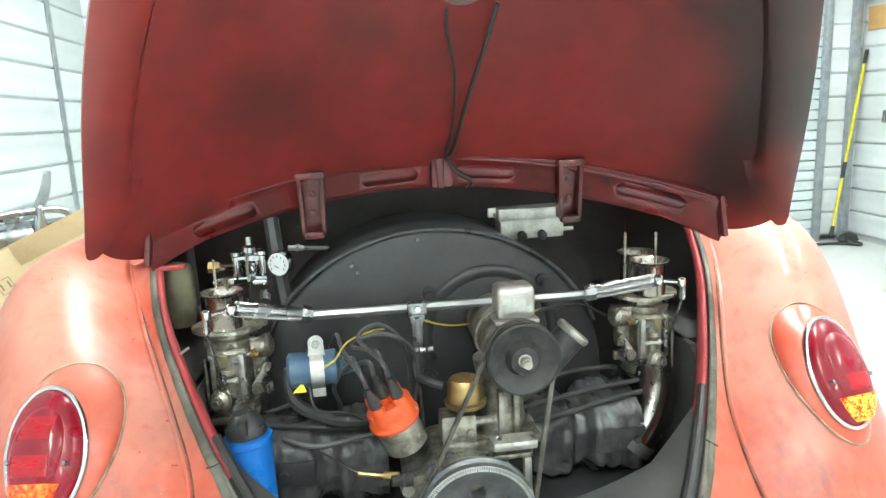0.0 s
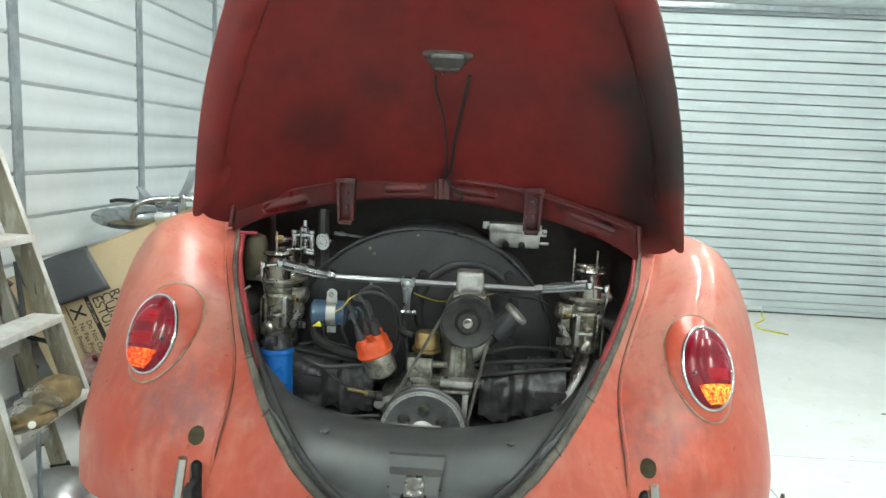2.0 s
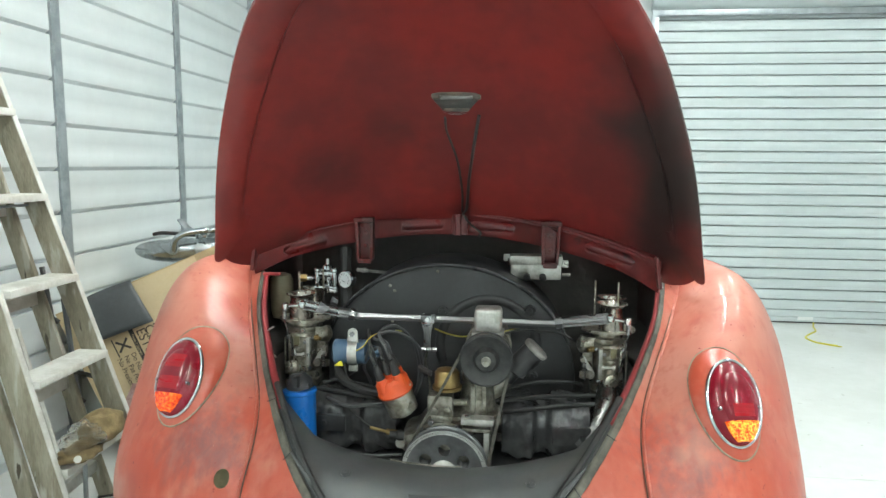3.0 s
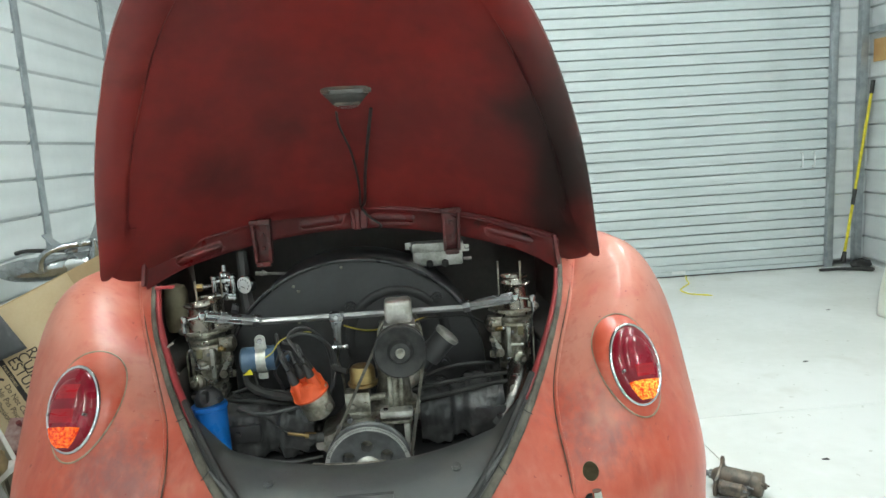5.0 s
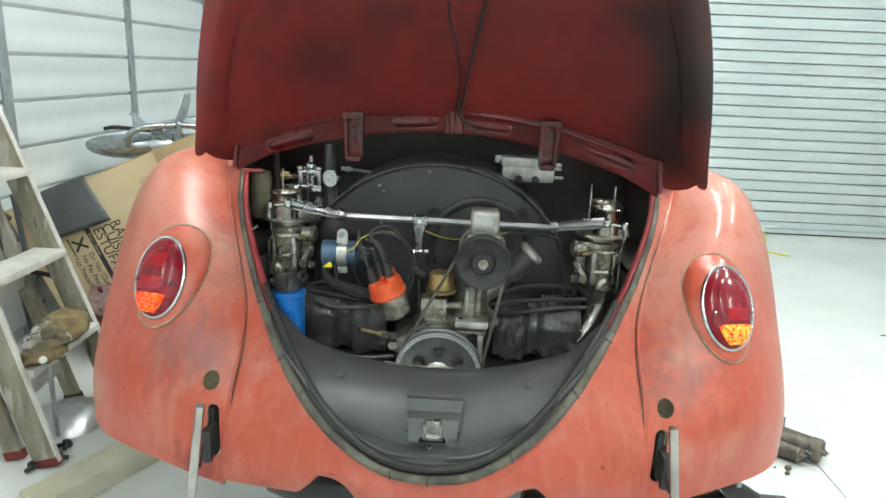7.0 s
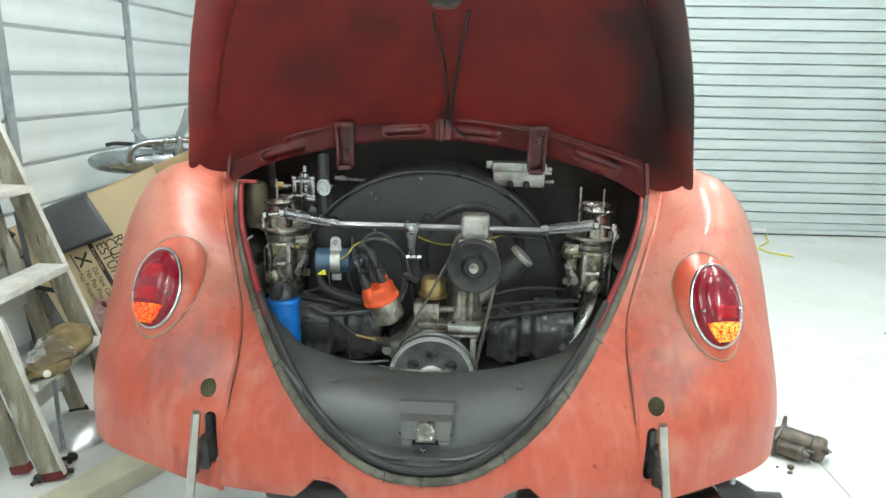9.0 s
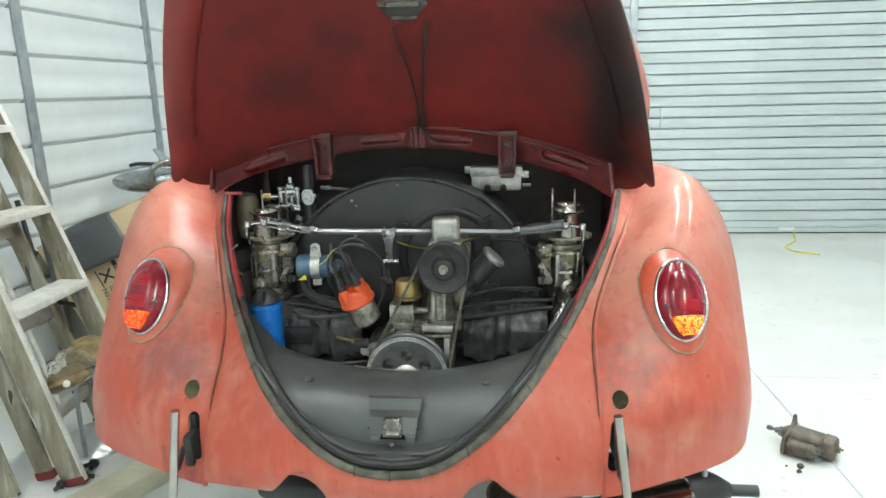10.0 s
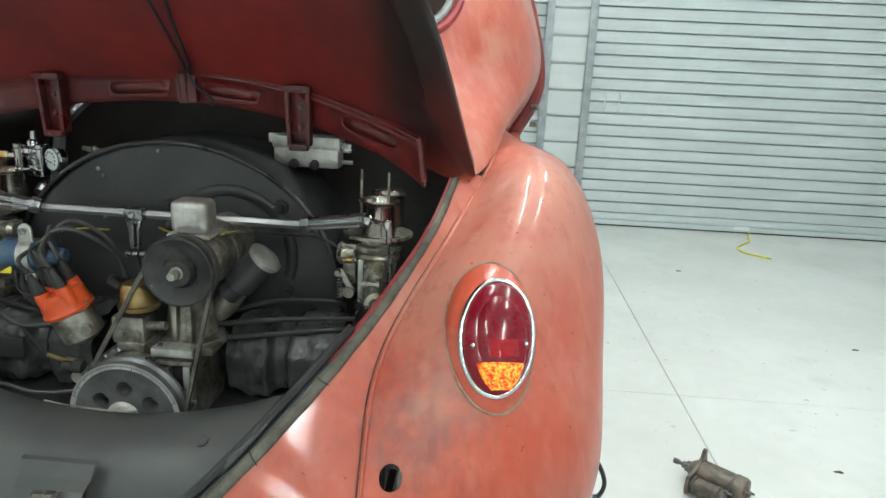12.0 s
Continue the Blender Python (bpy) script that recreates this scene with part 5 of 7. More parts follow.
crankcase = part("crankcase", prism(case_outline, 0.11, pose(C.x, 1.606, C.z), 0.008), DIRTY, engine, "grimy alloy crankcase")
part("timing_boss", lathe([(0, 0.060), (0.004, 0.074), (0.030, 0.078)], (C.x, 1.588, C.z), (0, 1, 0), 32), DIRTY, crankcase)
part("case_rib", box((0.066, 1.600, 0.846), (0.066, 0.030, 0.014), 0.004), CAST, crankcase)
part("case_rib", box((0.064, 1.603, 0.826), (0.058, 0.020, 0.008), 0.003), DIRTY, crankcase)
part("case_web", box((0.085, 1.600, 0.785), (0.012, 0.020, 0.075), 0.003), CAST, crankcase)
part("case_web", box((0.052, 1.602, 0.800), (0.010, 0.020, 0.040), 0.003), DIRTY, crankcase)
# Dark block on the case stands in for a shaded pocket.
part("case_pocket", box((0.070, 1.604, 0.800), (0.024, 0.008, 0.036), 0.002), HOLE_DARK, crankcase)
part("case_ear", lathe([(0, 0.0095), (0.012, 0.011), (0.02, 0.011)], (-0.092, 1.594, 0.790), (0, 1, 0), 16), CAST, crankcase, "paler cast lug")
for x, y, z in ((0.026, 1.592, 0.830), (0.044, 1.596, 0.850), (0.094, 1.594, 0.848), (-0.052, 1.598, 0.822), (0.090, 1.590, 0.760), (-0.030, 1.598, 0.836)):
    part("case_bolt", lathe([(0, 0.0072), (0.001, 0.0075), (0.003, 0.0055), (0.009, 0.0055)], (x, y + 0.006, z), (0, -1, 0.05), 6), BRIGHT, crankcase)
part("sump_tin", box((0, 1.66, 0.715), (0.80, 0.26, 0.02), 0.008), BLACK_PAINT, engine)

# cylinder tin on both sides
for sgn in (-1, 1):
    rows = []
    for k in range(73):
        t = k / 72
        x = sgn * (0.115 + (0.185 if sgn > 0 else 0.20) * t)
        groove = math.exp(-((t - 0.46) / 0.09) ** 4)
        r = 0.061 - 0.013 * groove + 0.004 * math.sin(t * 2.2)
        row = []
        for j in range(48):
            a = 2 * math.pi * j / 48
            ca, sa = math.cos(a), math.sin(a)
            dent = 1 + 0.12 * noise.noise(Vector((x * 18, ca * 2.2, sa * 2.2 + sgn))) + 0.07 * noise.noise(Vector((x * 55, ca * 5, sa * 5))) + 0.03 * noise.noise(Vector((x * 130, ca * 12, sa * 12)))
            q = r * dent
            row.append((x, 1.748 + 1.25 * q * math.copysign(abs(ca) ** 0.72, ca), 0.786 + 1.05 * q * math.copysign(abs(sa) ** 0.72, sa)))
        rows.append(row)
    part("cylinder_tin", grid("cylinder_tin", rows, close_u=True, flip=sgn < 0), TIN_GLOSS, engine, "glossy black cylinder tin")
    if sgn > 0:
        part("tin_plate", joined(box((0.262, 1.672, 0.792), (0.080, 0.012, 0.042), 0.005), lathe([(0, 0.006), (0.008, 0.006)], (0.285, 1.666, 0.792), (0, -1, 0), 6)), TIN_GLOSS, engine)
    else:
        part("tin_plate", joined(box((-0.262, 1.668, 0.798), (0.075, 0.012, 0.038), 0.005), lathe([(0, 0.007), (0.006, 0.007)], (-0.272, 1.662, 0.800), (0, -1, 0), 6)), BLACK_PAINT, engine)


def carburettor(x, y, z, sgn):
    """Downdraught carburettor: trumpets on a wide plate, drum body with cast features, float lobe and lever on the inner side."""
    inn = -sgn
    body_c = part("carburettor", joined(
        lathe([(-0.088, 0.030), (-0.086, 0.037), (-0.072, 0.0375), (-0.069, 0.0325), (-0.045, 0.0315), (0.004, 0.0335), (0.008, 0.0375), (0.014, 0.0385), (0.017, 0.0365), (0.021, 0.0365), (0.024, 0.0405), (0.034, 0.0415), (0.037, 0.034), (0.046, 0.034)], (x, y, z), (0, 0, 1), 32),
        box((x + inn * 0.004, y - 0.020, z - 0.028), (0.044, 0.036, 0.080), 0.008, seg=3)), CARB, engine, "tarnished twin-throat downdraught carburettor")
    plate = lathe([(0, 0.044), (0.001, 0.046), (0.006, 0.046), (0.007, 0.044)], (0, 0, 0), (0, 0, 1), 36)
    bmesh.ops.transform(plate, matrix=Matrix.Translation((x, y + 0.006, z + 0.046)) @ Matrix.Diagonal((1.28, 1.12, 1, 1)), verts=plate.verts)
    part("top_plate", plate, CARB, body_c, "thin oval trumpet plate")
    cup = [(0, 0.029), (0.003, 0.0275), (0.050, 0.0255), (0.054, 0.028), (0.0565, 0.0335), (0.0580, 0.0340), (0.0586, 0.0325), (0.0555, 0.027), (0.048, 0.0235), (0.01, 0.0225)]
    part("intake_trumpet", lathe(cup, (x + sgn * 0.004, y - 0.012, z + 0.052), (0, 0, 1), 30), TRUMPET, body_c, "polished intake trumpet")
    part("intake_trumpet", lathe(cup, (x + (0.012 if sgn > 0 else 0.004), y + 0.060, z + 0.052), (0, 0, 1), 30), TRUMPET, body_c, "polished intake trumpet")
    for dx, dy in ((-0.018, 0.02), (0.028, 0.06)) if sgn < 0 else ((-0.030, 0.01), (0.018, -0.005)):
        part("stud", tube([(x + dx, y + dy, z + 0.05), (x + dx, y + dy, z + 0.155)], 0.0022, 6, 1), CARB, body_c)
    part("casting_web", box((x + inn * 0.020, y - 0.040, z - 0.018), (0.009, 0.012, 0.066), 0.003), CAST, body_c)
    part("casting_web", box((x - inn * 0.026, y - 0.028, z - 0.022), (0.008, 0.016, 0.080), 0.003), CARB, body_c)
    part("name_tag", box((x - inn * 0.008, y - 0.0385, z + 0.004), (0.013, 0.004, 0.021), 0.0015), TAG, body_c, "dull brass tag")
    part("idle_jet", joined(lathe([(0, 0.005), (0.006, 0.005), (0.007, 0.0035), (0.024, 0.0035), (0.025, 0.005), (0.030, 0.005)], (x - 0.018, y - 0.044, z - 0.026), (1, 0, 0), 10)), CAST, body_c)
    part("barrel", lathe([(0, 0.012), (0.040, 0.012), (0.044, 0.008)], (x - inn * 0.002, y - 0.034, z - 0.056), (0, 0, 1), 18), CARB, body_c)
    pump = part("accelerator_pump", lathe([(0, 0.016), (0.004, 0.018), (0.012, 0.017), (0.016, 0.010), (0.021, 0.009)], (x + (-0.015 if sgn < 0 else 0.002), y - 0.040, z - 0.058), (sgn * 0.3, -1, 0.1), 20), CARB, body_c)
    part("pump_screw", lathe([(0, 0.006), (0.004, 0.0055)], (x + (-0.021 if sgn < 0 else 0.008), y - 0.061, z - 0.056), (sgn * 0.3, -1, 0.1), 8), DIRTY, pump)
    part("float_chamber", joined(lathe([(0, 0.015), (0.004, 0.019), (0.024, 0.019), (0.030, 0.012)], (x + inn * 0.036, y - 0.012, z + 0.016), (inn, -0.25, 0.1), 20), box((x + inn * 0.046, y - 0.012, z + 0.030), (0.030, 0.028, 0.010), 0.003)), CARB, body_c, "float chamber lobe")
    part("fuel_union", lathe([(0, 0.006), (0.008, 0.006), (0.009, 0.0045), (0.016, 0.0045)], (x + inn * 0.034, y - 0.036, z + 0.012), (inn, -0.5, 0), 8), BRASS, body_c)
    lever = part("throttle_lever", box((x + inn * 0.046, y - 0.034, z - 0.026), (0.010, 0.006, 0.046), 0.003, pose(0, 0, 0, 0, inn * 32, 0)), CAST, body_c)
    part("lever_boss", lathe([(0, 0.009), (0.014, 0.009)], (x + inn * 0.040, y - 0.030, z - 0.044), (0, -1, 0), 12), DIRTY, lever)
    part("lever_pin", lathe([(0, 0.005), (0.018, 0.005)], (x + inn * 0.058, y - 0.030, z - 0.010), (0, -1, 0), 8), DIRTY, lever)
    part("side_bracket", joined(box((x + inn * 0.044, y - 0.010, z - 0.012), (0.022, 0.020, 0.050), 0.004), box((x + inn * 0.052, y - 0.016, z - 0.052), (0.018, 0.010, 0.016), 0.003)), CARB, body_c)
    part("spring", tube([(x + inn * 0.055 + 0.004 * math.cos(a), y - 0.042 + 0.004 * math.sin(a), z - 0.055 + 0.0009 * k) for k, a in ((k, k * 1.1) for k in range(44))], 0.0011, 5, 2), BRIGHT, body_c)
    for dx, dz in ((0.012, 0.002), (0.022, -0.058), (-0.028, 0.013), (0.030, 0.013), (-0.024, -0.079), (0.024, -0.079)):
        part("body_screw", lathe([(0, 0.0042), (0.004, 0.0040), (0.005, 0.002)], (x + inn * dx, y - 0.040, z + dz), (0, -1, 0), 8), BRIGHT, body_c)
    part("link_rod", tube([(x + sgn * 0.036, y - 0.036, z + 0.010), (x + sgn * 0.036, y - 0.036, z - 0.075)], 0.0022, 6, 2), DIRTY, body_c)
    part("manifold", joined(lathe([(0, 0.032), (0.010, 0.034), (0.016, 0.029), (0.062, 0.027)], (x, y - 0.004, z - 0.086), (0.12 * -sgn, -0.1, -1), 22), box((x, y - 0.008, z - 0.094), (0.076, 0.064, 0.014), 0.005)), (DIRTY, DARK_STEEL)[sgn > 0], body_c, "alloy inlet manifold")
    return body_c


carburettor(-0.350, 1.785, 0.953, -1)
carburettor(0.344, 1.775, 0.953, 1)

# cross-bar linkage
bar = part("linkage_bar", lathe([(0, 0.0074), (0.470, 0.0074)], (-0.232, 1.742, 1.0215), (1, 0, -0.008), 6), BRUSHED, engine, "bright hexagonal throttle cross bar", sharp=20)
for a, b in (((-0.328, 1.705, 1.052), (-0.218, 1.738, 1.0235)), ((0.338, 1.715, 1.040), (0.226, 1.738, 1.0205))):
    a, b = Vector(a), Vector(b)
    d = (b - a).normalized()
    part("linkage_arm", joined(lathe([(0, 0.008), (0.004, 0.0120), ((b - a).length * 0.86, 0.0110), ((b - a).length, 0.0085)], a, d, 8), *[tube([a + d * 0.012 + Vector((0, -0.0095, h)), b - d * 0.016 + Vector((0, -0.0085, h * 0.9))], 0.0035, 8, 2) for h in (0.0065, -0.0065)], lathe([(0, 0.0135), (0.006, 0.0145), (0.016, 0.0125)], b - d * 0.016, d, 8)), BRIGHT, bar, "polished linkage arm", sharp=25)
    s = -1 if a.x < 0 else 1
    part("ball_joint", joined(lathe([(0, 0.004), (0.003, 0.008), (0.009, 0.0095), (0.015, 0.008), (0.018, 0.004)], a - Vector((0, 0.006, 0.008)), (0, 0, 1), 14),
                              tube([a, a + Vector((s * 0.036, -0.018, -0.002))], 0.004, 8), lathe([(0, 0.006), (0.004, 0.007), (0.012, 0.007), (0.014, 0.004)], a + Vector((s * 0.034, -0.018, -0.008)), (0, 0, 1), 12)), CHROME, bar, "chrome ball joint")
    part("drop_rod", joined(tube([a + Vector((s * 0.036, -0.018, -0.005)), a + Vector((s * 0.037, -0.016, -0.03))], 0.005, 8), tube([a + Vector((s * 0.037, -0.016, -0.03)), a + Vector((s * 0.030, 0.02, -0.115))], 0.0022, 6),
                            lathe([(0, 0.006), (0.012, 0.006)], a + Vector((s * 0.030, 0.02, -0.122)), (0, 0, 1), 10)), BRIGHT, bar)
crank_arm = part("bellcrank", joined(box((-0.053, 1.733, 1.0220), (0.032, 0.022, 0.020), 0.004), prism([(-0.014, 0.006), (0.014, 0.006), (0.013, -0.006), (0.0085, -0.020), (0.0068, -0.058), (-0.0068, -0.058), (-0.0085, -0.020), (-0.013, -0.006)], 0.008, pose(-0.054, 1.724, 1.016), 0.002)), BRIGHT, bar, "polished throttle bellcrank")
part("bellcrank_web", prism([(-0.005, 0.0), (0.005, 0.0), (0.0035, -0.040), (-0.0035, -0.040)], 0.003, pose(-0.054, 1.7155, 1.008), 0.001), PULLEY_GREY, crank_arm)
part("bellcrank_bolt", lathe([(0, 0.0055), (0.006, 0.005)], (-0.053, 1.722, 1.0235), (0, -1, 0), 6), CHROME, crank_arm)
for dx in (-0.012, 0.0, 0.012):
    part("cable_nut", lathe([(0, 0.0048), (0.009, 0.0048)], (-0.053 + dx, 1.716, 0.957), (1, 0, 0.08), 6), BRIGHT, crank_arm)
part("throttle_cable", tube([(-0.052, 1.728, 0.958), (-0.060, 1.75, 0.92), (-0.052, 1.76, 0.87), (-0.05, 1.76, 0.80)], 0.003, 6, 6), DIRTY, engine)

# coil
coil = part("ignition_coil", lathe([(0, 0.020), (0.004, 0.0265), (0.058, 0.0265), (0.062, 0.0255), (0.066, 0.0265), (0.072, 0.0265), (0.078, 0.016), (0.10, 0.011), (0.102, 0.006)], (-0.256, 1.690, 0.953), (1, 0.06, 0.0), 28), COIL_BLUE, engine, "faded blue ignition coil in a clamp")
part("clamp", joined(lathe([(0, 0.028), (0.020, 0.028)], (-0.222, 1.690, 0.953), (1, 0.06, 0), 28), prism(arc(0, 0.040, 0.0115, -20, 200, 10) + [(-0.013, 0.02), (0.013, 0.02)], 0.004, pose(-0.211, 1.680, 0.956), 0.001),
                     box((-0.211, 1.684, 0.918), (0.020, 0.006, 0.014), 0.002)), CAST, coil, "dull metal clamp")
part("clamp_bolt", lathe([(0, 0.006), (0.006, 0.006)], (-0.211, 1.677, 0.996), (0, -1, 0), 6), BRIGHT, coil)
part("warning_label", prism([(-0.010, -0.007), (0.010, -0.007), (0.004, 0.008)], 0.001, pose(-0.238, 1.6665, 0.934, -45, 0, 0)), YELLOW, coil, "yellow warning label")

# distributor with orange cap and leads
D0 = Vector((-0.086, 1.622, 0.845))
DD = Vector((-0.33, -0.16, 0.93)).normalized()
dist = part("distributor", lathe([(0, 0.018), (0.006, 0.024), (0.009, 0.0315), (0.048, 0.0325), (0.052, 0.0305)], D0, DD, 28), DIRTY, engine, "distributor with bright orange cap")
capm = Matrix.Translation(D0 + DD * 0.052) @ aim(DD)
cap_bm = bmesh.new()
rings = []
for h, r, wob in ((0, 0.034, 0), (0.002, 0.0375, 0), (0.006, 0.0380, 0), (0.009, 0.0355, 0.0005), (0.020, 0.0340, 0.001), (0.030, 0.0325, 0.002), (0.036, 0.027, 0.001), (0.037, 0.004, 0)):
    rings.append([cap_bm.verts.new(capm @ Vector(((r + wob * math.cos(4 * a)) * math.cos(a), (r + wob * math.cos(4 * a)) * math.sin(a), h))) for a in (2 * math.pi * k / 40 for k in range(40))])
for a, b in zip(rings, rings[1:]):
    for k in range(40):
        cap_bm.faces.new((a[k], a[(k + 1) % 40], b[(k + 1) % 40], b[k]))
cap_bm.faces.new(rings[0][::-1])
cap_bm.faces.new(rings[-1])
cap = part("distributor_cap", cap_bm, ORANGE, dist, "bright orange distributor cap")
towers = []
for k in range(5):
    r = 0.0 if k == 4 else 0.0235
    a = math.pi / 2 * k + 0.5
    stem = capm @ Vector((r * math.cos(a), r * math.sin(a), 0.014))
    part("cap_tower", lathe([(0, 0.0118), (0.024, 0.0108), (0.030, 0.0100), (0.031, 0.007)], stem, DD, 18), ORANGE, cap)
    base = capm @ Vector((r * math.cos(a), r * math.sin(a), 0.042))
    tip = base + DD * 0.032
    towers.append(tip)
    part("lead_boot", joined(lathe([(0, 0.0088), (0.006, 0.0090), (0.018, 0.0078), (0.025, 0.0058), (0.034, 0.0042)], base, DD, 14)), RUBBER, dist, "black lead boot")
part("cap_clip", joined(box(tuple(D0 + DD * 0.05 + Vector((0.029, -0.006, 0.008))), (0.004, 0.010, 0.03), 0.001), lathe([(0, 0.008), (0.010, 0.007)], D0 + DD * 0.03 + Vector((0.024, -0.018, 0.0)), (0.5, -0.8, 0), 14)), DIRTY, dist)
ends = [[(-0.148, 1.66, 1.005), (-0.118, 1.67, 1.020), (-0.085, 1.70, 0.985), (-0.072, 1.72, 0.93), (-0.075, 1.73, 0.87), (-0.10, 1.74, 0.82)],
        [(-0.158, 1.655, 0.995), (-0.125, 1.65, 1.012), (-0.090, 1.66, 1.000), (-0.064, 1.69, 0.96), (-0.062, 1.70, 0.90), (-0.085, 1.71, 0.84)],
        [(-0.175, 1.66, 0.955), (-0.190, 1.70, 0.915), (-0.185, 1.74, 0.86), (-0.23, 1.76, 0.83), (-0.33, 1.77, 0.83)],
        [(-0.172, 1.67, 0.985), (-0.180, 1.70, 1.000), (-0.195, 1.74, 0.96), (-0.225, 1.77, 0.89), (-0.27, 1.78, 0.86), (-0.36, 1.78, 0.84)],
        [(-0.165, 1.655, 0.965), (-0.170, 1.67, 0.975), (-0.166, 1.685, 0.965), (-0.158, 1.693, 0.956), (-0.155, 1.694, 0.954)]]
for tip, rest in zip(towers, ends):
    part("ignition_lead", tube([tuple(tip + DD * 0.005), tuple(tip + DD * 0.03)] + rest, 0.0034, 8, 7), LEAD, engine, "dark grey ignition lead")

# fuel pump with brass dome
pump = part("fuel_pump", joined(box((-0.012, 1.628, 0.868), (0.052, 0.040, 0.045), 0.006), box((-0.008, 1.628, 0.842), (0.045, 0.045, 0.014), 0.004), lathe([(0, 0.007), (0.035, 0.007)], (0.010, 1.622, 0.873), (1, -0.1, 0.1), 10)), DIRTY, engine, "old fuel pump with brass dome")
part("dome", lathe([(0, 0.030), (0.006, 0.031), (0.008, 0.0265), (0.034, 0.0255), (0.040, 0.021), (0.043, 0.010)], (0.001, 1.625, 0.902), (0, 0, 1), 28), BRASS, pump, "dull brass dome")
part("bolt", joined(*[lathe([(0, 0.007), (0.010, 0.006)], (x, 1.612, z), (0, -1, 0), 6) for x, z in ((-0.022, 0.862), (0.004, 0.864))]), DIRTY, pump)
part("fuel_hose", tube([(-0.030, 1.63, 0.93), (-0.05, 1.64, 0.935), (-0.06, 1.67, 0.93), (-0.055, 1.72, 0.90)], 0.006, 8, 6), RUBBER, engine)

# blue canister filter
FD = Vector((0.05, -0.06, -0.99)).normalized()
can = part("canister_filter", lathe([(0, 0.018), (0.0, 0.0350), (0.004, 0.0362), (0.008, 0.0360), (0.010, 0.0335), (0.125, 0.0300), (0.130, 0.02)], Vector((-0.3135, 1.628, 0.886)), FD, 32), BLUE, engine, "bright blue canister filter")
part("filter_head", joined(lathe([(-0.004, 0.029), (0.012, 0.028), (0.020, 0.022), (0.030, 0.014)], Vector((-0.314, 1.634, 0.888)), (-0.2, 0.1, 0.97), 20), box((-0.314, 1.606, 0.908), (0.014, 0.02, 0.022), 0.004),
                           *[lathe([(0, 0.005), (0.012, 0.005)], (-0.314 + 0.024 * math.cos(a), 1.632 + 0.02 * math.sin(a), 0.889), (0, 0, 1), 6) for a in (3.6, 4.7, 5.8)]), BLACK_PAINT, can, "black filter head with bolts")

# fuel pressure regulator and gauge, control box
reg = part("pressure_regulator", joined(lathe([(0, 0.010), (0.004, 0.020), (0.012, 0.022), (0.020, 0.016), (0.030, 0.018), (0.040, 0.018), (0.046, 0.024), (0.054, 0.024), (0.058, 0.014), (0.066, 0.012), (0.070, 0.006), (0.084, 0.005)], (-0.322, 1.885, 1.045), (0, 0, 1), 20),
                                        lathe([(0, 0.007), (0.10, 0.007)], (-0.375, 1.882, 1.080), (1, 0, 0), 10)), CHROME, engine, "chrome fuel pressure regulator with white gauge")
part("gauge", lathe([(0, 0.019), (0.003, 0.0215), (0.014, 0.0215), (0.018, 0.010)], (-0.272, 1.862, 1.082), (0.45, 0.9, 0), 28), CHROME, reg)
part("gauge_face", lathe([(0, 0.0195), (0.001, 0.0195)], (-0.2735, 1.8575, 1.082), (0.45, 0.9, 0), 28), WHITE_PAINT, reg, "white gauge face")
part("gauge_marks", joined(*[box((-0.2745 + 0.014 * math.cos(a) * 0.9, 1.8565 - 0.014 * math.cos(a) * 0.45, 1.082 + 0.014 * math.sin(a)), (0.0012, 0.001, 0.004), 0) for a in np.linspace(-0.6, 3.7, 9)], box((-0.276, 1.8562, 1.078), (0.010, 0.001, 0.0014), 0, pose(0, 0, 0, 0, 35, 26))), INK, reg)
part("regulator_body", joined(*[lathe([(0, 0.007), (0.050, 0.007), (0.052, 0.009), (0.058, 0.009), (0.060, 0.005)], (-0.322 + dx, 1.868, 1.048), (0, 0, 1), 12) for dx in (-0.021, 0.021)], box((-0.322, 1.876, 1.056), (0.056, 0.030, 0.016), 0.004), box((-0.322, 1.876, 1.094), (0.054, 0.028, 0.010), 0.003)), CHROME, reg, "chrome regulator body")
part("brass_fitting", lathe([(0, 0.010), (0.014, 0.010), (0.02, 0.007)], (-0.392, 1.882, 1.080), (1, 0, 0), 6), BRASS, reg)
for k in range(4):
    part("regulator_screw", lathe([(0, 0.004), (0.022, 0.004)], (-0.322 + 0.019 * math.cos(k * 1.57 + 0.7), 1.885 + 0.019 * math.sin(k * 1.57 + 0.7), 1.082), (0, 0, 1), 6), BRIGHT, reg)
part("regulator_fitting", joined(lathe([(0, 0.009), (0.022, 0.009)], (-0.30, 1.87, 1.033), (0, -0.6, -0.4), 10), lathe([(0, 0.008), (0.022, 0.008)], (-0.335, 1.87, 1.04), (0, -0.6, -0.6), 10)), BRIGHT, reg)
ctrl = part("control_box", joined(box((0.186, 1.930, 1.132), (0.128, 0.050, 0.024), 0.006), box((0.186, 1.930, 1.106), (0.122, 0.048, 0.040), 0.006)), CAST, engine, "silver electrical control box on the firewall")
for x, z in ((0.116, 1.135), (0.257, 1.122)):
    part("ear", box((x, 1.935, z), (0.017, 0.006, 0.018), 0.004), CAST, ctrl)
for x in (0.165, 0.203):
    part("plug", lathe([(0, 0.0085), (0.010, 0.0085), (0.012, 0.005)], (x, 1.906, 1.094), (0, -1, -0.2), 12), RUBBER, ctrl)
part("terminal_post", lathe([(0, 0.004), (0.02, 0.004)], (0.250, 1.925, 1.097), (1, 0, 0), 8), CAST, ctrl)
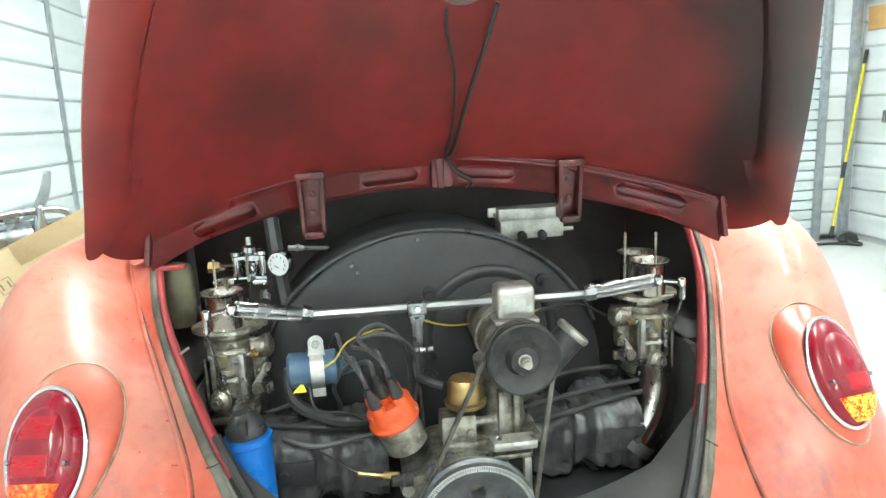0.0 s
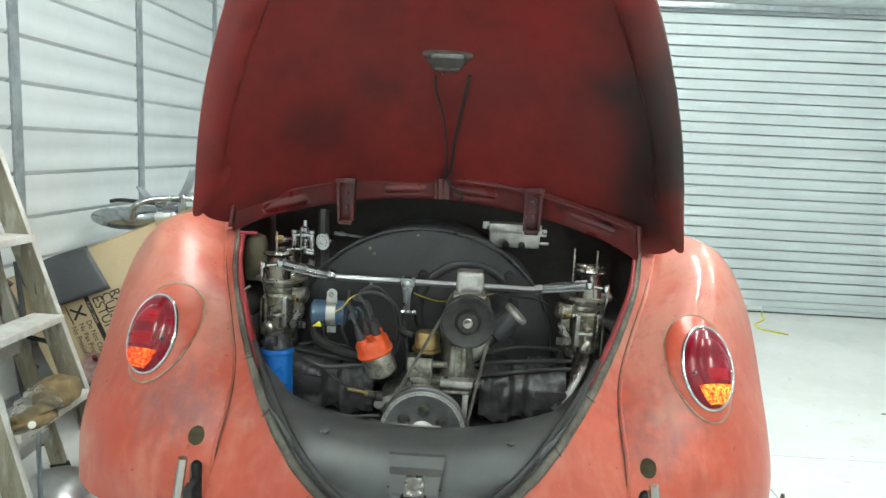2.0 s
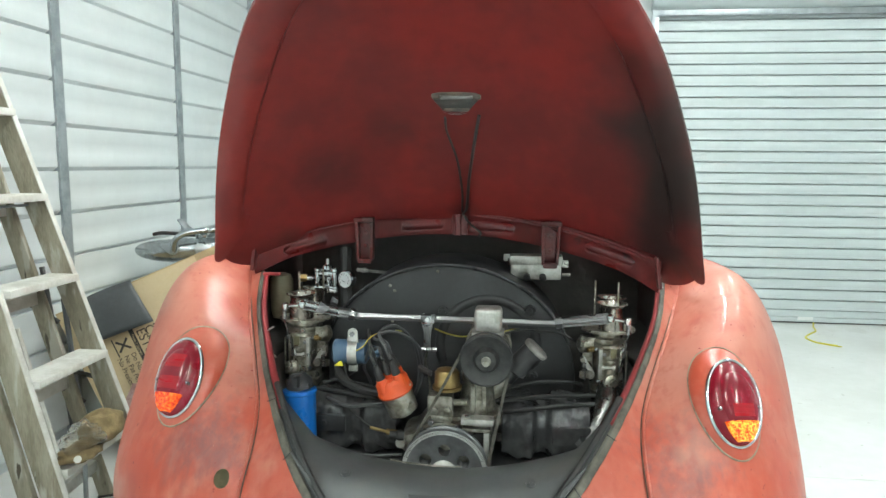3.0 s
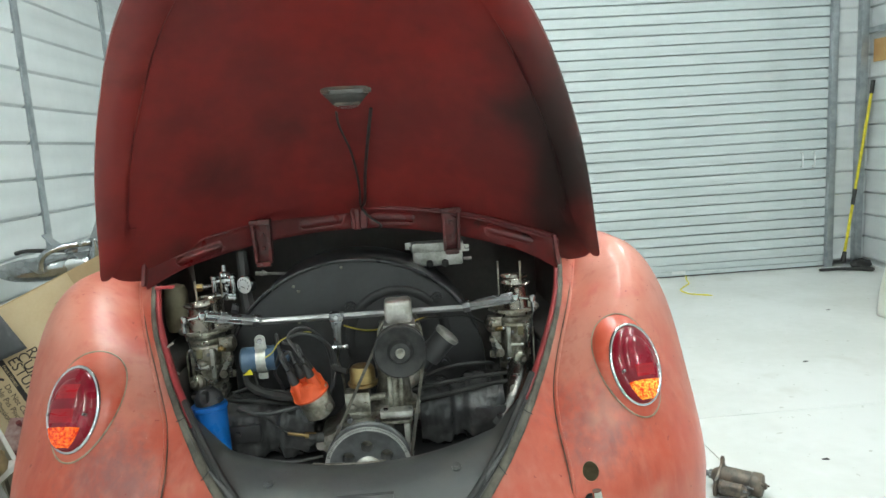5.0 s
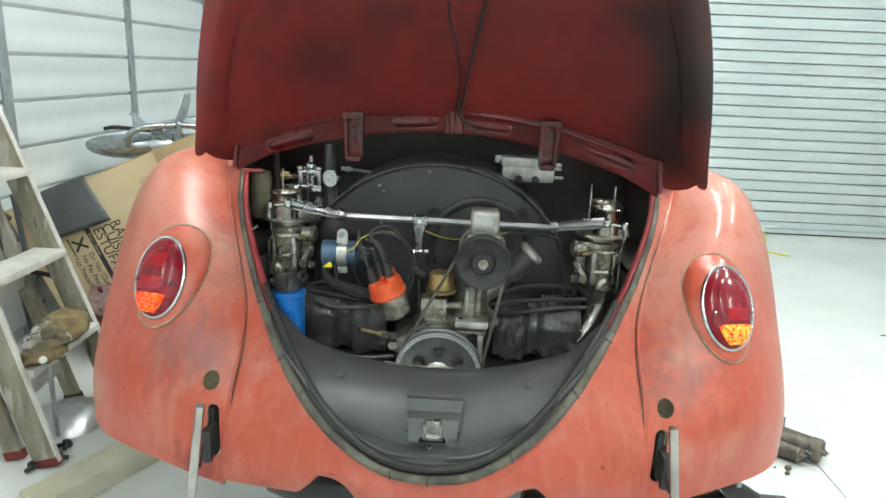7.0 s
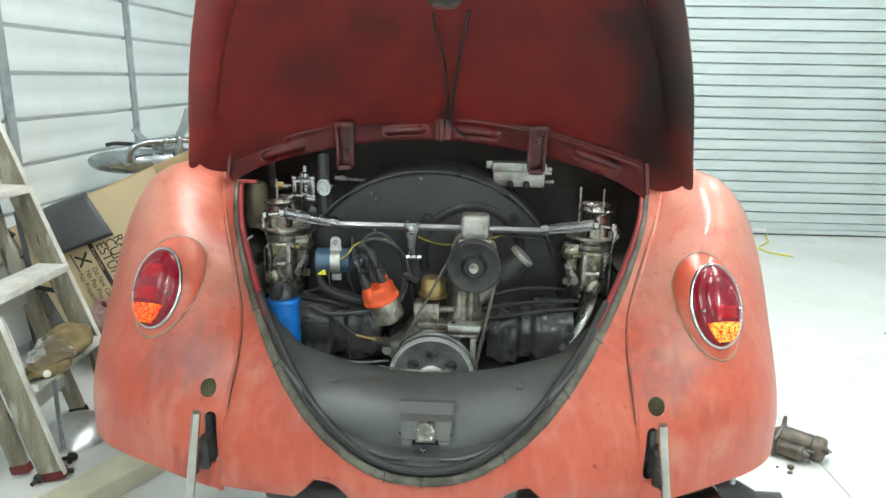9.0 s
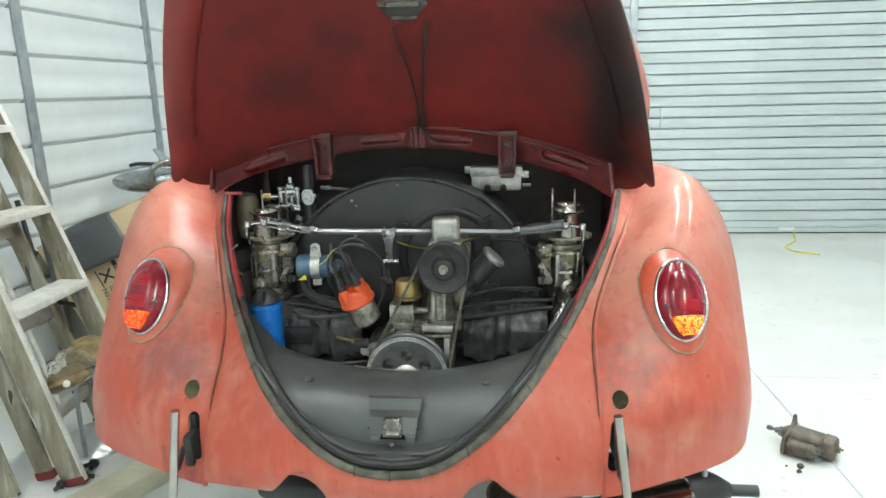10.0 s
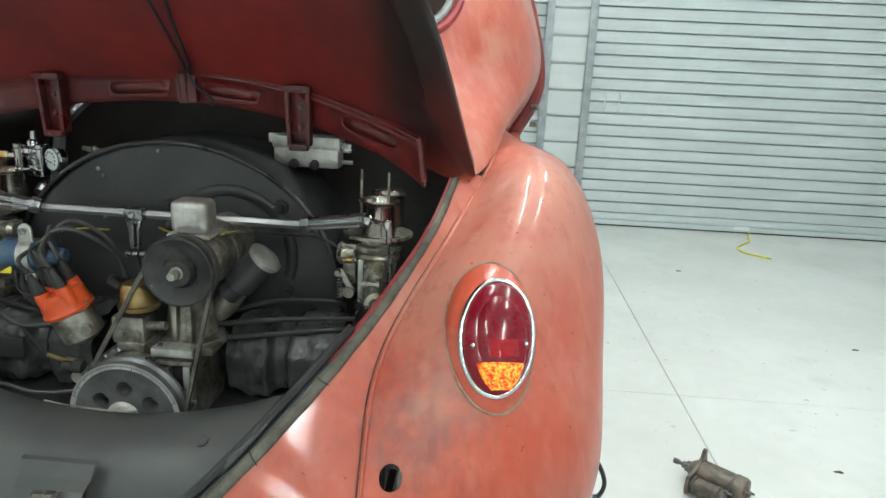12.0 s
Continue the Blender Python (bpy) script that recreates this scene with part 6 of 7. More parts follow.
part("bay_bolt", joined(lathe([(0, 0.006), (0.02, 0.005)], (-0.245, 1.95, 1.093), (0, -1, 0), 8), tube([(-0.262, 1.94, 1.094), (-0.235, 1.94, 1.092)], 0.005, 8), tube([(-0.235, 1.94, 1.092), (-0.19, 1.96, 1.085)], 0.004, 6)), CAST, engine)

# hoses, pipes and wires
for path, r, mat, label in (
    ([(0.10, 1.68, 0.835), (0.17, 1.67, 0.848), (0.25, 1.69, 0.853), (0.34, 1.72, 0.85), (0.40, 1.77, 0.83)], 0.0045, RUBBER, "black rubber hose"),
    ([(0.10, 1.69, 0.855), (0.18, 1.69, 0.868), (0.26, 1.71, 0.868), (0.345, 1.74, 0.862)], 0.0042, RUBBER, "black rubber hose"),
    ([(0.11, 1.72, 0.868), (0.19, 1.74, 0.885), (0.28, 1.76, 0.880), (0.29, 1.78, 0.86)], 0.0042, RUBBER, "black rubber hose"),
    ([(-0.10, 1.70, 0.838), (-0.18, 1.69, 0.852), (-0.25, 1.70, 0.858), (-0.33, 1.74, 0.85)], 0.0045, RUBBER, "black rubber hose"),
    ([(-0.12, 1.69, 0.86), (-0.19, 1.68, 0.872), (-0.25, 1.72, 0.888), (-0.262, 1.76, 0.93)], 0.010, RUBBER, "thick black hose"),
    ([(-0.10, 1.68, 0.85), (-0.16, 1.665, 0.846), (-0.22, 1.66, 0.842), (-0.27, 1.68, 0.85)], 0.0042, LEAD, "grey fuel line"),
    ([(-0.285, 1.92, 1.15), (-0.275, 1.88, 1.06), (-0.262, 1.84, 0.97), (-0.26, 1.80, 0.88)], 0.014, RUBBER, "black breather hose"),
    ([(-0.045, 1.792, 0.985), (-0.012, 1.786, 0.975), (0.02, 1.78, 0.972), (0.05, 1.75, 0.985), (0.068, 1.70, 1.006)], 0.0019, WIRE_YELLOW, "yellow wire"),
    ([(0.118, 1.68, 1.010), (0.145, 1.70, 1.012), (0.19, 1.75, 0.998), (0.24, 1.79, 0.985), (0.285, 1.80, 0.96)], 0.0026, RUBBER, "black wire"),
    ([(0.105, 1.675, 1.008), (0.13, 1.69, 1.014), (0.162, 1.72, 1.008)], 0.0019, WIRE_YELLOW, "yellow wire"),
    ([(-0.212, 1.672, 0.955), (-0.185, 1.665, 0.972), (-0.165, 1.672, 0.995), (-0.13, 1.70, 1.0), (-0.105, 1.74, 0.99)], 0.0016, WIRE_YELLOW, "yellow wire"),
    ([(-0.225, 1.665, 0.935), (-0.215, 1.66, 0.90), (-0.17, 1.67, 0.885), (-0.14, 1.68, 0.86)], 0.0022, RUBBER, "thin black wire"),
    ([(-0.215, 1.66, 0.835), (-0.19, 1.645, 0.822), (-0.165, 1.635, 0.808), (-0.13, 1.625, 0.803)], 0.0022, RUBBER, "thin black wire"),
    ([(-0.395, 1.70, 1.00), (-0.41, 1.70, 0.985), (-0.402, 1.69, 0.95), (-0.39, 1.70, 0.93)], 0.0022, CAST, "thin grey cable"),
    ([(-0.26, 1.60, 0.765), (-0.21, 1.59, 0.772), (-0.15, 1.58, 0.768), (-0.09, 1.60, 0.765)], 0.003, BLACK_TIN, "thin pipe"),
):
    part("hose" if r > 0.004 else "wire", tube(path, r, 8, 7), mat, engine, label)
part("wire_end", joined(tube([(-0.162, 1.632, 0.806), (-0.125, 1.622, 0.803)], 0.0036, 8), lathe([(0, 0.0065), (0.022, 0.0065)], (-0.125, 1.622, 0.803), (1, -0.2, 0), 10)), BRASS, engine)
part("sender", lathe([(0, 0.011), (0.012, 0.011), (0.016, 0.008), (0.03, 0.008)], (-0.085, 1.602, 0.805), (-1, -0.1, 0.05), 12), RUBBER, engine)
part("heater_pipe", tube([(0.350, 1.745, 0.872), (0.342, 1.722, 0.848), (0.322, 1.700, 0.812), (0.292, 1.690, 0.772)], [0.031, 0.032, 0.031, 0.030], 22, 7), DARK_STEEL, engine, "dark polished elbow pipe")
part("heater_collar", tube([(0.298, 1.69, 0.780), (0.286, 1.69, 0.765)], 0.033, 18, 2), BLACK_TIN, engine)
part("side_bottle", lathe([(0, 0.024), (0.02, 0.028), (0.095, 0.030), (0.110, 0.024), (0.116, 0.010)], (-0.462, 1.945, 0.965), (0, 0, 1), 20), DINGY, engine, "grubby beige bottle behind the seal")

# ---- exhaust under the car ----
ex = part("muffler", tube([(0.10, 1.47, 0.425), (0.20, 1.465, 0.437), (0.30, 1.468, 0.450), (0.37, 1.47, 0.458)], [0.066, 0.076, 0.078, 0.070], 28, 8), BLACK_PAINT, car, "black muffler under the apron")
part("muffler_sleeve", lathe([(0, 0.02), (0.0, 0.064), (0.006, 0.069), (0.012, 0.067), (0.225, 0.067), (0.231, 0.069), (0.236, 0.066), (0.238, 0.02)], (0.352, 1.47, 0.452), (1, 0.03, 0.245), 36), GLOSS_CHROME, ex, "dark bright-plated muffler sleeve")
part("outlet_stub", lathe([(0, 0.030), (0.055, 0.030), (0.058, 0.033), (0.064, 0.033), (0.064, 0.027), (0.010, 0.026)], (0.206, 1.450, 0.520), (-0.04, -0.5, 0.86), 24), STARTER, ex, "open rusty outlet stub")
part("end_cone", tube([(0.42, 1.60, 0.495), (0.54, 1.575, 0.505), (0.63, 1.56, 0.507), (0.672, 1.56, 0.506)], [0.06, 0.056, 0.036, 0.016], 22, 8), BLACK_PAINT, ex, "black tapered exhaust cone")
part("end_pipe", tube([(0.655, 1.56, 0.506), (0.728, 1.56, 0.505)], 0.0125, 16, 4), BLACK_PAINT, ex)
part("hanger_bolt", tube([(0.598, 1.50, 0.640), (0.600, 1.50, 0.575)], 0.0055, 10, 3), GALV, ex, "bright hanger bolt")
part("heat_exchanger", tube([(-0.36, 1.66, 0.43), (-0.22, 1.62, 0.435), (-0.05, 1.62, 0.45)], [0.04, 0.055, 0.035], 18, 6), BLACK_PAINT, car, "black heat exchanger under the apron")
part("wrapped_pipe", lump((0.012, 1.50, 0.430), (0.042, 0.040, 0.046), 21.0, 0.5, (24, 16)), CHROME, car, "crumpled foil round a pipe end")

# ---- things along the left wall ----
# stepladder: front rails with treads towards the car, lighter rear frame
ladder = thing("stepladder", (-1.45, 2.46, 0), "weathered wooden stepladder with whitewashed treads and red feet", "stepladder")


def rail(p0, p1, w, d):
    """A plank from p0 to p1, w across the ladder's side and d along y."""
    p0, p1 = Vector(p0), Vector(p1)
    bm = box((0, 0, (p1 - p0).length / 2), (w, d, (p1 - p0).length), 0.003)
    z = (p1 - p0).normalized()
    y = (Vector((0, 1, 0)) - z * z.y).normalized()
    m = Matrix((y.cross(z), y, z)).transposed().to_4x4()
    bmesh.ops.transform(bm, matrix=Matrix.Translation(p0) @ m, verts=bm.verts)
    return bm


LT = 1.80
far0, far1 = Vector((-1.335, 2.745, 0.012)), Vector((-1.765, 2.505, LT))
near0, near1 = Vector((-1.312, 2.25, 0.012)), Vector((-1.775, 2.235, LT))
for a, b in ((near0, near1), (far0, far1)):
    d = (b - a).normalized()
    rail_ob = part("front_rail", rail(a + Vector((0.008, 0, 0)), b + Vector((0.008, 0, 0)), 0.082, 0.024), WOOD, ladder, "weathered grey wooden rail")
    # Pale strip paints light onto the rail's front edge.
    part("worn_edge", rail(a + Vector((0.0495, 0, 0.012)), b + Vector((0.0495, 0, 0)), 0.004, 0.022), WHITE_WOOD, rail_ob, "pale strip painting in light on the front edge")
    part("foot", rail(a - d * 0.008 + Vector((0.008, 0, 0)), a + d * 0.022 + Vector((0.008, 0, 0)), 0.090, 0.030), RED_TIP, ladder, "dull red foot")
for z in (0.33, 0.63, 0.93, 1.23, 1.53):
    t = z / LT
    a, b = near0.lerp(near1, t), far0.lerp(far1, t)
    turn = math.degrees(math.atan2(-(b.x - a.x), b.y - a.y))
    part("tread", box(((a.x + b.x) / 2 + 0.016, (a.y + b.y) / 2, z), (0.118, (b - a).length - 0.026, 0.026), 0.004, pose(0, 0, 0, 0, 0, turn)), WHITE_WOOD, ladder, "worn whitewashed tread")
    part("tread_rod", tube([(a.x - 0.01, a.y + 0.014, z - 0.030), (b.x - 0.01, b.y - 0.014, z - 0.030)], 0.005, 8, 2), GALV, ladder)
part("top_cap", box((-1.77, 2.37, LT + 0.012), (0.18, 0.36, 0.024), 0.004), WHITE_WOOD, ladder)
rear = []
for p0, p1 in (((-1.432, 2.28, 0.010), (-1.86, 2.25, LT - 0.03)), ((-1.47, 2.69, 0.010), (-1.82, 2.47, LT - 0.03))):
    a, b = Vector(p0), Vector(p1)
    d = (b - a).normalized()
    rear.append((a, b))
    part("rear_rail", rail(a, b, 0.058, 0.022), WOOD, ladder, "weathered grey wooden rail")
    part("foot", rail(a - d * 0.006, a + d * 0.026, 0.066, 0.028), RED_TIP if p0[1] < 2.5 else RUBBER, ladder, "worn rubber foot")
for z in (0.16, 0.52, 0.86, 1.20):
    (a, b), (c, e) = rear
    p, q = a.lerp(b, z / LT), c.lerp(e, z / LT)
    turn = math.degrees(math.atan2(-(q.x - p.x), q.y - p.y))
    part("rear_bar", box(tuple((p + q) / 2), (0.020, (q - p).length - 0.024, 0.046), 0.003, pose(0, 0, 0, 0, 0, turn)), WHITE_WOOD, ladder, "whitewashed rear cross bar")
part("strap", tube([(-1.378, 2.43, 0.316), (-1.375, 2.42, 0.16), (-1.370, 2.415, 0.012)], 0.008, 6, 3), GALV, ladder, "dull metal strap under the tread")
part("spreader", tube([(-1.44, 2.71, 0.50), (-1.60, 2.64, 0.56)], 0.010, 6, 2), RUBBER, ladder, "black folding spreader bar")
part("spreader", tube([(-1.40, 2.26, 0.50), (-1.54, 2.31, 0.56)], 0.010, 6, 2), RUBBER, ladder, "black folding spreader bar")
for k, (y, z1, lean) in enumerate(((2.86, 0.78, 0.05), (2.78, 0.66, 0.16), (2.94, 0.90, 0.10))):
    pipe = part("trim_strip", tube([(-1.66 - 0.05 * k, y, 0.012), (-1.72 - 0.05 * k - lean, y + 0.05, z1)], 0.011, 8, 2), (GREY_SHEET, WHITE_WOOD, RUBBER)[k])
    tagged(pipe, ("dark grey strip leaning behind the stepladder", "pale wooden strip leaning behind the stepladder", "black strip leaning behind the stepladder")[k], "strip", "leaning strips")

for p, q in (((-1.600, 2.60, 0.525), (-1.545, 2.68, 0.415)), ((-1.705, 2.60, 0.838), (-1.630, 2.68, 0.735))):
    part("spreader", tube([p, q], 0.011, 6, 2), RUBBER, ladder, "black folding spreader bar")
plank = part("plank", rail((-1.500, 2.165, 0.0), (-1.900, 2.178, 1.80), 0.100, 0.020), WOOD)
tagged(plank, "weathered grey wooden plank leaning against the stepladder", "plank")

# sack and clear bag on the lowest tread
sack = thing("sack", (-1.36, 2.47, 0.345), "lumpy brown sack with a clear plastic bag on a ladder tread", "sack")

part("sack_body", lump((-1.368, 2.515, 0.388), (0.072, 0.105, 0.060), 2.0), SACK, sack)
part("clear_bag", lump((-1.338, 2.368, 0.408), (0.055, 0.084, 0.046), 5.0, 0.45, (26, 18)), GLASSY, sack, "crumpled clear plastic bag")
part("bag_contents", lump((-1.332, 2.350, 0.370), (0.058, 0.090, 0.030), 8.0, 0.3), SACK, sack)
part("button", lathe([(0, 0.012), (0.004, 0.012), (0.006, 0.006)], (-1.292, 2.272, 0.378), (0.5, -0.82, 0.3), 14), IVORY, sack, "pale round tag")

# hub cap leaning by the ladder, a pale board and loose knobs on the floor
cap_thing = part("hub_cap", lathe([(0.0, 0.116), (0.004, 0.121), (0.010, 0.116), (0.026, 0.094), (0.042, 0.066), (0.050, 0.040), (0.053, 0.002)], (-1.384, 2.53, 0.020), (0.10, -0.16, 0.97), 48), DISH)
tagged(cap_thing, "dished chrome hub cap lying on the floor", "hub cap")
tagged(part("board", box((-1.09, 2.20, 0.035), (0.12, 0.46, 0.07), 0.010, pose(0, 0, 0, 0, 0, -28)), FOAM), "cream board lying on the floor beside the ladder", "board")
for k, (x, y, a) in enumerate(((-1.334, 2.345, 20), (-1.297, 2.330, 100), (-1.254, 2.284, 200), (-1.342, 2.193, 80), (-1.315, 2.305, 140))):
    d = Vector((math.cos(radians(a)), math.sin(radians(a)), 0.15))
    tagged(part("bolt", lathe([(0, 0.008), (0.022, 0.008), (0.024, 0.017), (0.034, 0.017), (0.037, 0.010)], (x, y, 0.017), d, 12), RUBBER), "black bolt lying on the white floor", "bolt", "loose bolts")

# large carton leaning by the wall, tipped on its corner
carton = thing("cardboard_box", (-1.5, 3.3, 0), "large brown cardboard appliance box tipped against the wall", "cardboard box")
FACE = Vector((0.39, -0.90, 0.18)).normalized()
ACROSS = (-FACE).cross(Vector((0, 0, 1))).normalized()
UPWARD = FACE.cross(ACROSS)
ca, sa = math.cos(radians(23)), math.sin(radians(23))
CX, CZ = ACROSS * ca + UPWARD * sa, UPWARD * ca - ACROSS * sa
CM = Matrix.Translation(Vector((-1.229, 3.502, 0.998))) @ Matrix((CX, -FACE, CZ)).transposed().to_4x4()


def on_carton(bm):
    bmesh.ops.transform(bm, matrix=CM, verts=bm.verts)
    return bm


part("carton_body", on_carton(box((-0.41, 0.24, -0.38), (0.98, 0.48, 0.76), 0.006)), CARD, carton)
# Panel laid on the face in place of a notch's darker inner wall.
part("flap", on_carton(box((-0.082, -0.003, -0.042), (0.315, 0.006, 0.082), 0.002, pose(0, 0, 0, 3, 0, 0))), CARD_INSIDE, carton, "darker panel standing in for the inner wall behind a notch")
part("top_edge", on_carton(box((-0.41, 0.004, 0.001), (0.98, 0.008, 0.006), 0.002)), CARD_INSIDE, carton)


def print_at(x, z):
    """Lettering on the carton's face: reads down the face."""
    return CM @ Matrix.Translation((x, -0.0015, z)) @ Matrix.Rotation(radians(90), 4, "Y") @ Matrix.Rotation(radians(90), 4, "X")


for text, x, z, size in (("RANGE", -0.545, -0.215, 0.060), ("CUISINIERE", -0.585, -0.215, 0.060), ("ESTUFA", -0.625, -0.215, 0.060)):
    lettering(text, size, print_at(x, z), "print", INK, carton)
for text, x, z in (("Do Not Clamp", -0.688, -0.305), ("Ne Pas Pincer", -0.720, -0.305), ("No Presionar", -0.752, -0.305)):
    lettering(text, 0.031, print_at(x, z), "print", INK, carton)


def stripe(x0, x1, z0, z1):
    return box(((x0 + x1) / 2, -0.0008, (z0 + z1) / 2), (x1 - x0, 0.0022, z1 - z0), 0)


part("printed_bar", on_carton(stripe(-0.655, -0.635, -0.50, -0.18)), INK, carton)
part("mark", on_carton(lathe([(0, 0.036), (0.0022, 0.036)], (-0.405, -0.0020, -0.255), (0, 1, 0), 32)), INK, carton, "round printed mark")
part("mark", on_carton(joined(stripe(-0.438, -0.378, -0.455, -0.325))), INK, carton, "solid printed block")
lettering("Front / Devant", 0.018, print_at(-0.651, -0.225) @ Matrix.Translation((0, 0, 0.0016)), "print", CARD, carton)
for k in range(5):
    z = -0.095 - 0.066 * k
    part("symbol", on_carton(joined(stripe(-0.345, -0.295, z - 0.002, z), stripe(-0.345, -0.295, z - 0.056, z - 0.054), stripe(-0.345, -0.343, z - 0.054, z - 0.002), stripe(-0.297, -0.295, z - 0.054, z - 0.002),
                                    *([stripe(-0.336, -0.331, z - 0.040, z - 0.014), stripe(-0.310, -0.305, z - 0.040, z - 0.014)] if k == 0 else [lathe([(0, 0.009 + 0.003 * (k % 2)), (0.0022, 0.009)], (-0.320, -0.0020, z - 0.028), (0, 1, 0), 10 if k % 2 else 3)]))), INK_FAINT, carton, "faint printed handling symbol")
cross = []
for turn in (45, -45):
    cross.append(box((-0.700, -0.0008, -0.255), (0.075, 0.0022, 0.010), 0, pose(0, 0, 0, 0, turn, 0)))
part("symbol", on_carton(joined(*cross, stripe(-0.740, -0.735, -0.30, -0.21))), INK, carton, "crossed-out handling symbol")

# dark grey mat draped over the carton's edge
rows = []
for i in range(17):
    row = []
    for j in range(15):
        t, q = i / 16, j / 14
        drop = t * 0.36 - 0.14
        u = -0.86 + 0.30 * q + 0.03 * t
        if drop < 0:
            p = (u, -drop, 0.010 + 0.012 * math.sin(3 * q))
        else:
            p = (u, -0.012 - 0.03 * math.sin(min(1, drop / 0.22) * 1.6), 0.010 - drop * (0.9 + 0.1 * q))
        row.append(CM @ Vector(p))
    rows.append(row)
mat_ob = part("rubber_mat", carved(grid("mat", rows), [], 0.004, 0), GREY_SHEET)
tagged(mat_ob, "dark grey flexible mat draped over the cardboard box", "mat")

# chrome bumper lying behind the carton
for off, tw in (((-1.38, 4.05, 0.868), 0),):
    bumper = thing("bumper", off, "old chrome car bumper with overriders lying behind the box", "bumper")
    m = Matrix.Translation(off) @ pose(0, 0, 0, 0, 0, 38 + tw)
    blade = []
    for i in range(37):
        s = math.sin((i / 36 - 0.5) * math.pi)
        bend = 0.16 * abs(s) ** 3.2
        x = 0.62 * s
        h = 0.066 * max(0.0, 1 - abs(s) ** 7) ** 0.5 + 0.002
        d = 0.042 * max(0.0, 1 - abs(s) ** 9) ** 0.5 + 0.002
        blade.append([m @ Vector((x, bend - d * math.cos(a) + 0.3 * d * math.sin(a) ** 2, h * math.sin(a))) for a in np.linspace(0, 2 * math.pi, 15)[:-1]])
    part("blade", grid("blade", blade, close_u=True), OLD_CHROME, bumper, "chrome bumper blade")
    part("overrider_bar", tube([m @ Vector(p) for p in ((-0.45, -0.01, 0.0), (-0.44, -0.035, 0.07), (-0.38, -0.04, 0.105), (-0.25, -0.04, 0.115), (-0.12, -0.04, 0.110), (-0.075, -0.035, 0.080), (-0.07, -0.01, 0.03))], 0.0165, 14, 6), OLD_CHROME, bumper, "chrome tube bar")
    for s in (-1, 1):
        part("overrider", carved(grid("overrider", [[m @ Vector((s * 0.20 + 0.032 * (1 - 0.55 * abs(t)) * math.cos(a), -0.045 - 0.035 * math.sin(a), 0.10 * t + 0.02)) for a in np.linspace(0, math.pi, 9)] for t in np.linspace(-1, 1.2, 15)]), [], 0.003, 0), OLD_CHROME, bumper, "chrome overrider")
for pts, half, label in ((((-1.655, 4.00, 0.930), (-1.600, 4.00, 0.955), (-1.545, 4.00, 1.010), (-1.515, 4.01, 1.080), (-1.500, 4.02, 1.150)), 0.040, "curved grey metal blade standing up behind the box"),
                         (((-1.640, 3.99, 0.935), (-1.690, 3.98, 0.950), (-1.740, 3.97, 0.985), (-1.790, 3.97, 1.035)), 0.034, "short dark metal blade behind the box")):
    spine = curve_points(pts, np.linspace(0, 1, 16))
    rows = []
    for k, p in enumerate(spine):
        w = half * (0.55 + 0.45 * math.sin(math.pi * min(1.0, 0.25 + k / 20)))
        rows.append([p + np.array([0.30 * u * w, u * w * 0.95, -0.25 * abs(u) * w]) for u in np.linspace(-1, 1, 9)])
    tagged(part("trim_blade", carved(grid("blade", rows), [], 0.005, 0), GALV), label, "metal blade", "metal blades")
part("mount_hub", lathe([(0, 0.020), (0.006, 0.032), (0.030, 0.032), (0.036, 0.018)], (-1.640, 3.93, 0.945), (0.3, -0.9, 0.2), 22), OLD_CHROME, bumper, "round bumper mount")
part("mount_rod", tube([(-1.93, 3.93, 0.945), (-1.86, 3.93, 0.955), (-1.66, 3.95, 0.940)], 0.011, 8, 4), RUBBER, bumper, "black bumper bolt rod")
part("tape", box((-1.735, 3.925, 0.872), (0.050, 0.03, 0.045), 0.006, pose(0, 0, 0, 0, 0, 38)), BLUE_TAPE, bumper, "light blue tape")
for k, (x, z0, z1, r) in enumerate(((-1.440, 0.90, 1.02, 0.014), (-1.385, 0.90, 1.045, 0.012))):
    strut = part("strut", lathe([(0, r), (z1 - z0 - 0.03, r), (z1 - z0 - 0.03, r * 1.7), (z1 - z0, r * 1.7), (z1 - z0 + 0.004, r * 1.2)], (x, 4.02, z0 - 0.10), (0.03, 0, 1), 14), (OLD_CHROME, RUBBER)[k])
    tagged(strut, ("short chrome strut standing behind the cardboard box", "short black strut standing behind the cardboard box")[k], "strut", "struts behind the box")

# red engine case on the floor before the carton
case = thing("engine_case", (-1.50, 3.20, 0), "dark red engine case with bare flange standing on the floor", "engine case")
part("case_body", joined(box((-1.50, 3.20, 0.135), (0.24, 0.20, 0.25), 0.03, seg=3), box((-1.42, 3.10, 0.10), (0.09, 0.06, 0.18), 0.015), lathe([(0, 0.055), (0.03, 0.062), (0.05, 0.058)], (-1.53, 3.11, 0.16), (0.1, -1, 0), 22)), RED_CAST, case)
for k, z in enumerate((0.05, 0.10, 0.15, 0.20)):
    part("rib", box((-1.47 + 0.012 * (k % 2), 3.088, z), (0.17 - 0.02 * k, 0.020, 0.012), 0.004), RED_CAST, case)
part("case_flange", box((-1.50, 3.125, 0.262), (0.27, 0.16, 0.020), 0.006, pose(0, 0, 0, 38, 4, 6)), PINK_METAL, case, "bare pinkish metal joint face")
for k in range(8):
    part("stud", lathe([(0, 0.007), (0.03, 0.007), (0.031, 0.011), (0.042, 0.011)], (-1.61 + 0.031 * k, 3.075 + 0.075 * (k % 2), 0.232 + 0.055 * (k % 2)), (0.1 * (k % 3 - 1), -0.6, 0.8), 8), (PINK_METAL, RED_CAST)[k % 2], case)
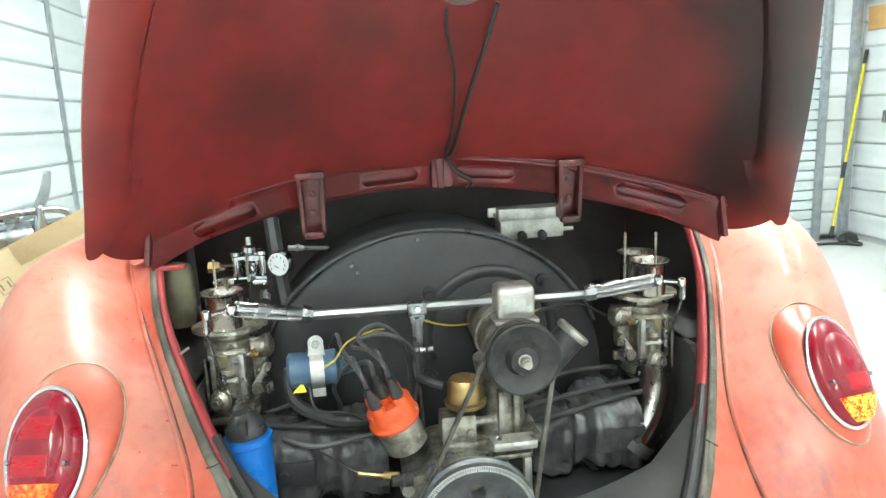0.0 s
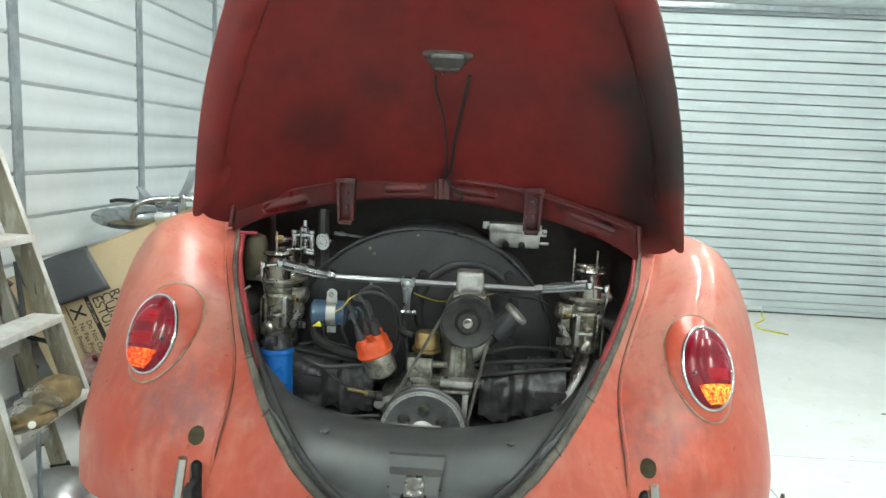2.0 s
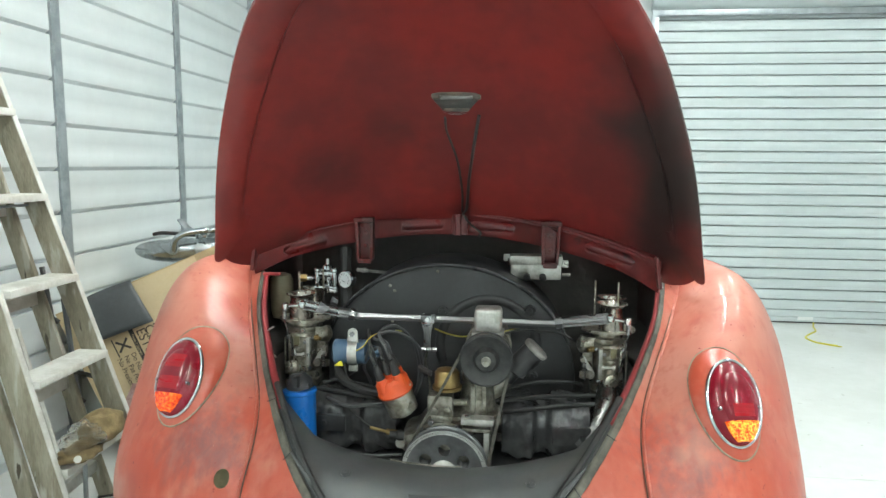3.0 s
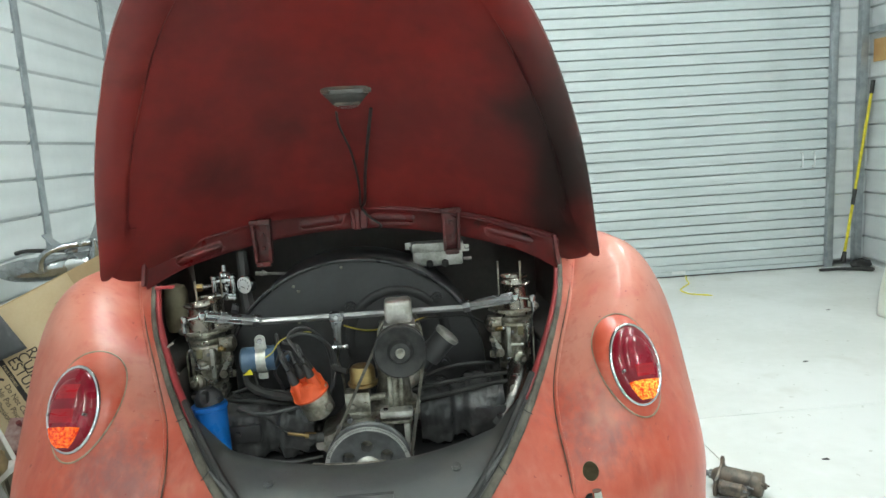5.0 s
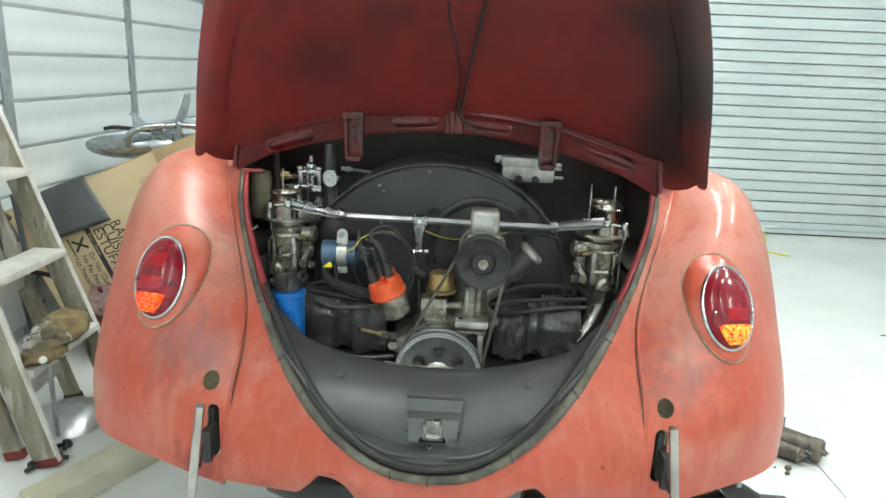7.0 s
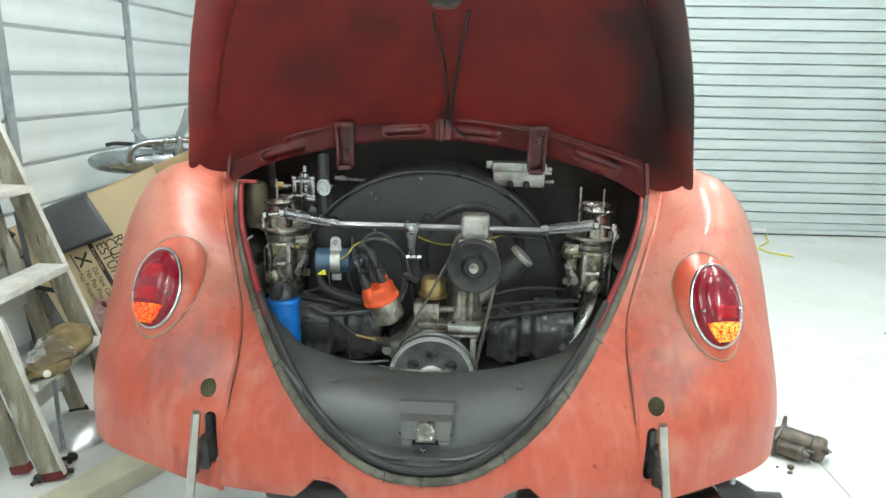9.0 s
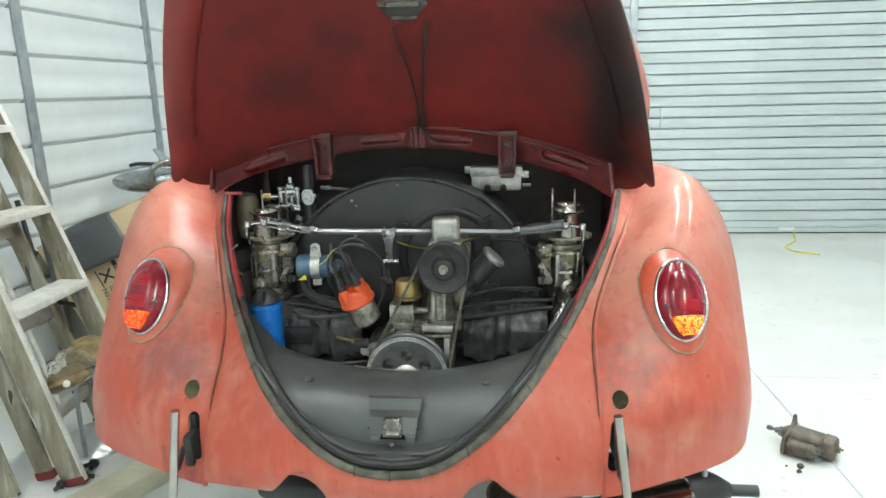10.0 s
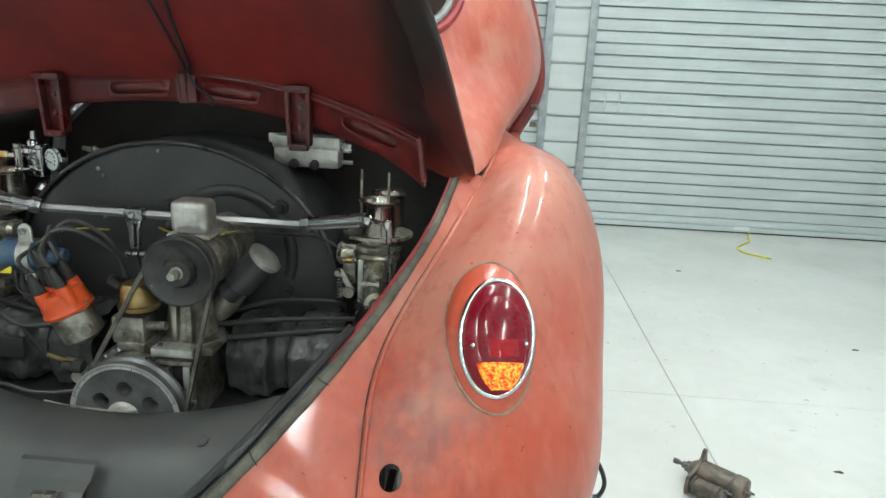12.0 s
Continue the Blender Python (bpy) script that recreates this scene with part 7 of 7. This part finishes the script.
part("cover", lathe([(0, 0.098), (0.008, 0.122), (0.024, 0.126), (0.040, 0.112), (0.050, 0.06), (0.052, 0.01)], (-1.475, 3.245, 0.275), (0.08, -0.42, 0.90), 30), RED_CAST, case, "domed dark red cover")
part("cover_lug", box((-1.465, 3.135, 0.345), (0.012, 0.02, 0.065), 0.004), PINK_METAL, case)
for k in range(6):
    part("gallery", box((-1.60 + 0.040 * k, 3.078, 0.150 + 0.018 * (k % 3)), (0.016, 0.030, 0.050), 0.005, pose(0, 0, 0, 0, 25 - 13 * k, 0)), RED_CAST, case)
# Discs on the face; the dark ones paint shaded bores.
for k in range(7):
    part("bore", lathe([(0, 0.010 + 0.006 * (k % 3)), (0.006, 0.008 + 0.006 * (k % 3))], (-1.585 + 0.028 * k, 3.094, 0.06 + 0.04 * (k * 3 % 5)), (0, -1, 0), 14), HOLE_DARK if k % 2 else PINK_METAL, case)

# ---- things on the right ----
motor = thing("starter_motor", (1.32, 2.52, 0), "oily dark starter motor lying on the white floor", "starter motor")
MD = Vector((0.756, -0.654, 0.0)).normalized()
MS = Vector((-0.654, -0.756, 0.0))
M0 = Vector((1.262, 2.652, 0.046))
MR = Matrix((MS, MD, (0, 0, 1))).transposed().to_4x4()
part("motor_body", lathe([(0, 0.030), (0.004, 0.040), (0.012, 0.0435), (0.016, 0.042), (0.112, 0.042), (0.115, 0.0405), (0.119, 0.0405), (0.122, 0.0445), (0.150, 0.0445), (0.158, 0.040), (0.161, 0.020), (0.166, 0.012), (0.172, 0.011), (0.174, 0.006)], M0, MD, 32), STARTER, motor, "grimy cylindrical motor")
S0 = M0 + MS * 0.066 + MD * 0.016 - Vector((0, 0, 0.010))
sol = part("solenoid", lathe([(0, 0.018), (0.003, 0.027), (0.012, 0.030), (0.016, 0.0265), (0.074, 0.0265), (0.077, 0.0285), (0.086, 0.0285), (0.090, 0.022), (0.104, 0.017), (0.108, 0.008)], S0, MD, 24), STARTER, motor, "grimy brown solenoid")
part("nose", joined(prism([(-0.036, -0.036), (0.0, -0.044), (0.040, -0.044), (0.092, -0.040), (0.098, -0.010), (0.086, 0.020), (0.046, 0.026), (0.020, 0.040), (-0.002, 0.050), (-0.010, 0.074), (-0.022, 0.076), (-0.030, 0.050), (-0.044, 0.012)], 0.012, Matrix.Translation(M0 + MD * 0.004) @ MR, 0.003),
                    lathe([(0, 0.034), (0.010, 0.030), (0.022, 0.020), (0.024, 0.016)], M0, -MD, 20)), STARTER, motor, "cast mounting flange with an upright ear")
part("pinion", joined(lathe([(0, 0.010), (0.0, 0.015), (0.012, 0.015), (0.012, 0.009), (0.018, 0.009), (0.018, 0.012), (0.024, 0.012), (0.024, 0.006), (0.040, 0.006), (0.040, 0.009), (0.056, 0.009), (0.057, 0.003)], M0 - MD * 0.022, -MD, 14),
                      *[box((0, 0, 0), (0.003, 0.012, 0.005), 0.0008, Matrix.Translation(M0 - MD * 0.028 + (MS * math.cos(a) + Vector((0, 0, 1)) * math.sin(a)) * 0.0155) @ MR) for a in np.linspace(0, 2 * math.pi, 10)[:-1]]), PULLEY_GREY, motor, "toothed pinion on its shaft")
for k, (ds, dz) in enumerate(((-0.012, 0.012), (0.012, 0.010), (0.002, -0.012), (-0.004, 0.020))):
    part("terminal", lathe([(0, 0.008), (0.008, 0.008), (0.008, 0.0045), (0.022, 0.0045)], S0 + MD * (0.088 + 0.004 * k) + MS * ds + Vector((0, 0, dz)), MD, 6), PULLEY_GREY, motor)
for a in (0.6, 3.5):
    part("through_bolt", lathe([(0, 0.007), (0.008, 0.007), (0.009, 0.004), (0.020, 0.004)], M0 + MD * 0.156 + (MS * math.cos(a) + Vector((0, 0, 1)) * math.sin(a)) * 0.030, MD, 6), STARTER, motor)
for k, (x, y) in enumerate(((1.243, 2.496), (1.225, 2.462), (1.196, 2.495))):
    tagged(part("grime", lump((x, y, 0.006), (0.013 - 0.004 * k, 0.011 - 0.004 * k, 0.010 - 0.003 * k), 3.0 + k, 0.4, (10, 6)), STARTER), "small dark clump of grease on the floor", "grime", "grease clumps")
for k, (x, y) in enumerate(((1.78, 2.78), (1.85, 5.1), (3.2, 4.9), (2.4, 3.9))):
    tagged(part("scrap", lump((x, y, 0.002), (0.018, 0.006, 0.003), 13.0 + k, 0.5, (10, 6)), RUBBER), "small dark scrap lying on the floor", "scrap", "floor scraps")

# dirt fallen on the floor under the apron
rd = random.Random(8)
flecks = []
for k in range(90):
    x, y, r = rd.gauss(-0.16, 0.14), rd.gauss(1.92, 0.12), rd.uniform(0.002, 0.006)
    flecks.append(lump((x, y, r * 0.4), (r, r * rd.uniform(0.5, 1.0), r * 0.6), rd.uniform(0, 50), 0.4, (6, 4)))
verts, faces = [], []
for me in flecks:
    n0 = len(verts)
    verts += [tuple(v.co) for v in me.vertices]
    faces += [tuple(n0 + i for i in p.vertices) for p in me.polygons]
tagged(part("floor_dirt", mesh_of("floor_dirt", verts, faces), STARTER), "dark flecks of dirt fallen on the white floor", "dirt", kind="stuff")

# cord and label at the door's foot
tagged(part("door_label", box((2.69, BACK + 0.015, 0.045), (0.13, 0.006, 0.030), 0.002), WHITE_PAINT), "white label strip on the roller door", "label")
tagged(part("yellow_cord", joined(tube([(2.74, 6.30, 0.02), (2.70, 6.20, 0.005), (2.66, 6.06, 0.005), (2.58, 5.96, 0.005), (2.49, 5.84, 0.005), (2.478, 5.76, 0.005), (2.50, 5.67, 0.005), (2.55, 5.63, 0.005), (2.62, 5.59, 0.005)], 0.0065, 6, 6), tube([(2.52, 5.66, 0.006), (2.57, 5.60, 0.006), (2.64, 5.56, 0.006)], 0.0055, 6, 5)), YELLOW), "bright yellow cord lying on the floor", "cord")

# broom leaning in the corner
broom = thing("broom", (4.25, 6.1, 0), "yellow-handled broom leaning in the corner", "broom")
b0, b1 = Vector((4.20, 6.17, 0.17)), Vector((4.46, 6.25, 1.60))
part("pole", tube([b0, b1], 0.013, 12, 2), YELLOW, broom, "yellow pole")
part("grip", tube([b1, b1 + (b1 - b0).normalized() * 0.12], 0.017, 12, 2), RUBBER, broom, "black grip")
part("joint", tube([b0.lerp(b1, 0.30), b0.lerp(b1, 0.40)], 0.017, 12, 2), RUBBER, broom)
part("socket", tube([b0, (4.185, 6.165, 0.07)], [0.016, 0.024], 12, 3), RUBBER, broom)
part("head", tube([(3.93, 6.12, 0.022), (4.12, 6.11, 0.022), (4.25, 6.05, 0.022), (4.33, 5.98, 0.022), (4.37, 6.04, 0.022), (4.34, 6.14, 0.022)], 0.014, 10, 5), RUBBER, broom, "black wire head frame")
tagged(part("pump", lump((4.38, 6.20, 0.035), (0.10, 0.05, 0.045), 4.0, 0.3), RUBBER), "black rag heap in the corner", "rag")

# ivory plastic shell standing on the floor
rows = []
for i in range(15):
    t = i / 14
    row = []
    for j in range(28):
        a = 2 * math.pi * j / 28
        w = 0.62 * (1 - 0.18 * t**2) * (abs(math.cos(a)) ** 0.5) * math.copysign(1, math.cos(a))
        d = 0.26 * (1 - 0.25 * t**2) * (abs(math.sin(a)) ** 0.5) * math.copysign(1, math.sin(a))
        z = 0.52 * (1 - (1 - t) ** 1.0) if t < 0.85 else 0.52 * (0.85 + 0.15 * math.sin((t - 0.85) / 0.15 * math.pi / 2))
        k = 1 if t < 0.8 else math.sqrt(max(0.0, 1 - ((t - 0.8) / 0.2) ** 2 * 0.9))
        row.append(pose(4.02, 4.74, 0, 0, 0, 24) @ Vector((w * k, d * k + 0.05 * (1 - t) * (w > 0), z)))
    rows.append(row)
shell_me = carved(grid("ivory_shell", rows, close_u=True), [], 0.006, 0)
tagged(part("plastic_shell", shell_me, IVORY), "large ivory moulded plastic shell on the floor", "plastic shell")

# side door, plywood square and conduit on the right wall
sd = tagged(thing("door_1", (RIGHT, 5.1, 0)), "closed white side door with round knob", "door", kind="structure")
part("leaf", box((RIGHT - 0.03, 5.13, 1.03), (0.045, 0.92, 2.06), 0.004), WHITE_PAINT, sd)
for y in (4.64, 5.62):
    part("jamb", box((RIGHT - 0.035, y, 1.06), (0.075, 0.06, 2.12), 0.004), GALV, sd)
part("head_jamb", box((RIGHT - 0.035, 5.13, 2.15), (0.075, 1.04, 0.06), 0.004), GALV, sd)
part("knob", lathe([(0, 0.012), (0.03, 0.012), (0.035, 0.028), (0.06, 0.028), (0.068, 0.016)], (RIGHT - 0.055, 5.52, 1.03), (-1, 0, 0), 18), BRIGHT, sd, "round metal knob")
tagged(part("wall_rail", box((RIGHT - 0.04, 6.02, 2.16), (0.05, 0.60, 0.05), 0.004), GALV), "galvanised horizontal rail on the wall", "rail", kind="structure")
tagged(part("plywood_square", box((RIGHT - 0.01, 6.14, 1.98), (0.018, 0.26, 0.20), 0.003), PLY), "small plywood square fixed to the wall", "plywood")
tagged(part("conduit", joined(tube([(RIGHT - 0.03, 5.84, 2.3), (RIGHT - 0.03, 5.86, 1.7), (RIGHT - 0.03, 5.90, 1.18)], 0.010, 8, 4)), GALV), "thin grey conduit running down the wall", "conduit")
box_ob = thing("switch_box", (RIGHT, 5.95, 1.13), "small grey metal socket box on the wall", "socket box")
part("box_body", box((RIGHT - 0.03, 5.93, 1.14), (0.06, 0.09, 0.11), 0.006), GALV, box_ob)
part("cover", box((RIGHT - 0.064, 5.93, 1.14), (0.006, 0.075, 0.095), 0.004), BRIGHT, box_ob)
